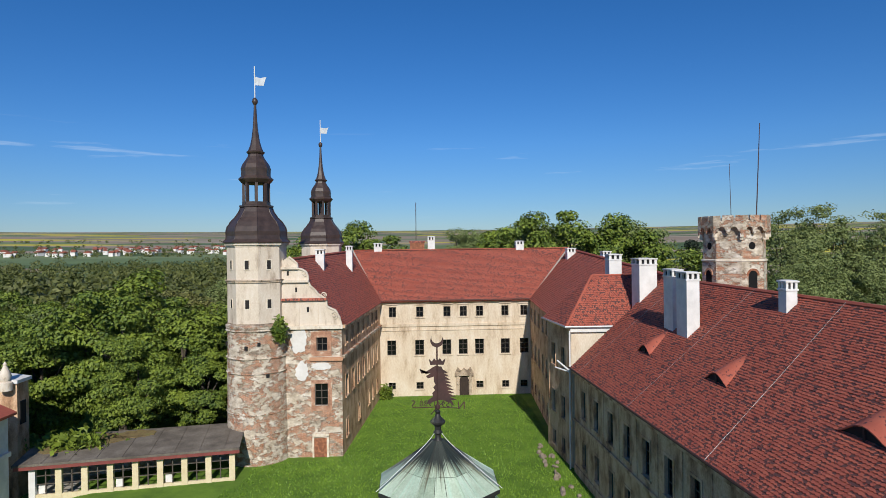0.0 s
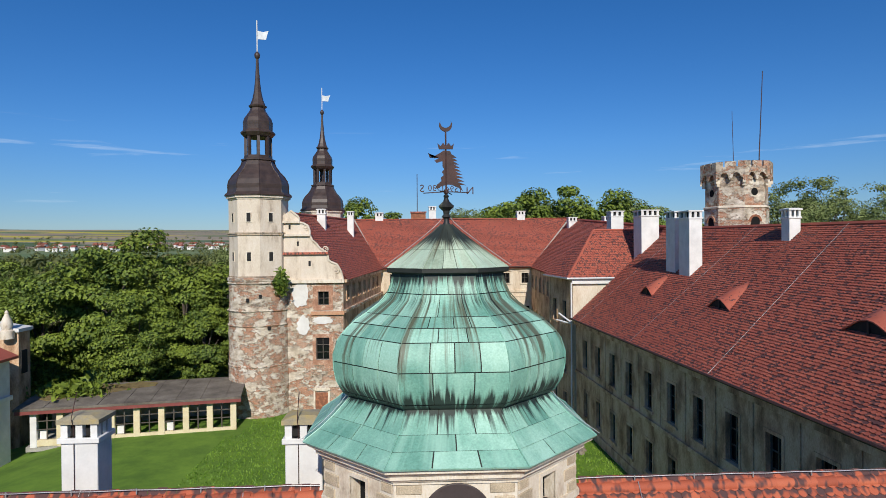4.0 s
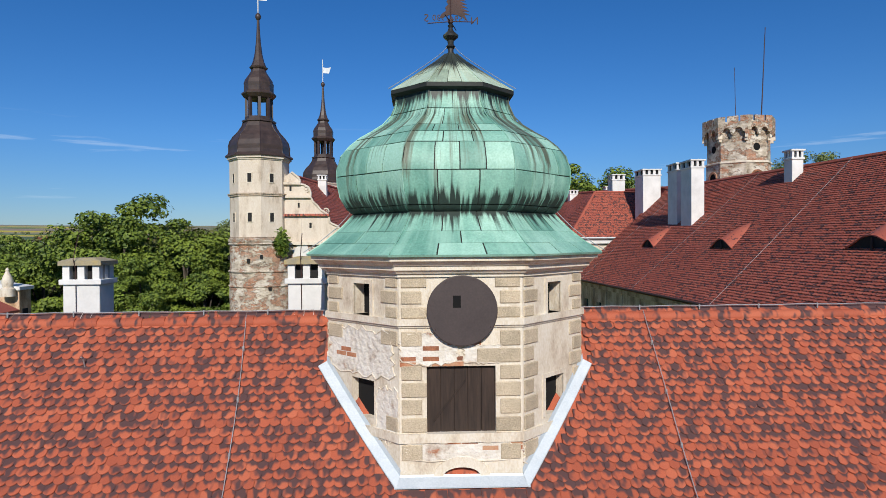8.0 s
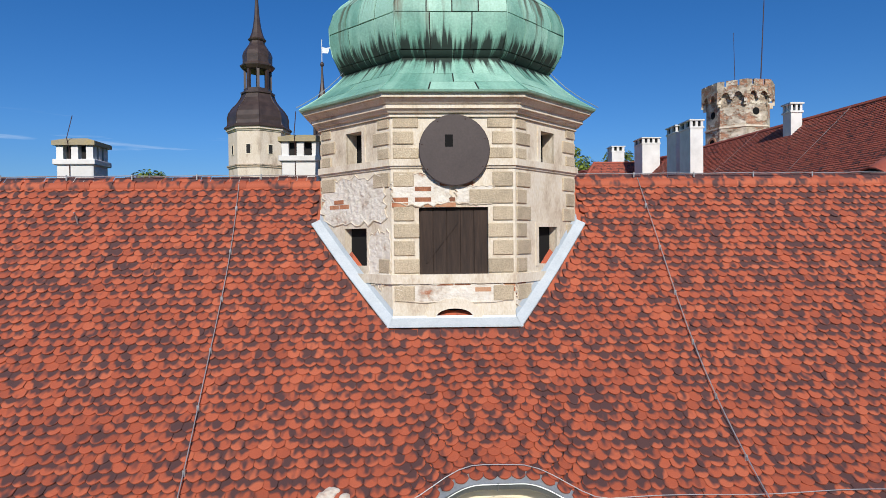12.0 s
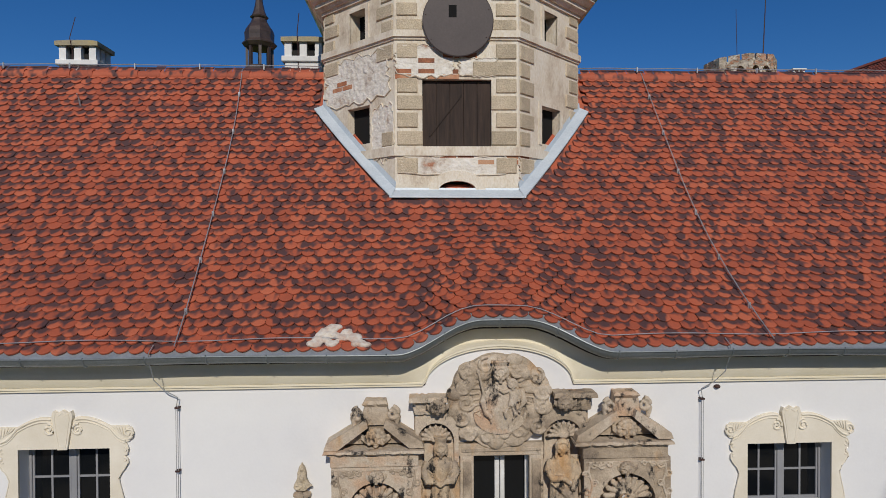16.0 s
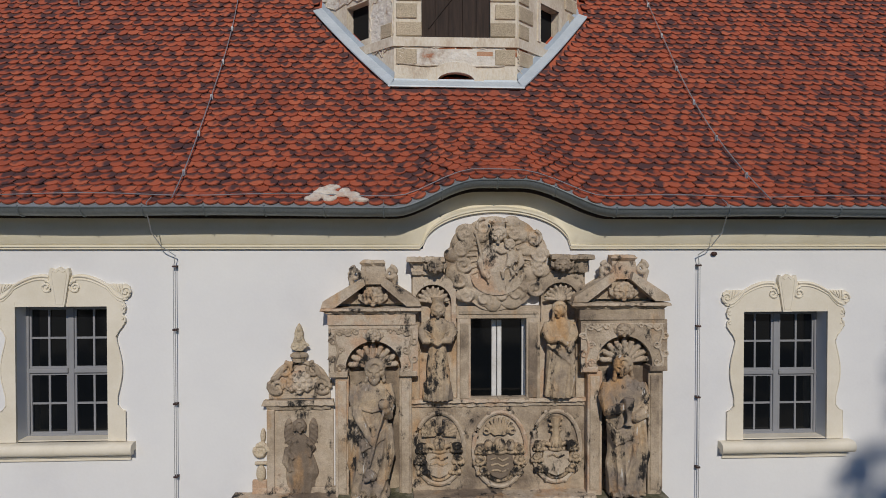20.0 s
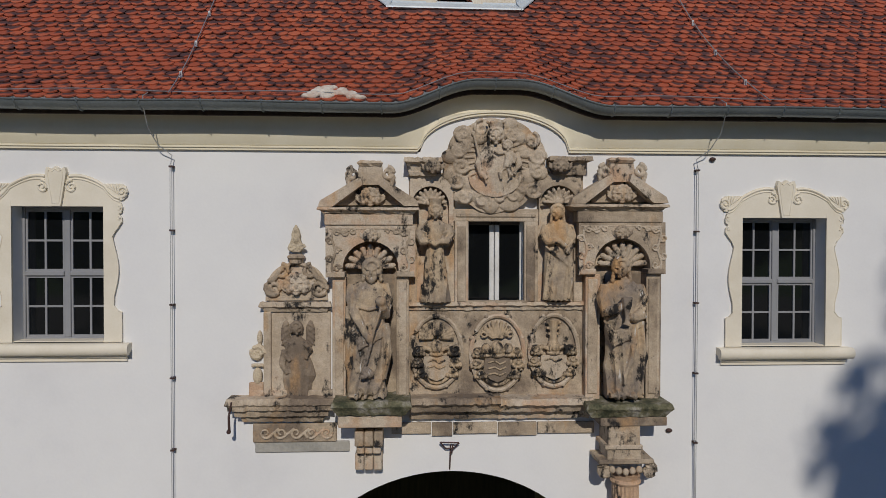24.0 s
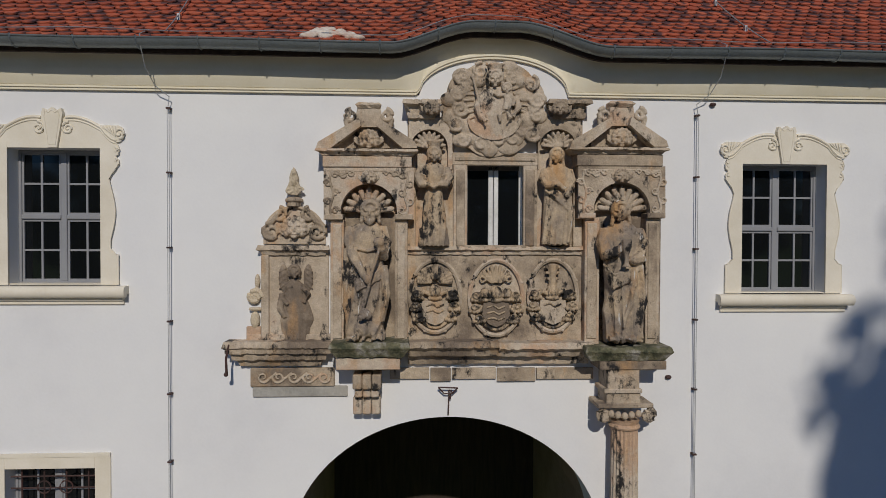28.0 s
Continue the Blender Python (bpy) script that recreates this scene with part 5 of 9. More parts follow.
for u0, u1, v0, v1, o, lab in ((581, 726, 608, 634, 0.46, "mossy pedestal slab"), (1036, 1192, 616, 640, 0.44, "mossy pedestal slab")):
    p = moulding("pedestal", u0, u1, v0, v1, [(0, o - 0.02), (0.35, o), (0.6, o - 0.03), (1.0, o - 0.07)], label=lab)
    p.data.materials[0] = M_MOSS
slab("pedestal_block", 594, 708, 634, 655, -0.36 - 0.36)
slab("pedestal_block", 1062, 1180, 640, 655, -0.36 - 0.36)
slab("frieze", 443, 592, 652, 684, -0.405)
slab("frieze", 447, 615, 684, 702, -0.385, mat=M_CONCRETE)
for k, (a, b) in enumerate(((690, 760), (762, 798), (800, 878), (880, 948), (950, 1050))):
    slab("frieze_block", a, b, 652, 671 + (k % 2) * 4, -0.40, bevel=0.004)
bm = B()
for k in range(5):
    curl(bm, 466 + 27 * k, 668, 11, 1.3, math.pi * (k % 2), -0.412, 2.6, 1 if k % 2 else -1)
for k in range(4):
    line3(bm, [(470 + 27 * k, 676, -0.405), (490 + 27 * k, 660, -0.405)], 2.6)
carved("carved_scrollwork", bm, M_STONE, portal, "", 0.006, 0.001, None, 1)
# bracket
for v0, v1, w, o in ((664, 690, 26, 0.30), (690, 704, 22, 0.24), (704, 734, 25, 0.16)):
    bm = B()
    for k in (-1, 0, 1):
        (x0, z1), (x1, z0) = P(649 + k * w * 0.66 - w * 0.31, v0, -0.36 - o), P(649 + k * w * 0.66 + w * 0.31, v1, -0.36 - o)
        box(bm, x0, x1, -0.36 - o, -0.36, z0, z1, None, 0.012)
    part("bracket", bm, M_STONE, portal)
# column with capital
slab("impost", 1076, 1132, 655, 690, -0.70)
slab("impost", 1070, 1137, 690, 697, -0.72)
slab("impost", 1074, 1134, 697, 716, -0.69)
cx = P(1105, 740, -0.54)[0]
zcap = P(1105, 757, -0.54)[1]
column = part("column", lathe(B(), cx, -0.54, [(0.165, zcap + 0.01), (0.175, zcap + 0.03), (0.15, zcap + 0.06), (0.165, zcap + 0.10)], 20), M_STONE, portal, "", True)
bm = B()
nfl = 22
prof = [(0.185, 0.0), (0.185, 0.25), (0.17, 0.30), (0.165, 1.4), (0.148, zcap)]
rings = []
for r, z in prof:
    rings.append([(cx + r * (1 if k % 2 else 0.925) * math.cos(math.pi * k / nfl), -0.54 + r * (1 if k % 2 else 0.925) * math.sin(math.pi * k / nfl), z) for k in range(2 * nfl)])
loft(bm, rings)
part("shaft", bm, M_STONE, column, "fluted tapering shaft")
bm = B()
for u, fl in ((1070, 1), (1147, -1)):
    curl(bm, u, 735, 13, 1.6, math.pi / 2, -0.66, 5, fl)
    curl(bm, u, 735, 13, 1.6, math.pi / 2, -0.50, 5, fl)
    line3(bm, [(u, 735, -0.68), (u, 735, -0.45)], 9)
for k in range(5):
    lump(bm, 1082 + 12 * k, 733 + 4 * (1 - abs(k - 2) / 2), 6, 7, -0.69, 0.03)
part("volutes", bm, M_STONE, column, "", True)
slab("abacus", 1058, 1157, 716, 723, -0.71, parent=column)

# armorial panel
M_CREST = stone_material("sooty_carving", [(0.12, 0.10, 0.085), (0.26, 0.21, 0.16), (0.44, 0.34, 0.23), (0.50, 0.38, 0.25)], (0.47, 0.56), 0.66, scale=4.5, ochre=0.56)
slab("panel", 714, 1058, 451, 608, -0.395)
moulding("panel_cornice", 712, 1042, 436, 452, [(0, 0.10), (0.4, 0.11), (0.55, 0.07), (1.0, 0.06)])
slab("pilaster_strip", 714, 722, 452, 606, -0.42)
slab("pilaster_strip", 1036, 1050, 452, 606, -0.43)
for k, (u, v, ru, rv) in enumerate(((770, 524, 46, 66), (878, 527, 49, 69), (978, 523, 45, 66))):
    bm = B()
    x, z = P(u, v, -0.41)
    disc = [(x + ru * 0.0061 * math.cos(a), z + rv * 0.0061 * math.sin(a)) for a in [2 * math.pi * j / 40 for j in range(40)]]
    prism(bm, disc, -0.41, -0.39)
    med = part("medallion", bm, M_STONE, portal, "oval carved coat-of-arms medallion")
    part("rim", tube(B(), [(a, -0.43, b) for a, b in disc + disc[:2]], 0.026, 6), M_STONE, med, "", True)
    bm = B()
    shield = [(u - 22, v + 8), (u + 22, v + 8), (u + 25, v + 30), (u + 14, v + 46), (u, v + 52), (u - 14, v + 46), (u - 25, v + 30)]
    prism(bm, [P(a, b, -0.44) for a, b in shield], -0.465, -0.40)
    part("shield", bm, M_STONE, med)
    bm = B()
    for q in range((2, 3, 1)[k]):
        line3(bm, [(u - 16, v + 18 + 10 * q, -0.47), (u - 4, v + 14 + 11 * q, -0.473), (u + 5, v + 20 + 10 * q, -0.473), (u + 16, v + 15 + 10 * q, -0.47)], 2.0)
    fx = ru / 46
    for sg in (-1, 1):
        # mantling: three leafy lobes a side, each with a ragged lower edge
        for du, dv, r in ((31, 0, 12), (34, 20, 11), (28, 38, 9)):
            lump(bm, u + sg * du * fx, v + dv - 3, r * 0.95, r * 0.62, -0.43, 0.075)
            for q in range(4):
                lump(bm, u + sg * (du - 9 + 6 * q) * fx, v + dv + 5 - abs(q - 1.5), 3.6, 5.0, -0.45, 0.05)
            curl(bm, u + sg * (du + 2) * fx, v + dv - 4, r * 0.55, 1.1, 0, -0.50, 2.0, sg)
        line3(bm, [(u + sg * 8, v - 2, -0.46), (u + sg * 20 * fx, v - 8, -0.47), (u + sg * 27 * fx, v + 4, -0.46)], [4, 5, 3])
        line3(bm, [(u + sg * 20 * fx, v + 46, -0.44), (u + sg * 10, v + 55, -0.44), (u, v + 57, -0.44)], [4, 3, 3])
    heads = ((0, 1.15),) if k != 1 else ((-20, 0.85), (0, 1.15), (20, 0.85))
    for du, sc in heads:
        lump(bm, u + du, v - 8, 10 * sc, 12 * sc, -0.455, 0.075)
        lump(bm, u + du, v + 4, 12 * sc, 5 * sc, -0.45, 0.06)
        for q in (-4, 0, 4):
            line3(bm, [(u + du + q * sc, v - 8 * sc, -0.525), (u + du + q * sc * 1.2, v - 1, -0.530)], 1.3)
    if k == 0:
        for sg in (-1, 1):
            for q in range(6):
                a = radians(-15 + 21 * q)
                line3(bm, [(u + sg * 6, v - 24, -0.45), (u + sg * (10 + 22 * math.cos(a)), v - 30 - 22 * math.sin(a), -0.455)], [2.6, 4.4])
        lump(bm, u, v - 34, 8, 7, -0.47, 0.05)
    elif k == 1:
        for q in range(9):
            a = radians(25 + 130 * q / 8)
            line3(bm, [(u + 8 * math.cos(a), v - 26, -0.45), (u + 30 * math.cos(a), v - 26 - 32 * math.sin(a), -0.455)], [2.4, 3.6 if q % 2 else 2.0])
        for sg in (-1, 1):
            curl(bm, u + sg * 24, v - 34, 9, 1.1, math.pi / 2, -0.46, 2.4, sg)
    else:
        line3(bm, [(u, v - 18, -0.455), (u, v - 34, -0.465), (u, v - 54, -0.46)], [8, 6.5, 11])
        for q in range(3):
            for sg in (-1, 1):
                line3(bm, [(u, v - 28 - 10 * q, -0.46), (u + sg * (11 + q), v - 30 - 10 * q, -0.46)], [2.4, 3.0])
    carved("crest", bm, M_CREST, med, "soot-darkened carved crest", 0.0065, 0.002, None, 1)
    for j in range(8):
        a = 2 * math.pi * (j + 0.5) / 8
        part("boss", lump(B(), u + ru * 1.0 * math.cos(a), v + rv * 1.0 * math.sin(a), 4, 4, -0.435, 0.02), M_STONE, med, "", True)


def shell(uc, vc, r, y, name="shell_niche"):
    """A scallop of fat radiating ribs standing free before a deep recess."""
    bm = B()
    for j in range(9):
        a = math.pi * (j + 0.5) / 9
        line3(bm, [(uc + 0.22 * r * math.cos(a), vc - 0.16 * r * math.sin(a), y - 0.05), (uc + 0.62 * r * math.cos(a), vc - 0.62 * r * math.sin(a), y - 0.055), (uc + 1.0 * r * math.cos(a), vc - 1.0 * r * math.sin(a), y - 0.075), (uc + 1.10 * r * math.cos(a), vc - 1.10 * r * math.sin(a), y - 0.06)], [r * 0.06, r * 0.10, r * 0.135, r * 0.07])
    lump(bm, uc, vc - r * 0.1, r * 0.36, r * 0.22, y - 0.055, 0.045)
    x, z = P(uc, vc, y)
    half = [(x + r * 0.0056 * math.cos(a), z + r * 0.0056 * math.sin(a)) for a in [math.pi * j / 16 for j in range(17)]]
    prism(bm, half, y - 0.045, y - 0.02)
    s = carved(name, bm, M_STONE, portal, "carved scallop shell", 0.008, 0.002)
    half = [(x + r * 0.0075 * math.cos(a), z + r * 0.0075 * math.sin(a)) for a in [math.pi * j / 16 for j in range(17)]]
    part("recess", prism(B(), half, y + 0.02, y + 0.04), M_STONE, s)
    return s


def shell_plate(u0, u1, v0, v1, uc, vc, r, yf, depth):
    """A stone plate with a round-headed cut-out."""
    bm = B()
    n = 14
    us = sorted({u0, u1} | {uc - r * math.cos(math.pi * j / n) for j in range(n + 1)})
    for a, b in zip(us, us[1:]):
        m = (a + b) / 2

        def top(u):
            return vc - math.sqrt(max(0.0, r * r - (u - uc) ** 2))

        if abs(m - uc) < r:
            prism(bm, [P(a, v0, yf), P(b, v0, yf), P(b, top(b), yf), P(a, top(a), yf)], yf, yf + depth)
        else:
            prism(bm, [P(a, v0, yf), P(b, v0, yf), P(b, v1, yf), P(a, v1, yf)], yf, yf + depth)
    bmesh.ops.remove_doubles(bm, verts=bm.verts, dist=0.0004)
    return part("niche_plate", bm, M_STONE, portal)


def aedicule(u0, u1, apex, vb):
    """A niche bay with shell, entablature and broken pediment; vb: foot of the pediment."""
    uc = (u0 + u1) / 2
    slab("niche_back", u0 + 12, u1 - 10, vb + 30, 608, -0.375)
    shell_plate(u0, u1, vb + 22, vb + 114, uc, vb + 100, 50, -0.57, 0.20)
    shell(uc, vb + 102, 41, -0.40)
    slab("impost_band", u0 + 2, uc - 46, vb + 104, vb + 114, -0.585)
    slab("impost_band", uc + 46, u1 - 2, vb + 104, vb + 114, -0.585)
    slab("entablature", u0 - 2, u1 - 4, vb, vb + 22, -0.585)
    moulding("pediment_cornice", u0 - 16, u1 + 8, vb - 13, vb, [(0, 0.29), (0.4, 0.30), (0.6, 0.26), (1.0, 0.235)])
    shape("pediment_field", [(u0 + 2, vb - 13), (u1 - 6, vb - 13), (uc, vb - 60)], -0.47)
    for sg in (-1, 1):
        e = u0 - 14 if sg < 0 else u1 + 6
        shape("raking_cornice", [(e, vb - 13), (e - sg * 4, vb - 24), (uc + sg * 18, vb - 66), (uc + sg * 14, vb - 52), (e - sg * 26, vb - 13)], -0.61)
    cherub(uc, vb - 28, 14, -0.53)
    shape("top_block", [(uc - 26, vb - 50), (uc + 26, vb - 50), (uc + 20, vb - 86), (uc - 20, vb - 86)], -0.52)
    moulding("top_cap", uc - 24, uc + 23, vb - 94, vb - 83, [(0, 0.17), (0.5, 0.20), (1.0, 0.17)])
    bm = B()
    for sg in (-1, 1):
        curl(bm, uc + sg * 31, vb - 70, 12, 1.4, math.pi / 2, -0.52, 5, -sg)
        line3(bm, [(uc + sg * 31, vb - 80, -0.50), (uc + sg * 40, vb - 62, -0.50), (uc + sg * 37, vb - 46, -0.50)], [5, 6, 4])
    carved("side_scrollwork", bm, M_STONE, portal, "", 0.008, 0.002)
    bm = B()
    for sg in (-1, 1):
        stem = [(uc + sg * (66 + 3 * math.sin(q * 9)), vb + 28 + 78 * q, -0.574) for q in [k / 10 for k in range(11)]]
        line3(bm, stem, 2.2)
        for k, dv in enumerate((34, 50, 66, 82, 98)):
            fl = 1 if k % 2 else -1
            curl(bm, uc + sg * (66 + 7 * fl), vb + dv, 7.5, 1.3, math.pi * (k % 2), -0.576, 2.2, fl * sg)
        line3(bm, [(uc + sg * 64, vb + 30, -0.574), (uc + sg * 50, vb + 36, -0.576), (uc + sg * 36, vb + 29, -0.574)], 2.0)
        curl(bm, uc + sg * 46, vb + 34, 6.5, 1.2, 0, -0.576, 2.0, sg)
        curl(bm, uc + sg * 30, vb + 32, 5.5, 1.2, math.pi, -0.576, 2.0, -sg)
    x0_, z1_ = P(uc - 74, vb + 26, -0.565)
    x1_, z0_ = P(uc + 74, vb + 30, -0.565)
    box(bm, x0_, x1_, -0.572, -0.566, z0_, z1_)
    carved("carved_foliage", bm, M_STONE, portal, "", 0.006, 0.001, None, 1)
    cherub(uc, vb + 39, 10, -0.585)
    slab("pilaster", u0 + 12, u0 + 36, vb + 114, 610, -0.53)
    slab("pilaster", u1 - 34, u1 - 12, vb + 114, 610, -0.53)
    slab("pilaster_face", u0 + 16, u0 + 32, vb + 122, 600, -0.545)
    slab("pilaster_face", u1 - 30, u1 - 16, vb + 122, 600, -0.545)


aedicule(573, 733, 215, 275)
aedicule(1024, 1178, 215, 273)

# middle bay: window frame, side niches, round relief
slab("window_jamb", 803, 827, 286, 438, -0.44)
slab("window_jamb", 927, 951, 286, 438, -0.44)
slab("window_jamb_face", 808, 823, 300, 436, -0.455)
slab("window_jamb_face", 931, 946, 300, 436, -0.455)
slab("window_lintel", 801, 953, 270, 294, -0.445)
slab("window_lintel", 806, 948, 277, 286, -0.46)
slab("window_sill", 822, 932, 434, 440, -0.45)
for u0, u1, sgn, uc in ((722, 803, -1, 760), (951, 1030, 1, 988)):
    slab("niche_back", u0, u1, 206, 438, -0.375)
    slab("niche_pilaster", (u0 if sgn < 0 else u1 - 14), (u0 + 14 if sgn < 0 else u1), 206, 438, -0.43)
    moulding("niche_cornice", (712 if sgn < 0 else 972), (782 if sgn < 0 else 1050), 175, 208, [(0, 0.22), (0.25, 0.23), (0.35, 0.16), (0.75, 0.14), (0.8, 0.17), (1.0, 0.16)])
    cherub(uc + sgn * (-4 if sgn < 0 else 4), 192, 11, -0.58)
    shell(uc, 262, 27, -0.40)
    shell_plate(u0 + 2, u1 - 2, 208, 300, uc, 262, 33, -0.475, 0.10)
bm = B()
cloud = []
for k in range(72):
    a = 2 * math.pi * k / 72
    bump = 1 + 0.045 * abs(math.sin(4.5 * a)) + 0.02 * math.sin(3 * a)
    cloud.append(P(875 + 88 * bump * math.cos(a) * (1.0 if math.sin(a) > -0.2 else 0.98), 192 - 82 * bump * math.sin(a), -0.47))
relief = part("relief_slab", prism(bm, cloud, -0.47, -0.36), M_STONE, portal, "round carved cloud relief with a seated figure")
bm = B()
for k in range(30):
    a = 2 * math.pi * k / 30
    r = 0.80 + 0.13 * math.sin(k * 2.4)
    uu, vv = 875 + 90 * r * math.cos(a), 192 - 82 * r * math.sin(a)
    lump(bm, uu, vv, rp.uniform(13, 21), rp.uniform(12, 17), -0.47, rp.uniform(0.03, 0.05))
    if k % 2:
        curl(bm, uu, vv, rp.uniform(12, 16), 1.2, rp.uniform(0, 6), -0.505, 3.6, 1 if k % 4 == 1 else -1)
for k in range(30):
    a = 2 * math.pi * (k + 0.5) / 30
    line3(bm, [(875 + 36 * math.cos(a), 182 - 46 * math.sin(a), -0.475), (875 + 52 * math.cos(a), 182 - 54 * math.sin(a + 0.03), -0.480), (875 + 64 * math.cos(a), 182 - 63 * math.sin(a), -0.475)], [3.0, 2.6, 1.4])
carved("cloud_wreath", bm, M_STONE, relief, "", 0.009, 0.003)
bm = B()
cres = [(875 + 47 * math.cos(a), 212 + 36 * math.sin(a)) for a in [math.pi * k / 16 for k in range(17)]] + [(875 - 44 * math.cos(a), 208 + 16 * math.sin(a)) for a in [math.pi * k / 16 for k in range(17)]]
prism(bm, [P(a, b, -0.53) for a, b in cres], -0.53, -0.46)
part("crescent_moon", bm, M_STONE, relief)


def head_of(bm, u, v, r, y, hair=1.0, beard=False, turn=0.0):
    """A carved head: skull, brow, nose, mouth, locks of hair."""
    k = r * 0.0062
    lump(bm, u, v, r * 0.80, r * 1.08, y, k * 0.95)
    lump(bm, u + turn * r, v + r * 0.12, r * 0.15, r * 0.36, y - k * 0.92, k * 0.26)
    for sg in (-1, 1):
        lump(bm, u + turn * r + sg * r * 0.34, v - r * 0.18, r * 0.26, r * 0.10, y - k * 0.82, k * 0.16)
        lump(bm, u + turn * r + sg * r * 0.40, v + r * 0.34, r * 0.26, r * 0.26, y - k * 0.68, k * 0.24)
    lump(bm, u + turn * r, v + r * 0.56, r * 0.24, r * 0.09, y - k * 0.80, k * 0.16)
    lump(bm, u + turn * r, v + r * 0.88, r * 0.30, r * 0.22, y - k * 0.66, k * 0.26)
    if beard:
        for du, dv in ((-0.42, 0.75), (0.0, 1.15), (0.42, 0.75), (-0.22, 1.0), (0.22, 1.0)):
            lump(bm, u + turn * r + du * r, v + dv * r, r * 0.26, r * 0.36, y - k * 0.55, k * 0.34)
    if hair:
        for j in range(15):
            a = math.pi * (-0.16 + 1.32 * j / 14)
            lump(bm, u + r * 0.92 * math.cos(a), v - r * 0.25 - r * 0.92 * math.sin(a), r * 0.30, r * 0.36, y - k * 0.20, k * 0.50)
            lump(bm, u + r * 0.70 * math.cos(a), v - r * 0.45 - r * 0.66 * max(0.0, math.sin(a)), r * 0.26, r * 0.24, y - k * 0.55, k * 0.35)
        for sg in (-1, 1):
            for q in range(int(3 * hair)):
                lump(bm, u + sg * r * (0.86 + 0.06 * q), v + r * (0.15 + 0.42 * q), r * 0.26, r * 0.34, y - k * 0.1, k * 0.4)
    return bm


def robe(bm, u, y, rows):
    """A draped body: rows of (v, half width, depth, sideways shift) from the hem up."""
    rings = []
    for v, hw, dep, du in rows:
        x, z = P(u + du, v, y)
        rings.append([(x + hw * 0.0062 * math.cos(a), y + dep * math.sin(a) * (1.0 if math.sin(a) < 0 else 0.6), z) for a in [2 * math.pi * k / 28 for k in range(28)]])
    return loft(bm, rings)


def drapery(u, y, v_top, v_hem, per, deep, slant=0.0, seed=0.0):
    """Fold relief that starts at v_top and deepens towards the hem."""
    zt, zh = P(u, v_top, y)[1], P(u, v_hem, y)[1]
    xc = P(u, v_top, y)[0]

    def f(co):
        q = (zt - co.z) / (zt - zh)
        if q < 0:
            return 0.0
        ph = (co.x - xc + slant * (zt - co.z) + 0.05 * noise.noise(Vector((co.x * 4, seed, co.z * 1.6)))) * per
        return deep * min(1.0, 0.25 + q) * (0.55 - abs(math.sin(ph * math.pi)) ** 0.7)

    return f


def statue(label, bm, mat, folds):
    return tagged(carved("statue", bm, mat, None, "", 0.0085, 0.003, folds, 1), label, "statue", "portal statues")


M_STATUE = stone_material("soot_streaked_stone", [(0.24, 0.195, 0.155), (0.43, 0.34, 0.24), (0.57, 0.44, 0.29), (0.60, 0.49, 0.36)], (0.535, 0.60), 0.63, scale=2.4, ochre=0.50)
# robed man with staff and lamb
y = -0.56
b = robe(B(), 646, y, [(604, 33, 0.15, 0), (590, 35, 0.17, 0), (540, 34, 0.17, 1), (497, 33, 0.17, 2), (470, 31, 0.165, 2), (445, 27, 0.15, 3), (425, 31, 0.155, 4), (408, 32, 0.14, 5), (398, 24, 0.11, 6), (392, 9, 0.06, 8), (384, 7, 0.05, 9)])
head_of(b, 656, 376, 16, y - 0.07, 1.0, True, -0.12)
line3(b, [(622, 404, y), (619, 428, y - 0.06), (624, 450, y - 0.12), (636, 474, y - 0.19), (648, 492, y - 0.22)], [12, 11, 10, 8, 6])
lump(b, 650, 495, 7, 9, y - 0.23, 0.04)
line3(b, [(676, 404, y), (683, 430, y - 0.06), (680, 455, y - 0.12), (675, 440, y - 0.20), (672, 431, y - 0.22)], [12, 11, 9, 8, 7])
lump(b, 671, 429, 10, 10, y - 0.23, 0.055)
line3(b, [(676, 424, y - 0.24), (660, 480, y - 0.24), (638, 556, y - 0.20)], 2.8)
for k in range(4):
    line3(b, [(616 + 3 * k, 478 + 7 * k, y - 0.10), (632, 496 + 6 * k, y - 0.175), (655, 492 + 4 * k, y - 0.185), (680, 470 + 6 * k, y - 0.10)], [2.4, 3.4, 3.0, 2.0])
line3(b, [(614, 440, y - 0.06), (613, 500, y - 0.07), (616, 580, y - 0.06)], [6, 8, 6])
line3(b, [(680, 470, y - 0.09), (684, 520, y - 0.10), (677, 570, y - 0.08)], [7, 10, 6])
line3(b, [(632, 440, y - 0.15), (650, 445, y - 0.17), (668, 440, y - 0.15)], 2.6)
lump(b, 652, 582, 28, 17, y - 0.15, 0.10)
lump(b, 648, 556, 9, 11, y - 0.22, 0.06)
lump(b, 642, 563, 6, 5, y - 0.28, 0.03)
for du in (-16, -4, 14, 24):
    line3(b, [(652 + du, 590, y - 0.20), (648 + du, 603, y - 0.21)], 4)
lump(b, 626, 598, 12, 6, y - 0.19, 0.07)
statue("sooty sandstone statue of a bearded robed man with staff and lamb", b, M_STATUE, drapery(646, y, 470, 604, 10.0, 0.034, 0.25, 3.0))
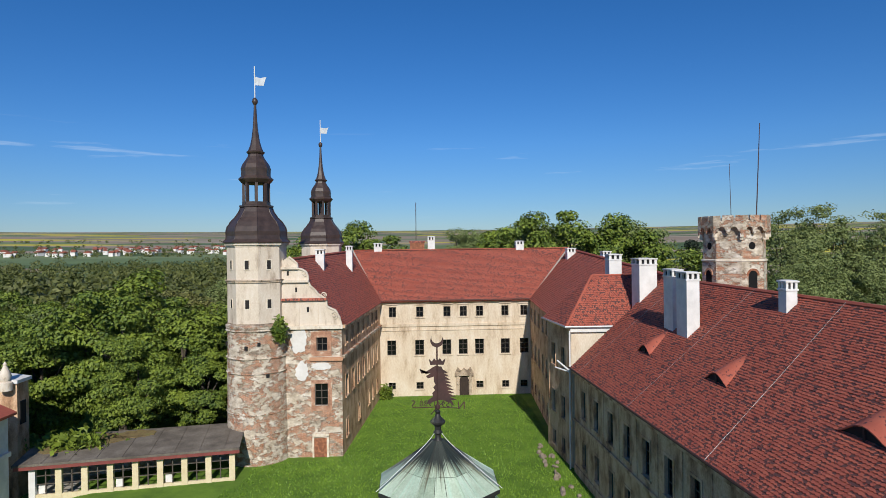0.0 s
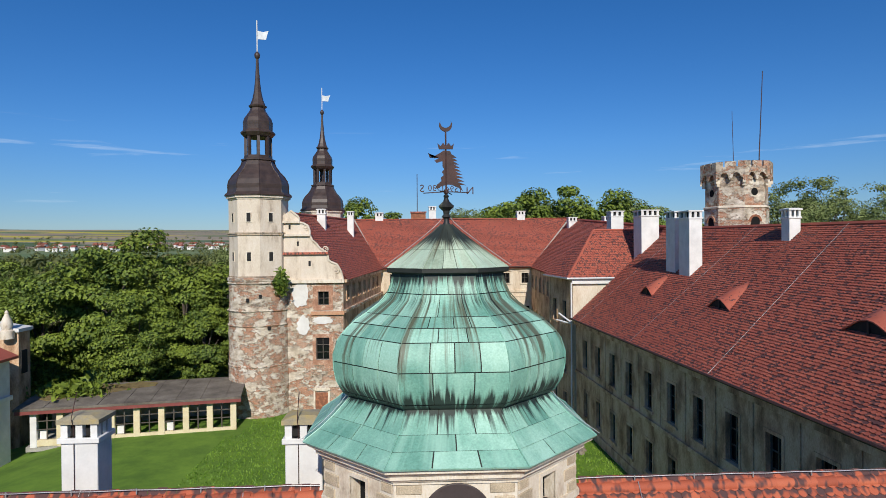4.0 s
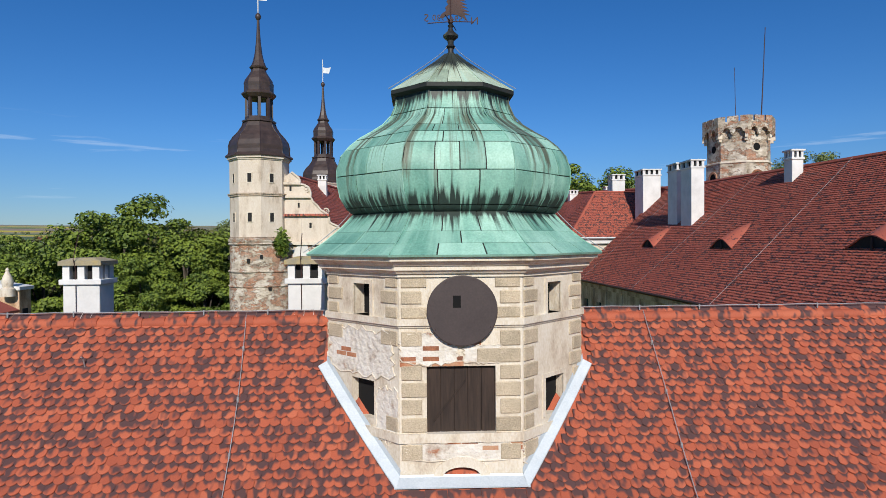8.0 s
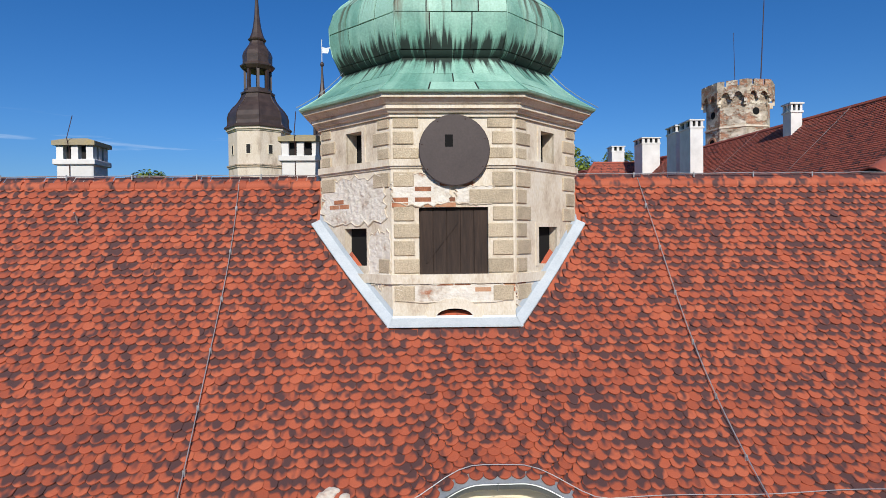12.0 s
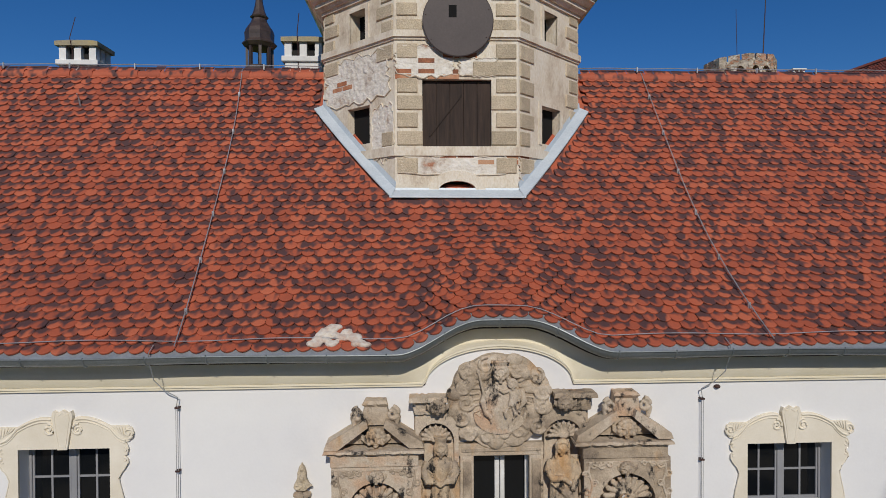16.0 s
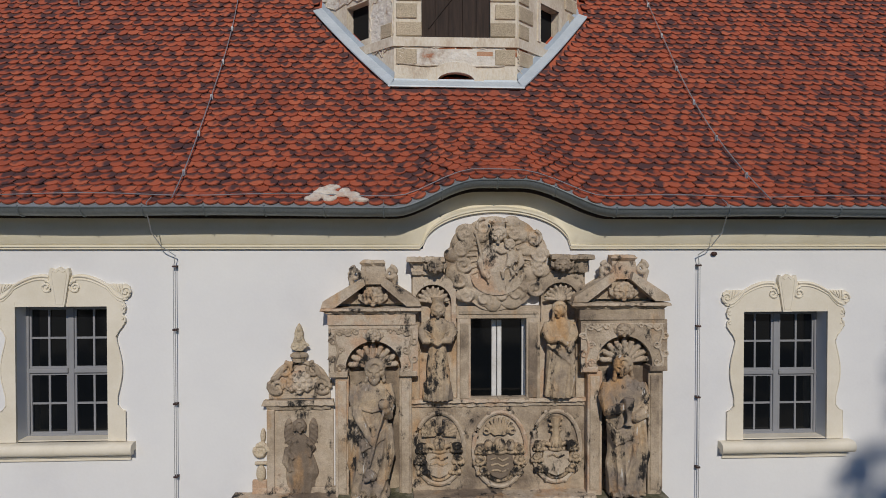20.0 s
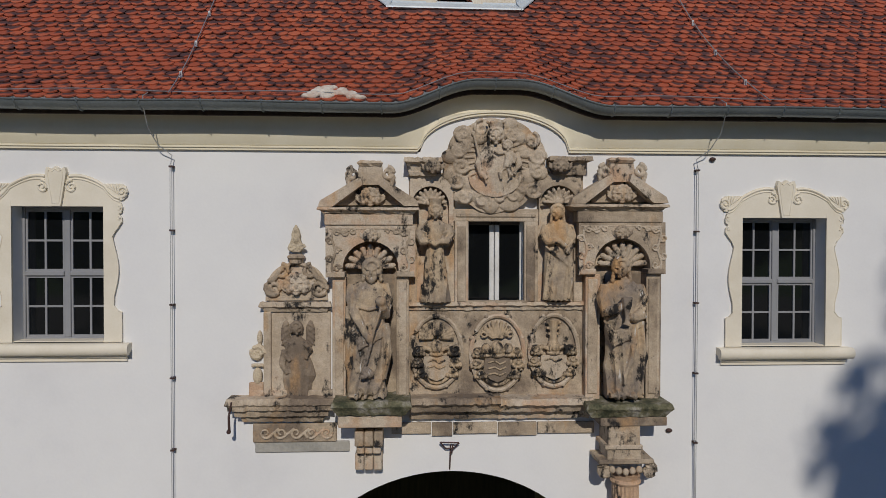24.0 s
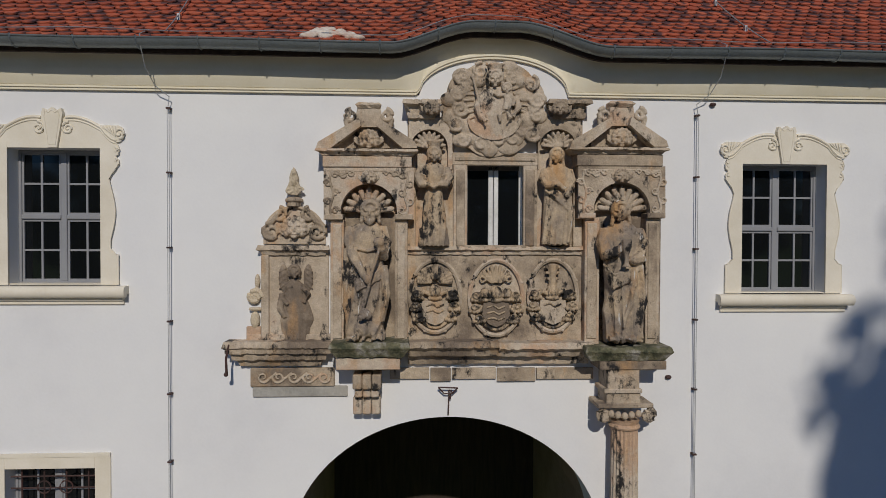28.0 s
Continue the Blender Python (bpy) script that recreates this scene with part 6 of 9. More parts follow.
# robed figure with a chalice
b = robe(B(), 1101, y, [(604, 36, 0.16, 2), (590, 36, 0.175, 2), (545, 34, 0.17, 0), (500, 32, 0.17, -1), (470, 32, 0.165, -2), (440, 32, 0.155, -2), (420, 33, 0.15, -2), (406, 30, 0.13, -2), (397, 20, 0.10, -2), (392, 8, 0.06, -2), (384, 7, 0.05, -2)])
head_of(b, 1099, 376, 15, y - 0.06, 1.6, False, -0.15)
line3(b, [(1072, 408, y), (1068, 430, y - 0.06), (1074, 452, y - 0.13), (1090, 446, y - 0.20), (1102, 438, y - 0.23)], [12, 14, 13, 10, 6])
line3(b, [(1128, 408, y), (1135, 432, y - 0.06), (1132, 458, y - 0.13), (1121, 462, y - 0.20), (1113, 458, y - 0.23)], [12, 14, 13, 9, 6])
line3(b, [(1109, 424, y - 0.25), (1109, 438, y - 0.25), (1109, 448, y - 0.25), (1109, 456, y - 0.25), (1109, 468, y - 0.25), (1109, 473, y - 0.25)], [10, 9.5, 6, 3.5, 5, 9])
for k in range(5):
    line3(b, [(1068 + 2 * k, 468 + 8 * k, y - 0.10), (1086, 487 + 6 * k, y - 0.18), (1112, 480 + 5 * k, y - 0.19), (1136, 462 + 3 * k, y - 0.11)], [2.6, 3.6, 3.2, 2.2])
line3(b, [(1128, 468, y - 0.12), (1120, 520, y - 0.18), (1104, 580, y - 0.19)], [5, 6, 4])
line3(b, [(1134, 470, y - 0.09), (1138, 530, y - 0.09), (1134, 598, y - 0.09)], [6, 7, 6])
lump(b, 1090, 600, 12, 7, y - 0.17, 0.08)
lump(b, 1118, 600, 12, 7, y - 0.17, 0.08)
statue("soot-streaked stone statue of a long-haired figure holding a chalice", b, M_STATUE, drapery(1101, y, 470, 604, 11.0, 0.034, -0.10, 7.0))
# crowned figure with folded arms
y = -0.465
b = robe(B(), 768, y, [(436, 27, 0.10, 0), (430, 27, 0.11, 0), (404, 26, 0.105, 0), (402, 23, 0.10, 0), (370, 20, 0.095, 0), (335, 15, 0.085, 0), (324, 15, 0.085, 0), (310, 20, 0.09, 0), (298, 22, 0.085, 0), (292, 15, 0.07, 0), (288, 6, 0.045, 0), (280, 5, 0.04, 0)])
head_of(b, 769, 275, 11.5, y - 0.04, 0.8)
x, z = P(769, 262, y - 0.04)
lathe(b, x, y - 0.03, [(0.058, z - 0.02), (0.062, z), (0.082, z + 0.075), (0.05, z + 0.07)], 12)
for sg in (-1, 1):
    line3(b, [(768 + sg * 22, 299, y), (768 + sg * 28, 314, y - 0.04), (768 + sg * 22, 327, y - 0.09), (768 + sg * 6, 326, y - 0.13)], [8, 10, 8, 4.5])
    for k in range(3):
        line3(b, [(768 + sg * (27 - 2 * k), 305 + 5 * k, y - 0.05), (768 + sg * (14 - 2 * k), 312 + 6 * k, y - 0.12)], 2.0)
lump(b, 768, 329, 8, 6, y - 0.14, 0.03)
statue("grey sooty stone statue of a crowned figure with folded arms", b, M_STATUE, drapery(768, y, 332, 436, 16.0, 0.018, 0.0, 11.0))
# veiled figure with one arm across
b = robe(B(), 986, y, [(434, 27, 0.10, 0), (426, 28, 0.11, 0), (390, 27, 0.105, 0), (355, 25, 0.10, 0), (330, 22, 0.095, 0), (312, 24, 0.095, 0), (300, 23, 0.085, 0), (294, 14, 0.07, 0), (290, 6, 0.045, 0), (282, 5, 0.04, 0)])
head_of(b, 986, 277, 11.5, y - 0.04, 1.6, False, -0.15)
line3(b, [(966, 302, y), (961, 318, y - 0.05), (968, 328, y - 0.10), (990, 326, y - 0.135), (1000, 336, y - 0.13)], [8, 9, 7, 5.5, 4])
line3(b, [(1007, 302, y), (1012, 322, y - 0.05), (1008, 340, y - 0.09), (1002, 350, y - 0.11)], [8, 8.5, 7, 5])
line3(b, [(1006, 340, y - 0.08), (1010, 390, y - 0.08), (1006, 430, y - 0.08)], [5, 7, 5])
line3(b, [(964, 336, y - 0.08), (984, 352, y - 0.115), (1006, 372, y - 0.09)], [2.0, 3.0, 2.0])
statue("ochre-stained stone statue of a robed figure in a niche", b, M_STATUE, drapery(986, y, 345, 434, 15.0, 0.020, 0.05, 13.0))
# crowned mother and child in the round relief
y = -0.475
b = robe(B(), 876, y, [(246, 12, 0.05, 4), (240, 30, 0.06, 4), (224, 42, 0.075, 4), (205, 38, 0.085, 2), (185, 30, 0.08, 0), (168, 27, 0.075, 0), (160, 22, 0.065, 0), (154, 8, 0.05, 0), (148, 7, 0.045, 1)])
head_of(b, 877, 140, 13, y - 0.045, 1.3)
x, z = P(877, 126, y - 0.04)
lathe(b, x, y - 0.035, [(0.070, z - 0.02), (0.074, z), (0.095, z + 0.065), (0.06, z + 0.06)], 12)
for k in range(5):
    lump(b, 862 + 7.5 * k, 114, 2.6, 3.4, y - 0.10, 0.02)
line3(b, [(853, 168, y), (846, 190, y - 0.05), (852, 208, y - 0.08), (860, 216, y - 0.09)], [8, 8, 6, 5])
line3(b, [(838, 138, y - 0.05), (848, 180, y - 0.07), (860, 224, y - 0.09)], 2.4)
lump(b, 837, 135, 4, 5, y - 0.05, 0.02)
head_of(b, 898, 157, 8, y - 0.085, 0.6)
line3(b, [(898, 166, y - 0.07), (900, 180, y - 0.075), (896, 196, y - 0.08)], [7, 8.5, 8])
line3(b, [(892, 168, y - 0.08), (882, 170, y - 0.10), (874, 165, y - 0.10)], [3.5, 3, 2.5])
line3(b, [(904, 168, y - 0.08), (912, 178, y - 0.09), (908, 188, y - 0.09)], [3.5, 3, 2.5])
line3(b, [(892, 196, y - 0.08), (884, 204, y - 0.11), (886, 216, y - 0.10)], [5, 4.5, 3])
line3(b, [(900, 198, y - 0.08), (904, 210, y - 0.11), (898, 218, y - 0.10)], [5, 4.5, 3])
line3(b, [(912, 172, y), (918, 192, y - 0.04), (908, 208, y - 0.08)], [7, 7, 5])
carved("seated_figure", b, M_STONE, relief, "crowned mother with child, low relief", 0.007, 0.002, drapery(876, y, 200, 246, 15.0, 0.010, 0.0, 17.0), 1)

# low side panel with a relief, lunette and finial
slab("side_panel", 474, 582, 452, 604, -0.385)
slab("side_pilaster", 462, 476, 452, 604, -0.42)
moulding("side_cornice", 453, 584, 434, 453, [(0, 0.09), (0.45, 0.11), (0.6, 0.07), (1.0, 0.05)])
slab("side_plinth", 436, 590, 592, 608, -0.41)
bm = B()
lun = [(466, 432)] + [(521 - 55 * math.cos(a), 424 - 60 * math.sin(a) ** 0.8) for a in [math.pi * (0.06 + 0.88 * k / 18) for k in range(19)]] + [(577, 432)]
shape("lunette", lun, -0.40)
bm = B()
for sg in (-1, 1):
    curl(bm, 521 + sg * 40, 410, 17, 1.6, math.pi / 2, -0.415, 5, -sg)
    curl(bm, 521 + sg * 26, 380, 14, 1.2, math.pi / 2, -0.415, 4.5, sg)
    line3(bm, [(521 + sg * 40, 394, -0.415), (521 + sg * 24, 372, -0.415), (521 + sg * 4, 366, -0.415)], [5, 4, 3])
carved("lunette_scrollwork", bm, M_STONE, portal, "", 0.007, 0.002)
cherub(521, 403, 17, -0.42)
xf, zf = P(521, 356, -0.40)
part("finial_base", lathe(B(), xf, -0.40, [(0.075, zf - 0.06), (0.075, zf - 0.02), (0.10, zf), (0.098, zf + 0.02), (0.055, zf + 0.045)], 16), M_STONE, portal, "", True)
b = B()
xf, zf = P(521, 346, -0.41)
prism(b, [(xf + sg * w, zf + h) for sg, w, h in [(-1, 0.04, 0.0), (-1, 0.075, 0.03), (-1, 0.085, 0.07), (-1, 0.06, 0.11), (-1, 0.045, 0.16), (-1, 0.048, 0.20), (-1, 0.03, 0.26), (-1, 0.0, 0.31), (1, 0.03, 0.26), (1, 0.048, 0.20), (1, 0.045, 0.16), (1, 0.06, 0.11), (1, 0.085, 0.07), (1, 0.075, 0.03), (1, 0.04, 0.0)]], -0.45, -0.385)
for sg in (-1, 1):
    curl(b, 521 + sg * 10, 337, 6, 1.0, 0, -0.45, 2.6, sg)
lump(b, 521, 322, 5, 8, -0.445, 0.03)
lump(b, 521, 306, 4, 6, -0.44, 0.025)
carved("finial", b, M_QUOIN, portal, "ochre leaf-shaped finial", 0.007, 0.002)
# winged figure in low relief
y = -0.39
b = robe(B(), 524, y, [(602, 24, 0.03, 0), (580, 26, 0.04, 0), (566, 30, 0.05, 2), (548, 26, 0.05, 2), (530, 20, 0.045, 0), (512, 20, 0.05, -2), (502, 14, 0.045, -2), (494, 6, 0.035, -2)])
head_of(b, 521, 482, 10, y - 0.03, 0.8, False, 0.1)
for sg, ux in ((-1, 500), (1, 548)):
    lump(b, ux - sg * 2, 492, 9, 26, y + 0.005, 0.022)
    for k in range(4):
        line3(b, [(ux - sg * 6, 474 + 9 * k, y - 0.012), (ux + sg * 6, 482 + 10 * k, y - 0.010)], [2.0, 1.6])
line3(b, [(508, 508, y - 0.03), (498, 524, y - 0.04), (510, 540, y - 0.05)], [5, 5, 4])
line3(b, [(536, 508, y - 0.03), (546, 520, y - 0.04), (538, 536, y - 0.05)], [5, 5, 4])
line3(b, [(500, 520, y - 0.02), (496, 545, y - 0.03), (506, 562, y - 0.03)], [6, 7, 5])
carved("winged_relief", b, M_STONE, portal, "weathered winged figure in low relief", 0.007, 0.003, drapery(524, y, 545, 602, 15.0, 0.010, 0.1, 5.0), 1)
b = B()
curl(b, 451, 526, 14, 1.5, 0, -0.40, 5.5)
lump(b, 451, 526, 12, 14, -0.385, 0.03)
lump(b, 452, 566, 9, 16, -0.385, 0.04)
lump(b, 456, 498, 5, 14, -0.38, 0.035)
line3(b, [(441, 547, -0.40), (463, 547, -0.40)], 3.4)
carved("side_console", b, M_QUOIN, portal, "ochre scrolled side console", 0.007, 0.002)
slab("console_foot", 436, 462, 578, 600, -0.40)

# window in the middle of the portal
x0, x1, z0, z1 = PORTAL_WIN
win = thing("window_4", "narrow window with white middle post between portal statues", "window", ((x0 + x1) / 2, WALL_Y + 0.2, z0), kind="structure")
M_WHITEPAINT = material("flaking_white_paint", [(0.55, 0.54, 0.50), (0.78, 0.78, 0.76)], 0.6, 6, 40, 0.1)
xm = (x0 + x1) / 2
for k, (a, b) in enumerate(((x0, x0 + 0.03), (xm - 0.055, xm + 0.0), (xm + 0.008, xm + 0.06), (x1 - 0.03, x1))):
    part("post", box(B(), a, b, WALL_Y + 0.10, WALL_Y + 0.16, z0, z1, None, 0.006), M_WHITEPAINT, win)
part("head", box(B(), x0 + 0.03, x1 - 0.03, WALL_Y + 0.10, WALL_Y + 0.16, z1 - 0.05, z1), M_WOODFRAME, win)
for a, b in ((x0 + 0.03, xm - 0.055), (xm + 0.06, x1 - 0.03)):
    part("pane", box(B(), a, b, WALL_Y + 0.13, WALL_Y + 0.134, z0, z1 - 0.05), M_GLASS, win)
# added dark sheet in place of the room's shade
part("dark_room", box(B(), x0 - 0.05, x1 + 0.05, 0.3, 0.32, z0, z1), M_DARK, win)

# lightning conductors, hooks and small ironwork on the wall
for ut, x_top in ((298, -2.86), (1235, 3.02)):
    rod = thing("downlead", "galvanised lightning downlead on short wall brackets", "cable", (x_top, WALL_Y, 3.0))
    x, _ = P(ut, 200, -0.41)
    for dx in (-0.009, 0.012):
        part("wire", tube(B(), [(x + dx, -0.415, 0.2), (x + dx * 0.6, -0.415, 3.0), (x + dx, -0.415, 5.2), (x + dx, -0.415, 6.9)], 0.004, 5), M_WIRE, rod)
    for z in (6.88, 6.18, 5.36, 4.55, 3.75, 3.0, 2.3, 1.5):
        part("bracket", box(B(), x - 0.02, x + 0.026, -0.425, -0.36, z - 0.009, z + 0.009), M_IRON, rod)
    s = -1 if ut < 700 else 1
    part("wire", tube(B(), [(x, -0.415, 6.9), (x - s * 0.02, -0.43, 7.0), (x + 0.10 * s, -0.5, 7.1), (x + 0.13 * s, -0.68, 7.25), (x + 0.13 * s, -0.79, 7.45), (x + 0.13 * s, -0.80, 7.56), (x + 0.13 * s, -0.68, 7.62)], 0.0055, 5), M_WIRE, rod)
for u, v in ((1183, 668), (1262, 186)):
    hook = thing("wall_hook", "small dark iron hook fixed in the white wall", "hook", (P(u, v)[0], WALL_Y, P(u, v)[1]))
    bm = B()
    lump(bm, u, v, 6, 4, -0.38, 0.03)
    part("stud", bm, M_IRON, hook)
lamp = thing("iron_bracket", "black forked iron bracket above the gate arch", "bracket", (P(793, 690)[0], WALL_Y, 3.6))
b = B()
for pts in ([(793, 735, -0.37), (795, 690, -0.40)], [(776, 686, -0.44), (786, 697, -0.42), (800, 697, -0.42), (810, 687, -0.44)], [(776, 686, -0.44), (810, 687, -0.44)], [(799, 690, -0.40), (797, 706, -0.42)]):
    line3(b, pts, 1.4)
part("fork", b, M_IRON, lamp)
peg = thing("iron_peg", "rusty iron peg hanging from the stone ledge", "peg", (P(402, 640)[0], -0.5, P(402, 660)[1]))
b = B()
line3(b, [(405, 610, -0.58), (400, 635, -0.60), (401, 662, -0.58)], [1.5, 2, 2.5])
lump(b, 400, 663, 4, 4, -0.58, 0.02)
part("peg", b, M_IRON, peg)


# ---- tiles on any roof slope ----


def tile_mesh(name, surf, cells, w, drop, mat, lift=0.012, thick=0.018, tail=0.30, jitter=0.12, seed=1):
    """Beaver-tail tiles at cells (a, s) of a slope, joined in one mesh; surf maps (a, s) to points."""
    rs = np.random.RandomState(seed)
    cells = np.array(cells)
    n = len(cells)
    p = np.array([-0.49, -0.38, -0.2, 0.0, 0.2, 0.38, 0.49, 0.49, -0.49]) * w
    arc = np.array([0.0, -0.42, -0.82, -1.0, -0.82, -0.42, 0.0, 0, 0]) * tail * drop
    q = arc.copy()
    q[7:] = 1.12 * drop
    h = np.full(9, lift + thick * 1.1)
    h[7:] = lift * 0.3
    P0 = np.concatenate([p, p[:7]])
    Q0 = np.concatenate([q, q[:7]])
    H0 = np.concatenate([h, h[:7] - thick])
    a = cells[:, :1] + P0[None] + rs.uniform(-1, 1, (n, 1)) * jitter * 0.06 * w
    s = cells[:, 1:] + Q0[None] + rs.uniform(-1, 1, (n, 1)) * jitter * 0.35 * drop
    hh = H0[None] + rs.uniform(0, 1, (n, 1)) * jitter * 0.05
    base = surf(a, s)
    e = 0.02
    da, ds = surf(a + e, s) - base, surf(a, s + e) - base
    nrm = np.cross(da, ds)
    nrm /= np.linalg.norm(nrm, axis=-1, keepdims=True)
    nrm *= np.where(nrm[..., 2:] < 0, -1, 1)
    verts = (base + nrm * hh[..., None]).reshape(-1, 3)
    faces = []
    for k in range(n):
        o = 16 * k
        faces.append([o, o + 1, o + 2, o + 3, o + 4, o + 5, o + 6, o + 7, o + 8])
        for j in range(6):
            faces.append([o + j, o + 9 + j, o + 10 + j, o + j + 1])
    me = bpy.data.meshes.new(name)
    me.from_pydata(verts.tolist(), [], faces)
    uv = me.uv_layers.new(name="tile")
    loops = np.empty(len(me.loops), dtype=np.int32)
    me.loops.foreach_get("vertex_index", loops)
    k = loops % 16
    uv.data.foreach_set("uv", np.stack([P0[k] / w + 0.5, Q0[k] / drop], 1).ravel().astype(np.float32))
    me.materials.append(mat)
    return me


def slope(parent, e0, e1, r1, r0, mat=None, w=0.19, drop=0.16, thick=0.16, seed=1, tiles=True):
    """A roof slope from the eave e0-e1 to the ridge r0-r1: a thick board with tiles on it."""
    e0, e1, r1, r0 = (Vector(p) for p in (e0, e1, r1, r0))
    mat = mat or M_TILE_FAR
    A = (e1 - e0).normalized()
    mid = (r0 + r1) / 2 - e0
    S = (mid - A * mid.dot(A)).normalized()
    N = A.cross(S)
    if N.z < 0:
        N = -N
    bm = B()
    top = [e0, e1, r1, r0] if (r0 - r1).length > 0.01 else [e0, e1, r1]
    if len(top) == 4:
        grid = [[e0.lerp(e1, a / 10).lerp(r0.lerp(r1, a / 10), b / 8) for a in range(11)] for b in range(9)]
        for d in (0.09 if tiles else 0.005, thick + 0.02):
            loft(bm, [[p - N * d for p in row] for row in grid], closed=False, caps=False)
    else:
        loft(bm, [[p - N * (0.07 if tiles else 0.005) for p in top], [p - N * thick for p in top]])
    board = part("roof_slope", bm, mat, parent)
    if tiles:
        s_max = mid.dot(S)
        L0, L1 = (r0 - e0).dot(A), (r1 - e0).dot(A)
        length = (e1 - e0).length
        cells = []
        rows = int(s_max / drop)
        for r in range(rows):
            s = r * drop + 0.02
            q = s / s_max
            lo, hi = L0 * q, length + (L1 - length) * q
            a0 = (r % 2) * w / 2
            k0, k1 = int(math.ceil((lo - a0) / w)), int((hi - a0) / w)
            cells += [((k + 0.5) * w + a0, s) for k in range(k0, k1)]
        A_, S_, E_ = np.array(A), np.array(S), np.array(e0)
        R0_, R1_, E1_ = np.array(r0), np.array(r1), np.array(e1)

        def surf(a, s):
            q = np.clip(s / s_max, -0.02, 1.02)[..., None]
            lo_, hi_ = L0 * q, length + (L1 - length) * q
            f = (a[..., None] - lo_) / np.maximum(hi_ - lo_, 0.05)
            return (E_ * (1 - f) + E1_ * f) * (1 - q) + (R0_ * (1 - f) + R1_ * f) * q

        ob = new("roof_tiles", tile_mesh("roof_tiles", surf, cells, w, drop, mat, seed=seed, thick=0.030, jitter=0.2))
        ob.parent = board
        tagged(ob, kind="stuff")
    return board


def line_part(name, pts, r, mat, parent, n=6):
    return part(name, tube(B(), pts, r, n), mat, parent, "", True)


def wing_wall(parent, p0, p1, z0, z1, holes, mat, thick=0.7, frame_mat=None, surround_mat=None, bars=True, arch=False):
    """A straight wall from p0 to p1 with window holes (x0, x1, z0, z1 along it), each with its window; inside lies to the left."""
    d = Vector((p1[0] - p0[0], p1[1] - p0[1], 0))
    L = d.length
    m = Matrix.Translation((p0[0], p0[1], 0)) @ Matrix.Rotation(math.atan2(d.y, d.x), 4, "Z")
    bm = B()
    grid_wall(bm, 0.0, L, z0, z1, holes, 0.0, thick)
    bmesh.ops.transform(bm, matrix=m, verts=bm.verts)
    w = part("wall", bm, mat, parent)
    for a, b, c, e in holes:
        win = part("window", box(B(), a, b, 0.24, 0.26, c, e, m), M_GLASS, parent)
        f = 0.06
        xm = (a + b) / 2
        fm = frame_mat or M_WOODFRAME
        bmf = box(box(box(box(B(), a, a + f, 0.16, 0.23, c, e), b - f, b, 0.16, 0.23, c, e), a + f, b - f, 0.16, 0.23, c, c + f), a + f, b - f, 0.16, 0.23, e - f, e)
        bmesh.ops.transform(bmf, matrix=m, verts=bmf.verts)
        part("frame", bmf, fm, win)
        if bars:
            part("glazing_bar", box(B(), xm - 0.03, xm + 0.03, 0.17, 0.235, c + f, e - f, m), fm, win)
            for k in range(1, max(2, int((e - c) / 0.55)) + 0):
                zz = c + (e - c) * k / max(2, int((e - c) / 0.55))
                part("glazing_bar", box(B(), a + f, xm - 0.03, 0.18, 0.235, zz - 0.025, zz + 0.025, m), fm, win)
                part("glazing_bar", box(B(), xm + 0.03, b - f, 0.18, 0.235, zz - 0.025, zz + 0.025, m), fm, win)
        if surround_mat:
            for x0, x1, y0, y1 in ((a - 0.14, a, c, e + 0.14), (b, b + 0.14, c, e + 0.14), (a, b, e, e + 0.14)):
                part("surround", box(B(), x0, x1, -0.04, 0.0, y0, y1, m), surround_mat, win)
            part("sill", box(B(), a - 0.18, b + 0.18, -0.10, 0.0, c - 0.13, c, m), surround_mat, win)
    return m


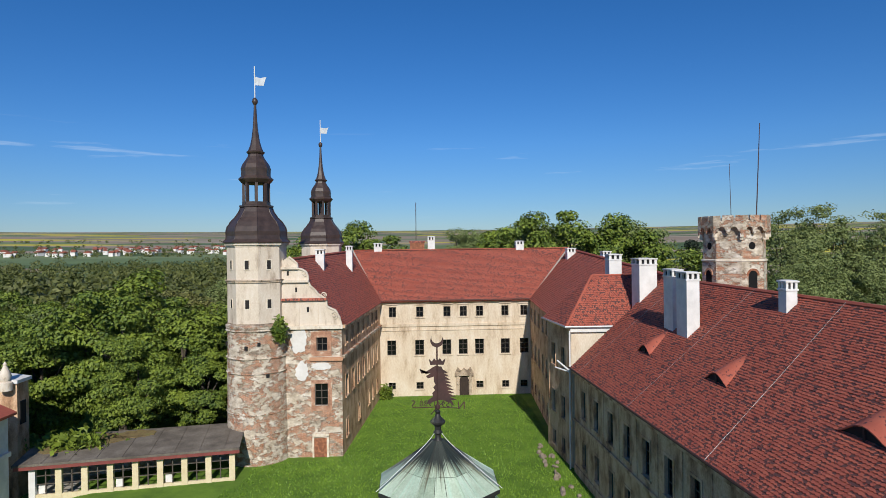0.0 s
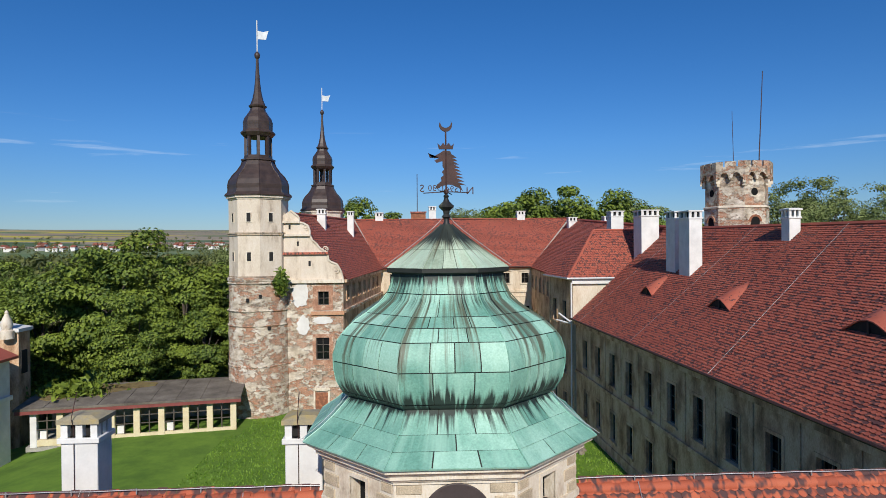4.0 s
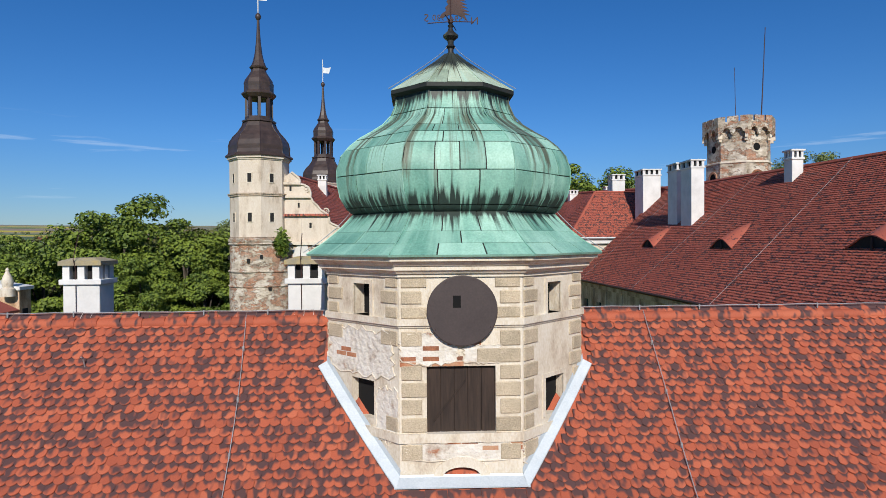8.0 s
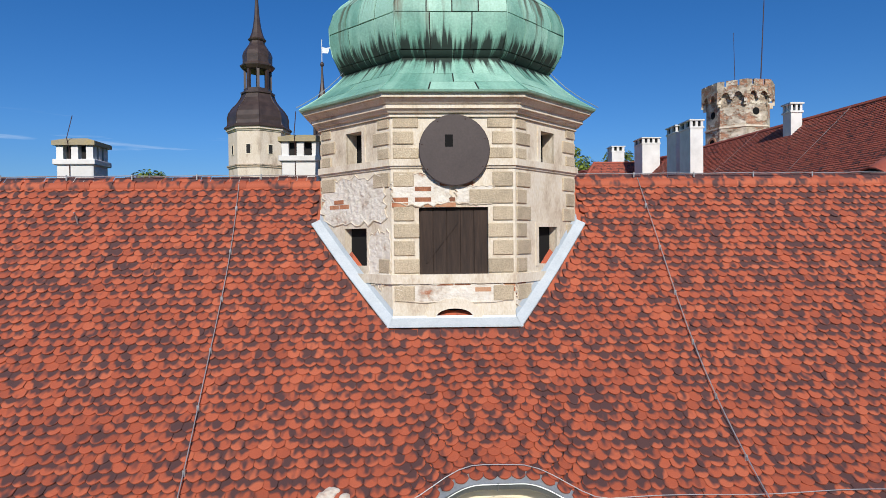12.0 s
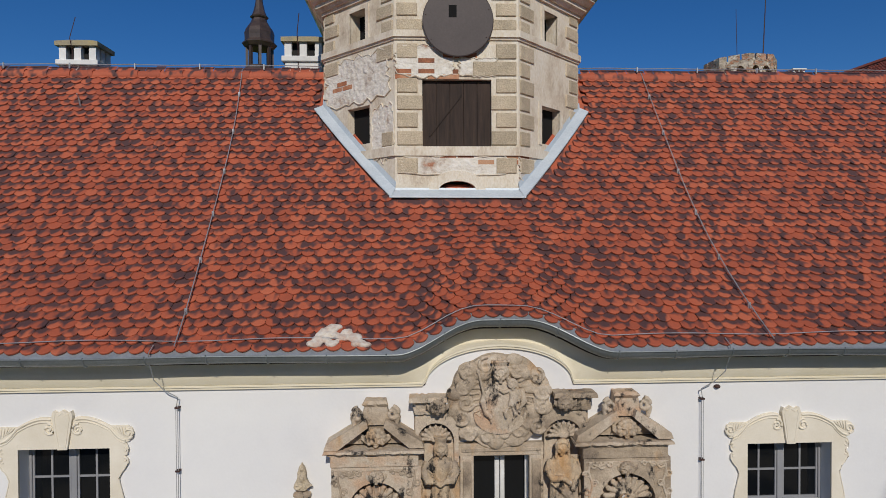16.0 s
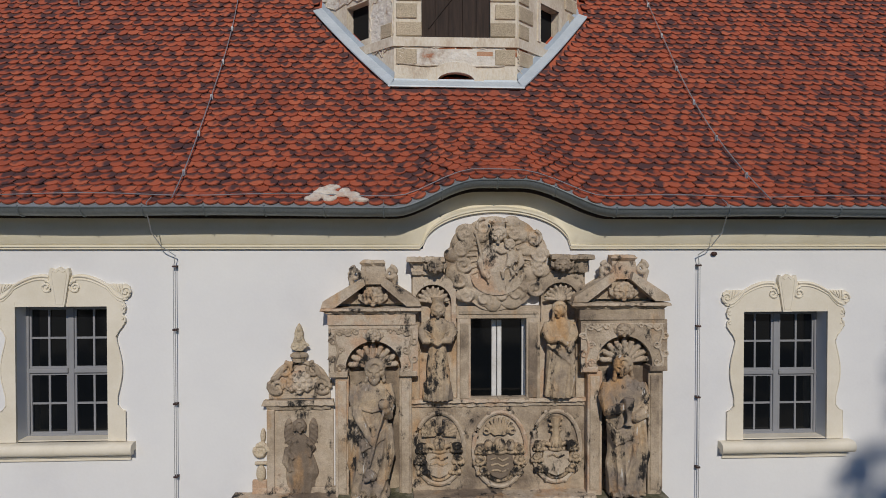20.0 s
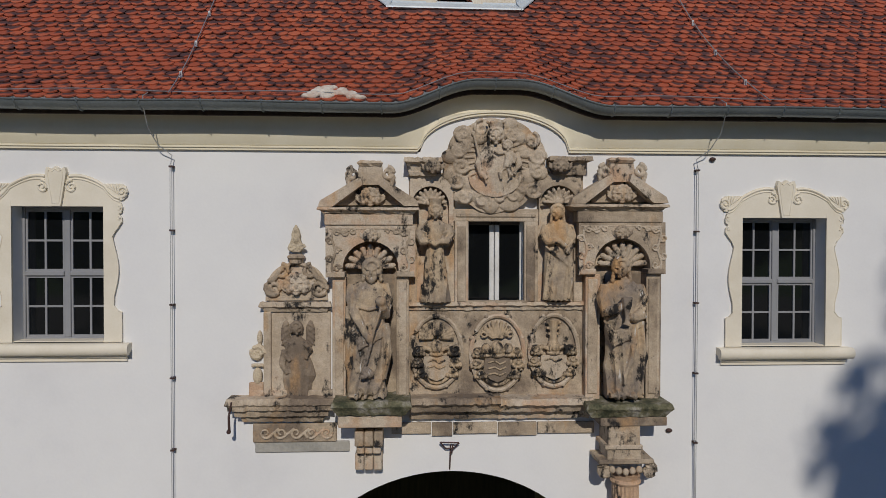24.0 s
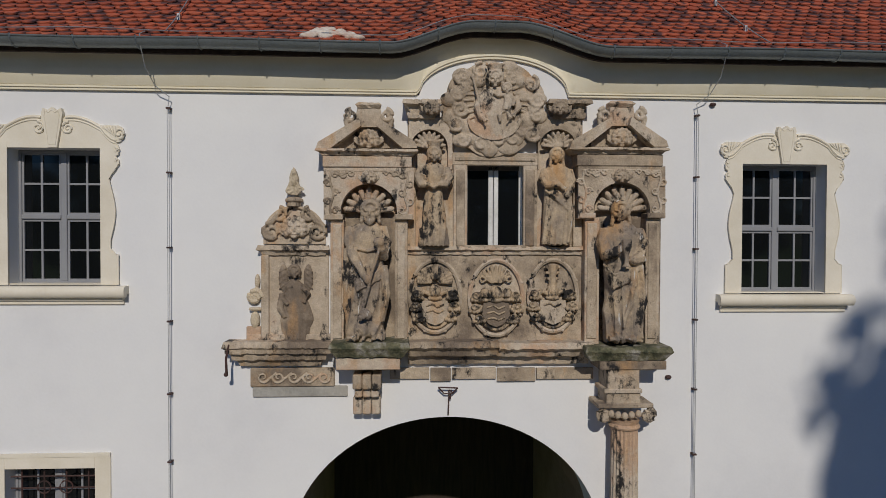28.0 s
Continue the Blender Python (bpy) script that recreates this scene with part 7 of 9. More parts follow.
def chimney(x0, x1, y0, y1, zb, zt, holes=(2, 2), mat=None, label="tall whitewashed brick chimney rising from the tiled roof", lean_cap=False, group="castle chimneys"):
    """A rendered chimney: body, band, small piers between smoke openings, cap slab."""
    mat = mat or M_CHIM
    c = thing("chimney", label, "chimney", ((x0 + x1) / 2, (y0 + y1) / 2, zb), group)
    h = 0.22 if lean_cap else 0.30
    part("body", box(B(), x0, x1, y0, y1, zb, zt - h - 0.16, None, 0.015), mat, c)
    part("band", box(B(), x0 - 0.05, x1 + 0.05, y0 - 0.05, y1 + 0.05, zt - h - 0.26, zt - h - 0.16, None, 0.01), mat, c)
    part("flue", box(B(), x0 + 0.12, x1 - 0.12, y0 + 0.12, y1 - 0.12, zt - h - 0.16, zt - 0.10), M_DARK, c)
    for axis, n in ((0, holes[0]), (1, holes[1])):
        lo, hi = (x0, x1) if axis == 0 else (y0, y1)
        pier = (hi - lo) / (2.1 * n + 1.1)
        for k in range(n + 1):
            a = lo + k * (hi - lo - pier) / n
            for sd in (0, 1):
                if axis == 0:
                    yy = (y0, y0 + 0.14) if sd == 0 else (y1 - 0.14, y1)
                    part("pier", box(B(), a, a + pier, yy[0], yy[1], zt - h - 0.16, zt - 0.12), mat, c)
                elif 0 < k < n:
                    xx = (x0, x0 + 0.14) if sd == 0 else (x1 - 0.14, x1)
                    part("pier", box(B(), xx[0], xx[1], a, a + pier, zt - h - 0.16, zt - 0.12), mat, c)
    bm = B()
    rise = 0.02 if lean_cap else 0.0
    xm, ym = (x0 + x1) / 2, (y0 + y1) / 2
    o = 0.055 if lean_cap else 0.07
    loft(bm, [[(x0 - o, y0 - o, zt - 0.12), (x1 + o, y0 - o, zt - 0.12), (x1 + o, y1 + o, zt - 0.12), (x0 - o, y1 + o, zt - 0.12)],
              [(x0 - o, y0 - o, zt - 0.04), (x1 + o, y0 - o, zt - 0.04), (x1 + o, y1 + o, zt - 0.04), (x0 - o, y1 + o, zt - 0.04)],
              [(xm - 0.2, ym - 0.2, zt + rise), (xm + 0.2, ym - 0.2, zt + rise), (xm + 0.2, ym + 0.2, zt + rise), (xm - 0.2, ym + 0.2, zt + rise)]])
    part("cap", bm, M_CAPLICHEN if lean_cap else mat, c)
    return c


M_CAPLICHEN = material("lichen_concrete", [(0.22, 0.20, 0.16), (0.36, 0.31, 0.20), (0.45, 0.34, 0.12)], 0.95, 3, 40, 0.3)
# two large stacks behind the gatehouse ridge
for x0, x1, y0, y1, zt in ((-6.80, -6.13, 4.50, 5.05, 12.47), (-2.58, -1.90, 4.15, 4.75, 12.47)):
    c = chimney(x0, x1, y0, y1, 9.2, zt, (2, 2), None, "white rendered chimney with smoke openings and lichened slab", True, "gatehouse chimneys")
    part("wire", tube(B(), [(x0 + 0.25, y0 - 0.02, 10.6), (x0 + 0.25, y0 - 0.02, zt - 0.2), (x0 + 0.25, y0 - 0.1, zt), (x0 + 0.25, y0 + 0.1, zt + 0.45)], 0.008, 4), M_IRON, c)

# ---- courtyard ranges ----
YARD = 1.8
far_wing = thing("castle_range", "long pale yellow three-storey castle range with red tiled roof", "building", (5, 66, YARD))
FX = lambda px: 0.0665 * (px - 672)
holes = []
for c in (694, 742, 790, 819, 848, 893, 927):
    holes.append((FX(c) - 0.42, FX(c) + 0.42, 11.05, 12.25))
for c in (692, 741, 789, 818, 847, 893, 927):
    holes.append((FX(c) - 0.52, FX(c) + 0.52, 6.6, 8.35))
for c in (692, 741, 847, 893, 926):
    holes.append((FX(c) - 0.42, FX(c) + 0.42, 2.6, 3.4))
m = wing_wall(far_wing, (-3.95, 64.35), (13.75, 64.35), 1.2, 13.05, holes, M_YELLOW, 0.7, M_WOODFRAME, M_YELLOW)
part("string_course", box(B(), -3.95, 13.75, 64.22, 64.35, 9.95, 10.25), M_YELLOW, far_wing)
part("string_course", box(B(), -3.95, 13.75, 64.27, 64.35, 9.45, 9.55), M_YELLOW, far_wing)
part("eaves_cornice", box(B(), -3.95, 13.75, 64.0, 64.35, 12.8, 13.05), M_YELLOW, far_wing)
for c in (694, 742, 790, 819, 848, 893, 927):
    part("hood", box(B(), -3.95 + FX(c) - 0.7, -3.95 + FX(c) + 0.7, 64.2, 64.35, 12.5, 12.62), M_YELLOW, far_wing)
xd = -3.95 + FX(819)
door = part("door", prism(B(), [(xd - 0.55, YARD), (xd + 0.55, YARD)] + [(xd + 0.55 * math.cos(a), 3.5 + 0.55 * math.sin(a)) for a in [math.pi * k / 10 for k in range(11)]], 64.28, 64.36), M_OLDWOOD, far_wing, "dark arched timber door")
for sg in (-1, 1):
    part("pillar", box(B(), xd + sg * 0.75 - 0.16, xd + sg * 0.75 + 0.16, 64.1, 64.35, YARD, 4.1), M_STONE, door)
part("lintel", box(B(), xd - 1.1, xd + 1.1, 64.0, 64.35, 4.1, 4.4), M_STONE, door)
bm = B()
prism(bm, [(xd - 1.1, 4.4), (xd - 0.75, 5.1), (xd - 0.35, 4.7), (xd, 5.0), (xd + 0.35, 4.7), (xd + 0.75, 5.1), (xd + 1.1, 4.4)], 64.1, 64.35)
part("carved_top", bm, M_STONE, door)
part("gutter", tube(B(), [(-3.9, 63.85, 13.0), (13.8, 63.85, 13.0)], 0.09, 6), M_IRON, far_wing)
slope(far_wing, (-4.1, 63.8, 12.95), (13.9, 63.8, 12.95), (19.9, 70.2, 18.85), (-7.6, 70.2, 18.85), M_TILE_FAR, 0.22, 0.2, seed=3)
slope(far_wing, (22, 76.6, 12.95), (-12, 76.6, 12.95), (-7.6, 70.2, 18.85), (19.9, 70.2, 18.85), tiles=False)
for k in range(34):
    part("ridge_tile", box(B(), -7.4 + 0.8 * k, -6.62 + 0.8 * k, 70.05, 70.35, 18.85, 18.97, None, 0.04), M_TILE_FAR, far_wing)

left_wing = thing("castle_range", "castle range with scrolled baroque gable and dark red roof", "building", (-9, 50, YARD))
L = math.hypot(2.12, 19.85)
holes = []
for k in range(7):
    a = 1.3 + 2.6 * k
    holes += [(a, a + 0.9, 11.0, 12.2), (a, a + 1.0, 6.5, 8.3)]
for k in (0, 2, 4, 5, 6):
    holes.append((1.4 + 2.6 * k, 2.2 + 2.6 * k, 3.0, 4.4))
wing_wall(left_wing, (-6.07, 44.5), (-3.95, 64.35), 1.0, 12.8, holes, M_GREY, 0.7, M_WOODFRAME, M_GREY)
for z, o in ((10.0, 0.25), (12.55, 0.3)):
    bm = box(B(), 0.0, L, -o, 0, z, z + 0.25)
    bmesh.ops.transform(bm, matrix=Matrix.Translation((-6.07, 44.5, 0)) @ Matrix.Rotation(math.atan2(19.85, 2.12), 4, "Z"), verts=bm.verts)
    part("string_course", bm, M_RUIN if z < 11 else M_GREY, left_wing)
slope(left_wing, (-5.75, 44.75, 12.75), (-3.7, 64.0, 12.95), (-7.6, 70.0, 18.75), (-10.4, 44.75, 18.35), M_TILE_FAR, 0.22, 0.2, seed=5)
slope(left_wing, (-14.6, 76, 12.7), (-14.9, 44.75, 12.7), (-10.4, 44.75, 18.35), (-7.6, 70.0, 18.75), tiles=False)
part("wall", box(B(), -14.6, -14.0, 45.5, 76, 1, 12.8), M_GREY, left_wing)
line_part("valley", [(-4.0, 64.0, 13.05), (-7.6, 70.1, 18.95)], 0.10, M_CONCRETE, left_wing)
line_part("ridge", [(-10.4, 44.75, 18.4), (-7.6, 70.1, 18.85)], 0.13, M_TILE_FAR, left_wing)
# brick and peeling plaster front, below the gable
GX = lambda u: -6.07 + (u - 606) * 0.04785
GZ = lambda v: 12.78 - (v - 575) * 0.04785
holes = [(GX(562) - GX(505), GX(581) - GX(505), GZ(619), GZ(595)), (GX(558) - GX(505), GX(581) - GX(505), GZ(715), GZ(676))]
wing_wall(left_wing, (GX(505), 44.4), (-6.07, 44.4), 0.6, 12.75, holes, M_RUIN, 0.8)
part("blocked_door", box(B(), GX(555), GX(579), 44.33, 44.42, GZ(812), GZ(772)), M_BRICK, left_wing, "doorway walled up with brick")
for a, b, c, d in ((553, 556, 768, 812), (578, 582, 768, 812), (553, 582, 764, 769)):
    part("door_surround", box(B(), GX(a), GX(b), 44.25, 44.40, GZ(d), GZ(c)), M_PLASTER, left_wing)
M_REDBRICK = material("red_brickwork", [(0.22, 0.13, 0.09), (0.36, 0.185, 0.115), (0.46, 0.27, 0.18), (0.56, 0.45, 0.34)], 0.95, 2.2, 12, 0.6, stops=[0.30, 0.45, 0.58, 0.66], fine_mix=0.6, detail=10.0)
for a, b, c, d in ((553, 588, 585, 628), (552, 588, 670, 724)):
    cut = holes[0] if c < 600 else holes[1]
    bm = B()
    x0, x1, h0, h1 = GX(a), GX(b), cut[0] + GX(505), cut[1] + GX(505)
    box(bm, x0, h0, 44.35, 44.40, GZ(d), GZ(c))
    box(bm, h1, x1, 44.35, 44.40, GZ(d), GZ(c))
    box(bm, h0, h1, 44.35, 44.40, cut[3], GZ(c))
    box(bm, h0, h1, 44.35, 44.40, GZ(d), cut[2])
    part("bare_brick", bm, M_REDBRICK, left_wing)
M_FRESHWHITE = material("bare_white_plaster", [(0.62, 0.60, 0.56), (0.76, 0.75, 0.72)], 0.95, 2, 20, 0.2)
rr = random.Random(4)
for uc, vc, ru, rv in ((532, 600, 15, 24), (536, 655, 12, 18), (570, 646, 20, 7)):
    bm = B()
    prism(bm, [(GX(uc + ru * math.cos(a) * rr.uniform(0.75, 1.1)), GZ(vc + rv * math.sin(a) * rr.uniform(0.8, 1.1))) for a in [2 * math.pi * k / 22 for k in range(22)]], 44.345, 44.40)
    part("plaster_patch", bm, M_FRESHWHITE, left_wing)
part("string_course", box(B(), GX(505), -5.95, 44.15, 44.40, GZ(580), GZ(574)), M_PLASTER, left_wing)
part("string_course", box(B(), GX(550), -5.98, 44.22, 44.40, GZ(636), GZ(630)), M_BRICK, left_wing)
# scrolled gable
half = [(606, 574), (603, 561), (596, 548), (585, 543), (581, 540), (580, 528), (574, 524), (566, 519), (560, 511), (553, 505), (549, 497), (549, 489), (546, 480), (538, 475), (531, 474), (530, 465), (526, 461), (516, 453)]
out = [(GX(u), GZ(v)) for u, v in half] + [(GX(505), GZ(460)), (GX(499), GZ(462)), (GX(499), GZ(574))]
gable = part("gable", prism(B(), out, 44.4, 44.95), M_TOWERPLASTER, left_wing, "scrolled beige baroque gable wall")
for u0, u1, v in ((499, 550, 497), (499, 582, 529), (499, 532, 474)):
    part("gable_cornice", box(B(), GX(u0), GX(u1), 44.15, 44.4, GZ(v + 1), GZ(v - 3)), M_TILE_FAR if v == 529 else M_TOWERPLASTER, gable)
for u, v, r in ((594, 556, 7), (575, 521, 6), (542, 482, 5.5)):
    pts, rad = [], []
    for k in range(23):
        q = k / 22
        a = -math.pi / 2 + 2 * math.pi * 1.5 * q
        rr_ = r * 0.0478 * (1 - 0.8 * q)
        pts.append((GX(u) + rr_ * math.cos(a), 44.36, GZ(v) + rr_ * math.sin(a)))
        rad.append(0.07 * (1 - 0.5 * q))
    part("gable_scroll", tube(B(), pts, rad, 6), M_TOWERPLASTER, gable, "", True)
for a, b in zip(out[:17], out[1:18]):
    part("gable_coping", tube(B(), [(a[0], 44.35, a[1]), (b[0], 44.35, b[1])], 0.09, 5), M_TOWERPLASTER, gable)
for u, v, w, h in ((548, 546, 4, 9), (528, 511, 3.2, 8), (514, 482, 3.5, 8)):
    part("slit_window", box(B(), GX(u - w / 2), GX(u + w / 2), 44.385, 44.5, GZ(v + h / 2), GZ(v - h / 2)), M_DARK, gable)
for u in (532, 565):
    part("pilaster", box(B(), GX(u - 1), GX(u + 1), 44.32, 44.4, GZ(573), GZ(533)), M_TOWERPLASTER, gable)


def castle_tower(cx, cy, turn, ruin, zb, label):
    """A tower with a round lower shaft, eight-sided upper storeys and a lanterned copper spire."""
    t = thing("castle_tower", label, "tower", (cx, cy, zb), "twin castle towers")
    if ruin:
        prof = [(2.62, zb - 0.8), (2.58, 3.0), (2.52, 8.0), (2.46, 12.6), (2.50, 12.75), (2.58, 12.85), (2.58, 13.05), (2.35, 13.12)]
        bm = B()
        prof2 = []
        for (r0, a), (r1, b) in zip(prof, prof[1:]):
            steps = max(1, int((b - a) / 0.5))
            prof2 += [(r0 + (r1 - r0) * q / steps, a + (b - a) * q / steps) for q in range(steps)]
        prof2.append(prof[-1])
        rows = []
        for r, z in prof2:
            row = []
            for k in range(56):
                an = 2 * math.pi * k / 56
                d = noise.noise(Vector((math.cos(an) * 3, math.sin(an) * 3, z * 1.1))) * 0.05
                row.append((cx + (r + d) * math.cos(an), cy + (r + d) * math.sin(an), z))
            rows.append(row)
        loft(bm, rows)
        part("shaft", bm, M_RUIN, t, "round shaft of crumbling plaster over brick", True)
        for z, wob in ((10.4, 0.05), (9.2, 0.05), (5.9, 0.06), (4.2, 0.06), (2.3, 0.06), (12.65, 0.03)):
            pts = [(cx + 2.53 * math.cos(a), cy + 2.53 * math.sin(a), z + wob * noise.noise(Vector((3 * math.cos(a), 3 * math.sin(a), z)))) for a in [math.pi + math.pi * k / 40 for k in range(41)]]
            part("worn_band", tube(B(), pts, [0.07 + 0.04 * noise.noise(Vector((k * 0.7, z, 1))) for k in range(41)], 5), M_RUIN, t)
        for a, z in ((200, 11.5), (262, 11.3), (300, 9.0), (196, 3.4), (285, 11.6)):
            a = radians(a)
            part("putlog_hole", box(B(), -0.12, 0.12, -0.1, 0.15, -0.15, 0.15, Matrix.Translation((cx + 2.5 * math.cos(a), cy + 2.5 * math.sin(a), z)) @ Matrix.Rotation(a + math.pi / 2, 4, "Z")), M_DARK, t)
    low = 13.1 if ruin else zb
    R = 2.42
    part("upper_shaft", lathe(B(), cx, cy, [(R, low), (R, 19.75)], 8, turn), M_TOWERPLASTER, t, "beige plastered eight-sided upper storeys")
    for z0, z1, o in ((16.55, 16.68, 0.10), (16.68, 16.78, 0.17), (19.5, 19.62, 0.08), (19.62, 19.8, 0.2), (low, low + 0.12, 0.06)):
        part("string_course", lathe(B(), cx, cy, [(R - 0.1, z0), (R + o, z0), (R + o, z1), (R - 0.1, z1)], 8, turn), M_TOWERPLASTER if z0 > 17 else M_STONE, t)
    for i in range(8):
        a = turn + radians(22.5 + 45 * i)
        m = Matrix.Translation((cx, cy, 0)) @ Matrix.Rotation(a + math.pi / 2, 4, "Z") @ Matrix.Translation((0, -R * math.cos(radians(22.5)), 0))
        for z in (14.45, 17.65):
            win = part("slit_window", box(B(), -0.17, 0.17, -0.012, 0.2, z, z + 0.72, m), M_DARK, t)
            for x0, x1, c, d in ((-0.25, -0.17, z - 0.06, z + 0.8), (0.17, 0.25, z - 0.06, z + 0.8), (-0.17, 0.17, z + 0.72, z + 0.8), (-0.17, 0.17, z - 0.06, z)):
                part("surround", box(B(), x0, x1, -0.04, 0.02, c, d, m), M_PLASTER, win)
    dome = part("dome", lathe(B(), cx, cy, [(2.72, 19.8), (2.74, 19.88), (2.48, 20.1), (2.44, 20.4), (2.46, 20.75), (2.36, 21.15), (2.10, 21.55), (1.72, 21.95), (1.42, 22.4), (1.30, 22.75)], 8, turn), M_SHINGLE, t, "dark brown copper dome")
    for i in range(8):
        a = turn + radians(45 * i)
        pts = [(cx + r * math.cos(a), cy + r * math.sin(a), z) for r, z in [(2.74, 19.9), (2.50, 20.1), (2.46, 20.4), (2.48, 20.75), (2.38, 21.15), (2.12, 21.55), (1.74, 21.95), (1.44, 22.4), (1.32, 22.75)]]
        part("seam", tube(B(), pts, 0.035, 4), M_SHINGLE, dome)
    lan = part("lantern", lathe(B(), cx, cy, [(1.30, 22.75), (1.40, 22.82), (1.40, 22.95), (1.15, 23.0), (1.15, 23.25), (1.1, 23.25)], 8, turn), M_SHINGLE, t, "open timber lantern")
    for i in range(8):
        a = turn + radians(45 * i)
        part("post", box(B(), -0.11, 0.11, -0.11, 0.11, 23.2, 24.85, Matrix.Translation((cx + 1.02 * math.cos(a), cy + 1.02 * math.sin(a), 0)) @ Matrix.Rotation(a, 4, "Z")), M_SHINGLE, lan)
    part("post", lathe(B(), cx, cy, [(0.09, 23.2), (0.09, 24.9)], 8), M_SHINGLE, lan)
    part("lantern_roof", lathe(B(), cx, cy, [(1.05, 24.75), (1.2, 24.85), (1.42, 25.12), (1.43, 25.2), (1.2, 25.4), (1.2, 25.75), (1.22, 26.05), (1.1, 26.4), (0.85, 26.75), (0.66, 27.05), (0.60, 27.25), (0.72, 27.36), (0.76, 27.46), (0.62, 27.55), (0.45, 28.0), (0.32, 28.6), (0.21, 29.5), (0.14, 30.6), (0.10, 31.5)], 8, turn), M_SHINGLE, t, "dark copper bulb and needle spire")
    part("ball", lathe(B(), cx, cy, [(0.08, 31.4), (0.20, 31.55), (0.25, 31.72), (0.20, 31.9), (0.06, 32.05)], 12), M_SHINGLE, t, "", True)
    part("pole", tube(B(), [(cx, cy, 31.9), (cx, cy, 34.7)], 0.045, 6), M_CHIM, t)
    part("banner_vane", prism(B(), [(cx + 0.05, 33.1), (cx + 0.75, 33.05), (cx + 0.85, 33.45), (cx + 0.98, 33.8), (cx + 0.5, 33.7), (cx + 0.05, 33.8)], cy - 0.02, cy + 0.02), M_ZINC, t, "pale pierced metal banner")
    return t


castle_tower(-13.15, 45.05, radians(22.5 - 97), True, 1.0, "tall castle tower with crumbling shaft and dark copper spire")
castle_tower(-11.0, 67.2, radians(22.5 - 92), False, 8.0, "slender beige castle tower with dark copper lantern spire")

# ---- right-hand range, near part ----
right_wing = thing("castle_range", "long grey stained castle range with large red tiled roof", "building", (16, 25, YARD))
EN, EF, RN, RF = (13.02, 5.5, 9.85), (12.0, 39.4, 9.85), (20.95, 5.5, 16.30), (19.5, 39.6, 16.70)
Lw = math.hypot(EF[0] - EN[0], EF[1] - EN[1])
holes = []
for k in range(12):
    a = 1.85 + 2.8 * k
    holes += [(a, a + 0.95, 6.45, 8.5), (a + 0.1, a + 0.95, 2.9, 4.7)]
mw = wing_wall(right_wing, (EF[0] + 0.35, EF[1]), (EN[0] + 0.35, EN[1]), 0.8, 9.8, holes, M_GREY, 0.7, M_WOODFRAME, M_GREY)
for z0, z1, o in ((5.75, 5.95, 0.12), (9.45, 9.75, 0.2), (1.0, 2.4, 0.08)):
    bm = box(B(), 0, Lw, -o, 0, z0, z1)
    bmesh.ops.transform(bm, matrix=mw, verts=bm.verts)
    part("string_course", bm, M_GREY, right_wing)
for k in range(12):
    bm = box(B(), 3.55 + 2.8 * k, 3.85 + 2.8 * k, -0.05, 0, 6.0, 9.4)
    bmesh.ops.transform(bm, matrix=mw, verts=bm.verts)
    part("pilaster", bm, M_GREY, right_wing)
slope(right_wing, EN, EF, RF, RN, M_TILE_FAR, 0.185, 0.155, seed=7)
slope(right_wing, (27.4, 39.6, 9.85), (28.4, 5.5, 9.85), RN, RF, tiles=False)
part("wall", box(B(), 27.0, 27.6, 5.5, 39.6, 0, 9.9), M_GREY, right_wing)
part("end_wall", prism(B(), [(13.4, 0.5), (28.2, 0.5), (28.2, 9.8), (20.95, 16.5), (13.4, 9.8)], 5.6, 6.2), M_GREY, right_wing)
line_part("ridge", [RN, RF], 0.13, M_TILE_FAR, right_wing)
line_part("eaves_gutter", [(EN[0] - 0.08, EN[1], 9.86), (EF[0] - 0.08, EF[1], 9.86)], 0.07, M_IRON, right_wing)


def roof_pt(y, q, up=0.10):
    """A point on the near right slope: y along, q up the slope."""
    k = (y - EN[1]) / (EF[1] - EN[1])
    e = Vector(EN).lerp(Vector(EF), k)
    r = Vector(RN).lerp(Vector(RF), k)
    p = e.lerp(r, q)
    return Vector((p.x - up * 0.68, p.y, p.z + up * 0.73))


for ya, yb in ((27.6, 27.4), (18.7, 20.3), (9.0, 9.6), (37.2, 36.0)):
    line_part("lightning_wire", [roof_pt(ya, 0.0), roof_pt(ya + (yb - ya) * 0.5, 0.5), roof_pt(yb, 1.0)], 0.007, M_WIRE, right_wing, 4)
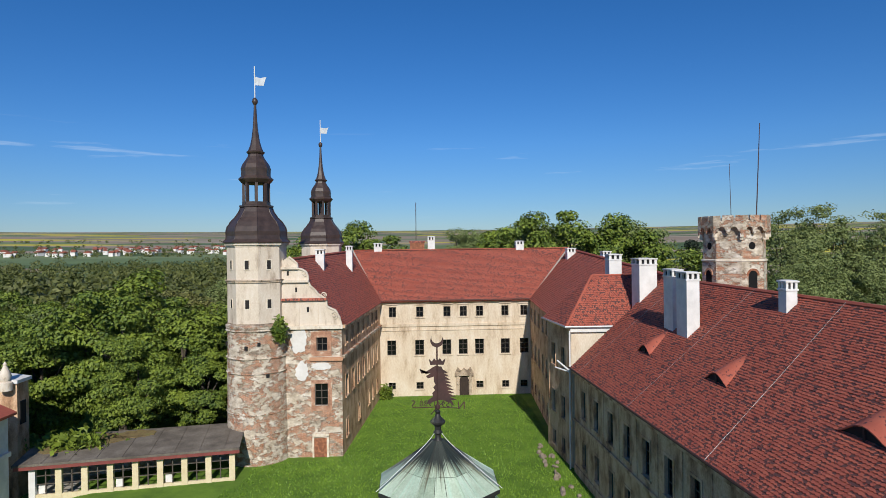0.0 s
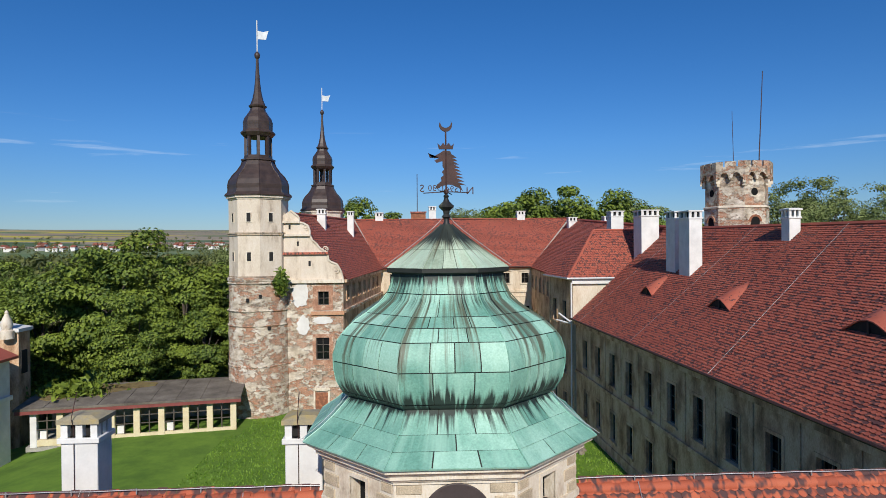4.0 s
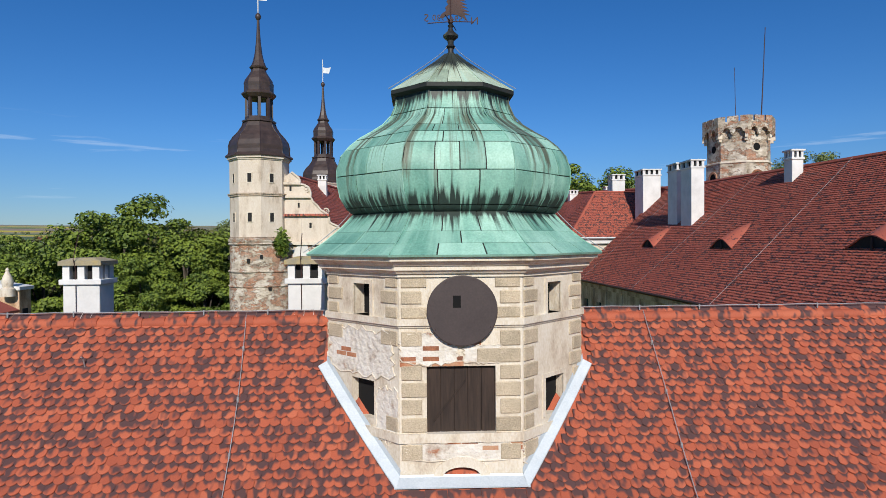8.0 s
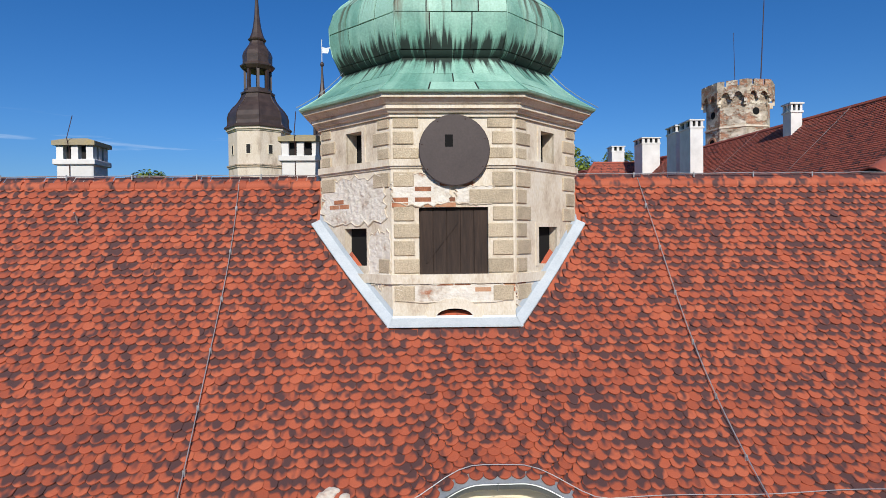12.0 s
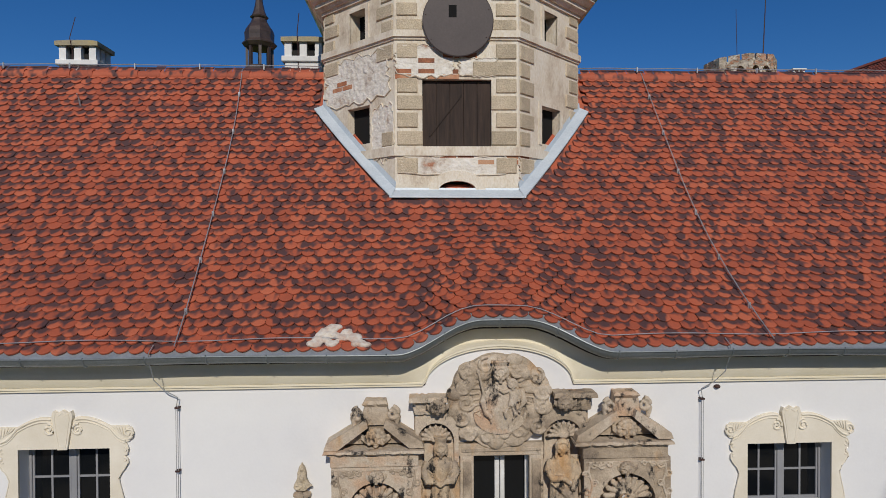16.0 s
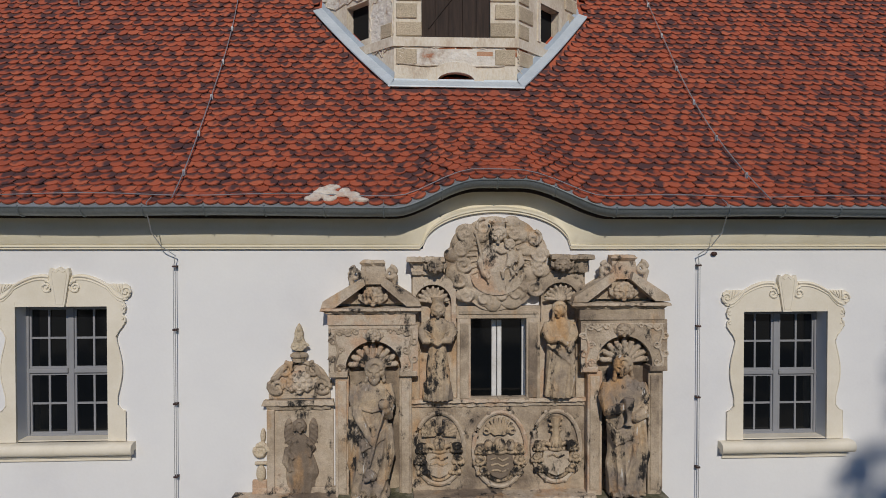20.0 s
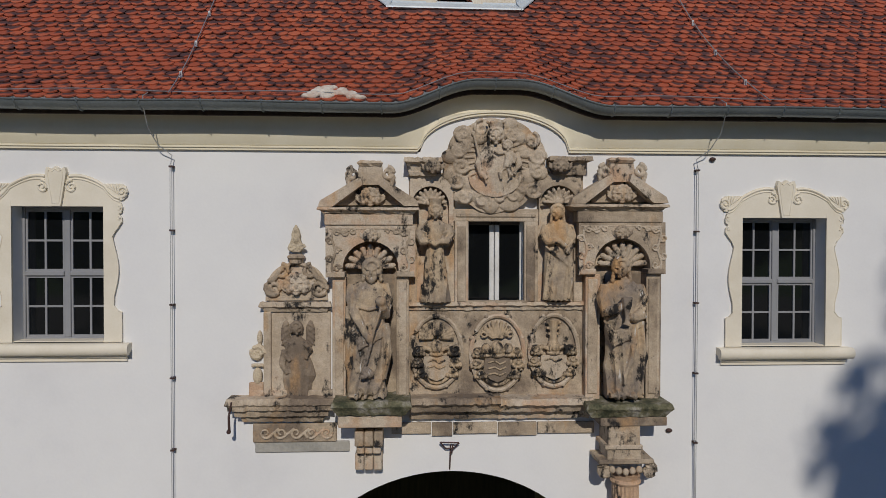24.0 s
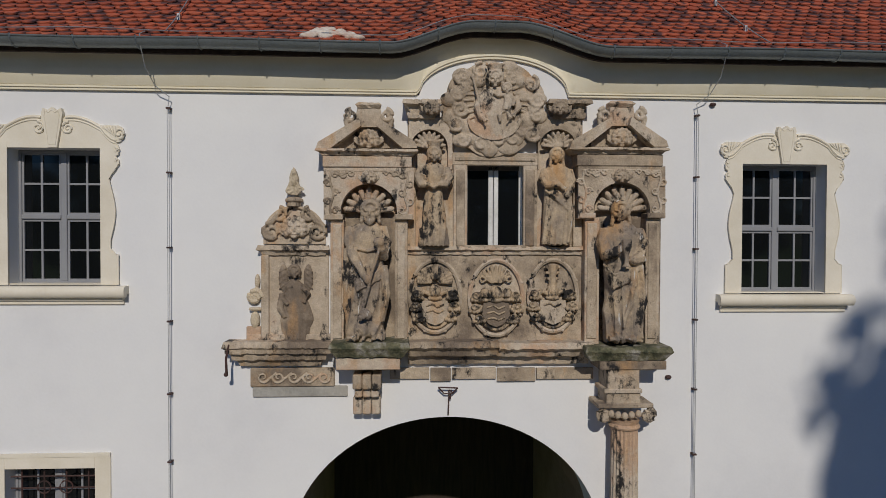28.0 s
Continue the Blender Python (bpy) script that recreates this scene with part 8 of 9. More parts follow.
# eyebrow dormers
for yc, q, wd in ((31.6, 0.36, 0.75), (22.9, 0.365, 0.85), (13.4, 0.385, 0.95)):
    d = thing("eyebrow_dormer", "low tiled eyebrow dormer with dark opening in the roof", "dormer", roof_pt(yc, q), "roof dormers")
    base = roof_pt(yc, q, 0.0)
    rows = []
    for k in range(9):
        f = -1 + k / 4
        hgt = 0.48 * math.cos(f * math.pi / 2) ** 1.3
        p = roof_pt(yc + f * wd * 1.25, q, 0.02)
        b2 = roof_pt(yc + f * wd * 1.05, q + 0.20 * math.cos(f * math.pi / 2), 0.03)
        rows.append(((p.x - 0.06, p.y, p.z + hgt), b2, (p.x + 0.02, p.y, p.z - 0.05)))
    bm = B()
    loft(bm, [[r[0] for r in rows], [tuple((Vector(r[0]) + Vector(r[1])) / 2 + Vector((-0.02, 0, 0.05 * math.cos((-1 + i / 4) * math.pi / 2)))) for i, r in enumerate(rows)], [r[1] for r in rows]], closed=False, caps=False)
    part("hood", bm, M_TILE_FAR, d, "", True)
    loft(bm := B(), [[r[0] for r in rows], [r[2] for r in rows]], closed=False, caps=False)
    part("opening", bm, M_DARK, d)
    part("hood_edge", tube(B(), [(r[0][0] - 0.02, r[0][1], r[0][2] + 0.01) for r in rows], 0.035, 5), M_TILE_FAR, d)
    part("middle_post", box(B(), base.x - 0.09, base.x - 0.03, yc - 0.05, yc + 0.05, base.z - 0.05, base.z + 0.42), M_OLDWOOD, d)

# ---- right-hand range, far part with the cross block ----
east_wing = thing("castle_range", "taller castle range with hipped red cross roof in shade", "building", (15, 50, YARD))
holes = []
for a in (1.2, 3.6):
    holes += [(a, a + 0.85, 9.2, 11.0), (a, a + 0.85, 5.2, 7.0), (a, a + 0.85, 2.4, 3.6)]
wing_wall(east_wing, (11.75, 46.0), (12.3, 40.1), 0.8, 12.85, holes, M_GREY, 0.7, M_WOODFRAME, M_GREY)
wing_wall(east_wing, (12.3, 40.1), (20.0, 40.1), 0.8, 12.85, [], M_YELLOW, 0.7)
holes = []
for k in range(6):
    a = 1.0 + 2.9 * k
    holes += [(a, a + 0.9, 10.6, 12.0), (a, a + 1.0, 6.4, 8.2), (a, a + 0.9, 2.8, 3.8)]
wing_wall(east_wing, (13.75, 64.35), (12.5, 46.0), 0.8, 12.85, holes, M_GREY, 0.7, M_WOODFRAME, M_GREY)
part("end_wall", box(B(), 11.75, 13.5, 45.6, 46.2, 0.8, 12.85), M_GREY, east_wing)
A0, A1, A2 = (11.85, 39.8, 12.95), (22.0, 39.8, 12.95), (11.35, 46.2, 12.95)
AP, AQ = (14.85, 43.0, 16.75), (19.6, 43.0, 16.75)
slope(east_wing, A0, A1, AQ, AP, M_TILE_FAR, 0.2, 0.18, seed=9)
slope(east_wing, A2, A0, AP, AP, M_TILE_FAR, 0.2, 0.18, seed=10)
slope(east_wing, (22.0, 46.2, 12.95), A2, AP, AQ, tiles=False)
slope(east_wing, (12.2, 46.2, 12.9), (13.6, 64.1, 12.95), (19.9, 70.1, 18.7), (20.1, 46.2, 17.2), M_TILE_FAR, 0.22, 0.2, seed=12)
slope(east_wing, (20.5, 39.7, 13.0), (13.4, 46.2, 13.0), (20.1, 46.3, 17.2), (20.0, 39.7, 16.8), M_TILE_FAR, tiles=False)
slope(east_wing, (28, 76, 12.9), (28, 39.7, 12.9), (20.0, 39.7, 16.8), (19.9, 70.1, 18.7), tiles=False)
part("wall", box(B(), 27.2, 27.9, 39.8, 76, 0, 12.9), M_GREY, east_wing)
line_part("valley", [(13.8, 64.0, 13.05), (19.9, 70.2, 18.9)], 0.10, M_CONCRETE, east_wing)
line_part("hip", [A0, AP], 0.11, M_TILE_FAR, east_wing)
line_part("ridge", [AP, AQ], 0.11, M_TILE_FAR, east_wing)
line_part("ridge", [(20.0, 39.7, 16.85), (19.9, 70.1, 18.8)], 0.13, M_TILE_FAR, east_wing)
line_part("eaves_gutter", [(11.3, 46.2, 12.92), (11.8, 39.72, 12.92), (15.5, 39.72, 12.92)], 0.09, M_ZINC, east_wing)
part("eaves_cornice", box(B(), 12.2, 16.0, 39.85, 40.1, 12.5, 12.85), M_CHIM, east_wing)
line_part("downpipe", [(12.15, 39.95, 12.6), (12.15, 39.95, 9.5), (12.1, 39.9, 1.8)], 0.07, M_CHIM, east_wing)
line_part("outlet_pipe", [(12.1, 39.9, 9.5), (11.4, 41.0, 10.1)], 0.07, M_CHIM, east_wing)
line_part("outlet_pipe", [(12.1, 39.9, 9.4), (11.2, 40.9, 9.6)], 0.06, M_CHIM, east_wing)

# ---- chimneys over the courtyard ----
for x0, x1, y0, y1, zb, zt, hl in ((16.57, 17.22, 31.1, 32.5, 12.5, 17.72, (2, 2)), (16.51, 17.31, 28.93, 30.4, 12.5, 17.64, (2, 2)), (17.4, 18.78, 39.0, 40.7, 13.6, 18.25, (3, 2)), (17.0, 18.1, 45.0, 46.2, 14.5, 18.5, (2, 2)),
                                 (19.18, 19.78, 23.3, 24.0, 14.5, 17.40, (2, 2)), (20.4, 21.3, 57.5, 58.5, 16.5, 18.6, (2, 2)), (18.7, 19.7, 66, 67, 17.3, 18.9, (2, 2)), (13.1, 14.1, 70.0, 71, 18.0, 19.9, (2, 2)),
                                 (1.9, 2.8, 71, 72, 17.5, 20.6, (2, 2)), (-4.9, -3.9, 70, 71, 18.0, 19.8, (2, 2)), (-7.5, -6.8, 61.5, 62.3, 15.5, 19.5, (2, 2)), (-9.3, -8.5, 51.5, 52.3, 16.0, 19.2, (2, 2))):
    chimney(x0, x1, y0, y1, zb, zt, hl)
stack = thing("chimney", "low brick chimney with small roof on the far ridge", "chimney", (0.6, 73, 18.5))
part("body", box(B(), -0.4, 1.5, 72.5, 73.5, 17.0, 19.8), M_BRICK, stack)
part("cap", box(B(), -0.5, 1.6, 72.4, 73.6, 19.8, 20.0), M_TILE_FAR, stack)
mast = thing("antenna_mast", "thin dark antenna mast standing beyond the far roof", "antenna", (0.4, 75, 14))
part("mast", tube(B(), [(0.4, 75, 14), (0.45, 75, 25.2)], 0.05, 5), M_IRON, mast)

# ---- ruined battlemented tower ----
rt = thing("ruined_tower", "battlemented tower of patchy plaster and red brick", "tower", (24.5, 39.0, 2))
RC, RTURN = (24.75, 38.7), radians(22.5 - 90 + 7)
RR = 2.26
part("shaft", lathe(B(), *RC, [(RR + 0.06, 1), (RR + 0.06, 18.15), (RR, 18.2), (RR - 0.02, 20.95)], 8, RTURN), M_RUIN, rt)
part("string_course", lathe(B(), *RC, [(RR, 18.1), (RR + 0.13, 18.15), (RR + 0.13, 18.26), (RR, 18.3)], 8, RTURN), M_PLASTER, rt)
RO, ap = 2.60, math.cos(radians(22.5))
part("parapet", lathe(B(), *RC, [(RO - 0.32, 20.78), (RO - 0.02, 20.80), (RO - 0.02, 21.12), (RO - 0.22, 21.12), (RO - 0.32, 20.9)], 8, RTURN), M_RUIN, rt)
for i in range(8):
    a = RTURN + radians(22.5 + 45 * i)
    m = Matrix.Translation((*RC, 0)) @ Matrix.Rotation(a + math.pi / 2, 4, "Z")
    half = RO * math.sin(radians(22.5)) - 0.004
    # parapet face with an arcaded lower edge and slots between the merlons
    low = [(-half, 20.12), (-half + 0.10, 20.12), (-half + 0.14, 20.34)]
    for c in (-0.42, 0.42):
        low += [(c + 0.27 * math.cos(t), 20.42 + 0.30 * math.sin(t)) for t in [math.pi - math.pi * j / 8 for j in range(9)]]
        low += [(0.06, 20.22), (-0.06, 20.20)][::-1] if c < 0 else []
    low += [(half - 0.14, 20.34), (half - 0.10, 20.12), (half, 20.12)]
    top = [(half, 21.55)]
    for c in (0.45, -0.45):
        top += [(c + 0.07, 21.57), (c + 0.07, 21.16), (c - 0.07, 21.16), (c - 0.07, 21.56)]
    top += [(-half, 21.55)]
    bm = prism(B(), low + top, -RO * ap, -RO * ap + 0.16)
    bmesh.ops.transform(bm, matrix=m, verts=bm.verts)
    part("arcaded_parapet", bm, M_RUIN, rt)
    bm = box(B(), half - 0.16, half + 0.02, -RO * ap, -RR * ap, 19.95, 20.20)
    box(bm, half - 0.20, half - 0.02, -RO * ap + 0.12, -RR * ap, 19.75, 19.95)
    bmesh.ops.transform(bm, matrix=m, verts=bm.verts)
    part("corbel", bm, M_PLASTER, rt)
    if i % 2 == 1:
        q = (RR + 0.06) * ap
        arc = [(0.36 * math.cos(t), 17.1 + 0.36 * math.sin(t)) for t in [math.pi * j / 10 for j in range(11)]]
        bm = prism(B(), arc + [(-0.36, 15.6), (0.36, 15.6)], -q - 0.01, -q + 0.2)
        bmesh.ops.transform(bm, matrix=m, verts=bm.verts)
        win = part("arched_window", bm, M_BLACK, rt)
        arc2 = [(0.52 * math.cos(t), 17.1 + 0.52 * math.sin(t)) for t in [math.pi * j / 10 for j in range(11)]] + [(0.37 * math.cos(t), 17.1 + 0.37 * math.sin(t)) for t in [math.pi * (10 - j) / 10 for j in range(11)]]
        bm = prism(B(), arc2, -q - 0.06, -q)
        bmesh.ops.transform(bm, matrix=m, verts=bm.verts)
        part("arch_ring", bm, M_BRICK, win)
        q = (RR - 0.02) * ap
        bm = prism(B(), [(0.28 * math.cos(t), 19.3 + 0.28 * math.sin(t)) for t in [2 * math.pi * j / 14 for j in range(14)]], -q - 0.02, -q + 0.2)
        bmesh.ops.transform(bm, matrix=m, verts=bm.verts)
        part("round_window", bm, M_BLACK, rt)
on_tower = [rt]
part("deck", lathe(B(), *RC, [(2.3, 20.9), (2.3, 21.0)], 8, RTURN), M_CONCRETE, rt)
for x0, x1, zt, r in ((26.40, 26.75, 28.7, 0.045), (24.45, 24.33, 25.6, 0.025)):
    a = thing("antenna_mast", "thin dark antenna pole on the ruined tower", "antenna", (x0, 38.5, 21))
    part("pole", tube(B(), [(x0, 38.5, 20.9), (x1, 38.5, zt)], [r, r * 0.6], 6), M_IRON, a)
    on_tower.append(a)

# the tower stands a little nearer and smaller than its drawing
for a in on_tower:
    a.location = Vector((-0.24, -7.2, 14.8)) + (a.location - Vector((-0.24, -7.2, 14.8))) * 0.935 + Vector((0, 0, 0.12))
    a.scale = (0.935, 0.935, 0.935)

# ---- low gallery and neighbour house ----
gal = thing("gallery", "low flat-roofed gallery with cream posts and maroon fascia", "building", (-20, 39, YARD))
GM = Matrix.Translation((-27.7, 37.3, 0)) @ Matrix.Rotation(math.atan2(2.5, 14.3), 4, "Z")
M_MAROON = material("maroon_fascia", [(0.17, 0.04, 0.036), (0.25, 0.062, 0.052)], 0.6, 2, 20, 0.05)
M_GALCREAM = material("gallery_cream", [(0.62, 0.52, 0.32), (0.74, 0.66, 0.45)], 0.9, 2, 20, 0.1)
GL = 14.6


def gpart(name, *b, mat, parent=None, label=""):
    return part(name, box(B(), *b, GM), mat, parent or gal, label)


gpart("fascia", -0.5, GL, -0.45, -0.35, 3.95, 4.35, mat=M_MAROON, label="maroon painted fascia board")
bm = B()
loft(bm, [[(-0.6, -0.47, 4.36), (GL, -0.47, 4.36), (GL, 5.2, 4.75), (-0.6, 5.2, 4.75)], [(-0.6, -0.47, 4.2), (GL, -0.47, 4.2), (GL, 5.2, 4.6), (-0.6, 5.2, 4.6)]])
bmesh.ops.transform(bm, matrix=GM, verts=bm.verts)
part("roof", bm, M_BITUMEN, gal, "bituminous flat roof with moss")
for k in range(8):
    x = 1.2 + 1.75 * k
    part("roof_seam", loft(B(), [[GM @ Vector((x + dx, yy, 4.362 + (yy + 0.47) * 0.0688 + dz)) for yy in (-0.45, 5.15)] for dx, dz in ((0.0, 0.0), (0.0, 0.03), (0.06, 0.03), (0.06, 0.0))], closed=False, caps=False), M_BITUMEN, gal)
M_ROOFMOSS = material("brown_roof_moss", [(0.10, 0.075, 0.03), (0.20, 0.145, 0.06), (0.17, 0.17, 0.05)], 1.0, 2.0, 14, 0.8, fine_mix=0.6, bump_dist=0.05)
rm = random.Random(6)
for cx_, cy_, rx_, ry_ in ((3.2, 3.4, 2.9, 1.5), (6.3, 4.1, 1.9, 0.9), (1.2, 2.2, 1.2, 1.0)):
    rim = [(cx_ + rx_ * math.cos(a) * rm.uniform(0.7, 1.05), min(5.1, cy_ + ry_ * math.sin(a) * rm.uniform(0.7, 1.05))) for a in [2 * math.pi * k / 26 for k in range(26)]]
    bm = loft(B(), [[GM @ Vector((x, yy, 4.36 + (yy + 0.47) * 0.0688 + h_)) for x, yy in rim] for h_ in (0.0, 0.05)])
    part("moss_patch", bm, M_ROOFMOSS, gal, "brown moss on the flat roof")
gpart("rear_wall", 0, GL, 4.6, 4.9, 1.2, 4.6, mat=M_CONCRETE)
for k in range(9):
    x = 0.3 + (GL - 1.1) * k / 8
    gpart("post", x, x + 0.42, -0.05, 0.3, 1.5, 4.2, mat=M_GALCREAM if k else M_CHIM)
for k in range(8):
    x = 0.3 + (GL - 1.1) * k / 8 + 0.42
    w = (GL - 1.1) / 8 - 0.42
    gpart("parapet", x, x + w, 0.0, 0.2, 1.5, 2.0, mat=M_GALCREAM)
    for z in (3.3, 2.7):
        gpart("rail", x, x + w, 0.05, 0.12, z, z + 0.06, mat=M_WOODFRAME)
    gpart("mullion", x + w / 2 - 0.04, x + w / 2 + 0.04, 0.05, 0.12, 2.0, 4.2, mat=M_WOODFRAME)
    if k in (0, 3, 5):
        gpart("white_panel", x + 0.1, x + w * 0.45, 0.25, 0.3, 2.0, 2.6, mat=M_CHIM)
gpart("floor", 0, GL, 0, 4.6, 1.2, 1.55, mat=M_CONCRETE)

nb = thing("neighbour_house", "white and grey walled house with red porch roof", "house", (-33, 42, 1))
part("wall", box(B(), -38, -30.4, 41.0, 42.4, -1, 9.3), M_GREY, nb)
part("roof", prism(B(), [(-38.4, 9.25), (-30.25, 9.25), (-30.25, 9.5), (-34.0, 10.1), (-38.4, 9.5)], 40.8, 42.6), M_CHIM, nb)
part("porch_wall", box(B(), -38, -28.15, 29.5, 36.4, -1, 8.05), M_CHIM, nb)
part("porch_roof", prism(B(), [(-27.65, 8.2), (-38.2, 13.2), (-38.2, 13.0), (-27.65, 8.02)], 29.3, 36.6), M_TILE_FAR, nb, "low red tiled porch roof")
part("eaves_band", box(B(), -28.15, -27.95, 29.5, 36.4, 5.2, 5.5), M_CHIM, nb)
part("finial", lathe(B(), -31.0, 40.6, [(0.5, 8.8), (0.5, 9.4), (0.3, 9.5), (0.42, 9.9), (0.3, 10.3), (0.12, 10.7), (0.15, 10.8), (0.02, 11.0)], 10), M_PLASTER, nb, "", True)
part("window", box(B(), -30.7, -30.36, 41.3, 42.0, 6.0, 7.8), M_DARK, nb)


# ---- ground, fields, far village ----


def land_z(x, y):
    r = math.hypot(x - 4, y - 50)
    if r < 70:
        base = YARD - 0.02
    elif r < 200:
        q = (r - 70) / 130
        base = YARD - 4.5 * q * q * (3 - 2 * q)
    else:
        base = YARD - 4.5
    rise = max(0.0, r - 300)
    base += 0.0245 * rise + 3.2e-6 * rise * rise * max(0.0, 1 - rise / 9000)
    if y < 22 and abs(x) < 60:
        q = min(1.0, max(0.0, (22 - y) / 12))
        base += (-0.3 - base) * q * q * (3 - 2 * q)
    if x < -24 and r < 110:
        q = min(1.0, (-24 - x) / 14)
        base -= 3.0 * q * (1 if r < 70 else max(0.0, 1 - (r - 70) / 40))
    return base + (2.2 * noise.noise(Vector((x * 0.004, y * 0.004, 0))) * min(1, rise / 300))


M_LAND = bpy.data.materials.new("fields")
M_LAND.use_nodes = True
n, l = M_LAND.node_tree.nodes, M_LAND.node_tree.links
geo = n.new("ShaderNodeNewGeometry")
mp = n.new("ShaderNodeMapping")
mp.inputs["Scale"].default_value = (0.0036, 0.0085, 0.0)
mp.inputs["Rotation"].default_value = (0, 0, 0.22)
l.new(geo.outputs["Position"], mp.inputs["Vector"])
vo = n.new("ShaderNodeTexVoronoi")
vo.inputs["Scale"].default_value = 1.0
l.new(mp.outputs[0], vo.inputs["Vector"])
ramp = n.new("ShaderNodeValToRGB")
ramp.color_ramp.interpolation = "CONSTANT"
cols = [(0.0, (0.07, 0.12, 0.035)), (0.18, (0.29, 0.22, 0.155)), (0.38, (0.12, 0.18, 0.065)), (0.48, (0.33, 0.265, 0.19)), (0.68, (0.08, 0.13, 0.05)), (0.75, (0.52, 0.45, 0.045)), (0.88, (0.16, 0.21, 0.085))]
while len(ramp.color_ramp.elements) < len(cols):
    ramp.color_ramp.elements.new(0.5)
for e, (p, c) in zip(ramp.color_ramp.elements, cols):
    e.position, e.color = p, (*c, 1)
sep = n.new("ShaderNodeSeparateColor")
l.new(vo.outputs["Color"], sep.inputs[0])
l.new(sep.outputs[0], ramp.inputs[0])
nz = n.new("ShaderNodeTexNoise")
nz.inputs["Scale"].default_value, nz.inputs["Detail"].default_value = 0.02, 6
l.new(geo.outputs["Position"], nz.inputs["Vector"])
mx = n.new("ShaderNodeMixRGB")
mx.blend_type, mx.inputs[0].default_value = "OVERLAY", 0.4
l.new(ramp.outputs[0], mx.inputs[1])
l.new(nz.outputs[0], mx.inputs[2])
# close to the castle it is grass
dist = n.new("ShaderNodeVectorMath")
dist.operation = "LENGTH"
l.new(geo.outputs["Position"], dist.inputs[0])
cmp_ = n.new("ShaderNodeMath")
cmp_.operation = "GREATER_THAN"
cmp_.inputs[1].default_value = 420.0
l.new(dist.outputs["Value"], cmp_.inputs[0])
gn = n.new("ShaderNodeTexNoise")
gn.inputs["Scale"].default_value, gn.inputs["Detail"].default_value, gn.inputs["Roughness"].default_value = 0.45, 8, 0.7
l.new(geo.outputs["Position"], gn.inputs["Vector"])
gr = n.new("ShaderNodeValToRGB")
for e, (p, c) in zip(gr.color_ramp.elements, ((0.34, (0.070, 0.150, 0.010)), (0.68, (0.150, 0.270, 0.022)))):
    e.position, e.color = p, (*c, 1)
l.new(gn.outputs[0], gr.inputs[0])
fin = n.new("ShaderNodeMixRGB")
l.new(cmp_.outputs[0], fin.inputs[0])
l.new(gr.outputs[0], fin.inputs[1])
l.new(mx.outputs[0], fin.inputs[2])
l.new(fin.outputs[0], n["Principled BSDF"].inputs["Base Color"])
n["Principled BSDF"].inputs["Roughness"].default_value = 0.95

bm = B()
radii = [0.5, 3, 6, 12, 20, 25, 30, 33, 36, 39, 42, 46, 50, 60, 70, 80, 92, 105, 120, 140, 165, 200, 250, 300, 400, 520, 650, 800, 1000, 1250, 1600, 2000, 2500, 3100, 3800, 4700]
rings = []
for r in radii:
    rings.append([(4 + r * math.cos(a), 50 + r * math.sin(a), land_z(4 + r * math.cos(a), 50 + r * math.sin(a))) for a in [2 * math.pi * k / 96 for k in range(96)]])
loft(bm, rings, True, False)
bm.faces.new([v for v in bm.verts][:96])
ground = part("ground", bm, M_LAND, None, "", True)
tagged(ground, "open country of grass and patchwork fields to the horizon", "ground", kind="structure")
# courtyard lawn: blades on the stretch that shows
rg = np.random.RandomState(3)
N = 60000
gx, gy = rg.uniform(-14, 13, N), rg.uniform(16, 64, N)
keep = ~((gx < -6.0 + 2.1 * (gy - 44.5) / 19.9) & (gy > 43.5)) & (gx < 12.4) & ((gx > -13) | (gy < 38))
gx, gy = gx[keep], gy[keep]
ang, hgt = rg.uniform(0, 6.28, len(gx)), rg.uniform(0.06, 0.16, len(gx))
tx, ty = np.cos(ang) * 0.05, np.sin(ang) * 0.05
lean = rg.normal(0, 0.05, (2, len(gx)))
z0 = YARD - 0.03
V_ = np.stack([np.stack([gx - tx, gy - ty, np.full_like(gx, z0)], 1), np.stack([gx + tx, gy + ty, np.full_like(gx, z0)], 1), np.stack([gx + lean[0], gy + lean[1], z0 + hgt], 1)], 1).reshape(-1, 3)
me = bpy.data.meshes.new("grass")
me.from_pydata(V_.tolist(), [], np.arange(len(V_)).reshape(-1, 3).tolist())
me.materials.append(leaf_material("grass_blades", (0.080, 0.175, 0.010), (0.175, 0.300, 0.024)))
tagged(new("grass", me), "bright green courtyard grass", "grass", kind="stuff")

# fallen masonry along the east wall
M_RUBBLE = material("rubble", [(0.13, 0.11, 0.085), (0.32, 0.27, 0.21)], 0.95, 4, 30, 0.5)
rub = random.Random(9)
for k in range(22):
    y = rub.uniform(32, 47)
    x = 11.2 + rub.uniform(-0.9, 0.2)
    bm = B()
    bmesh.ops.create_icosphere(bm, subdivisions=1, radius=1.0, matrix=pose(x, y, YARD + 0.08, rub.uniform(0, 90), rub.uniform(0, 90), rub.uniform(0, 90)) @ Matrix.Diagonal((rub.uniform(0.15, 0.45), rub.uniform(0.15, 0.4), rub.uniform(0.12, 0.25), 1)))
    tagged(part("stone_block", bm, M_RUBBLE), "broken masonry block lying in the grass", "stone", "courtyard rubble")

# ---- trees ----


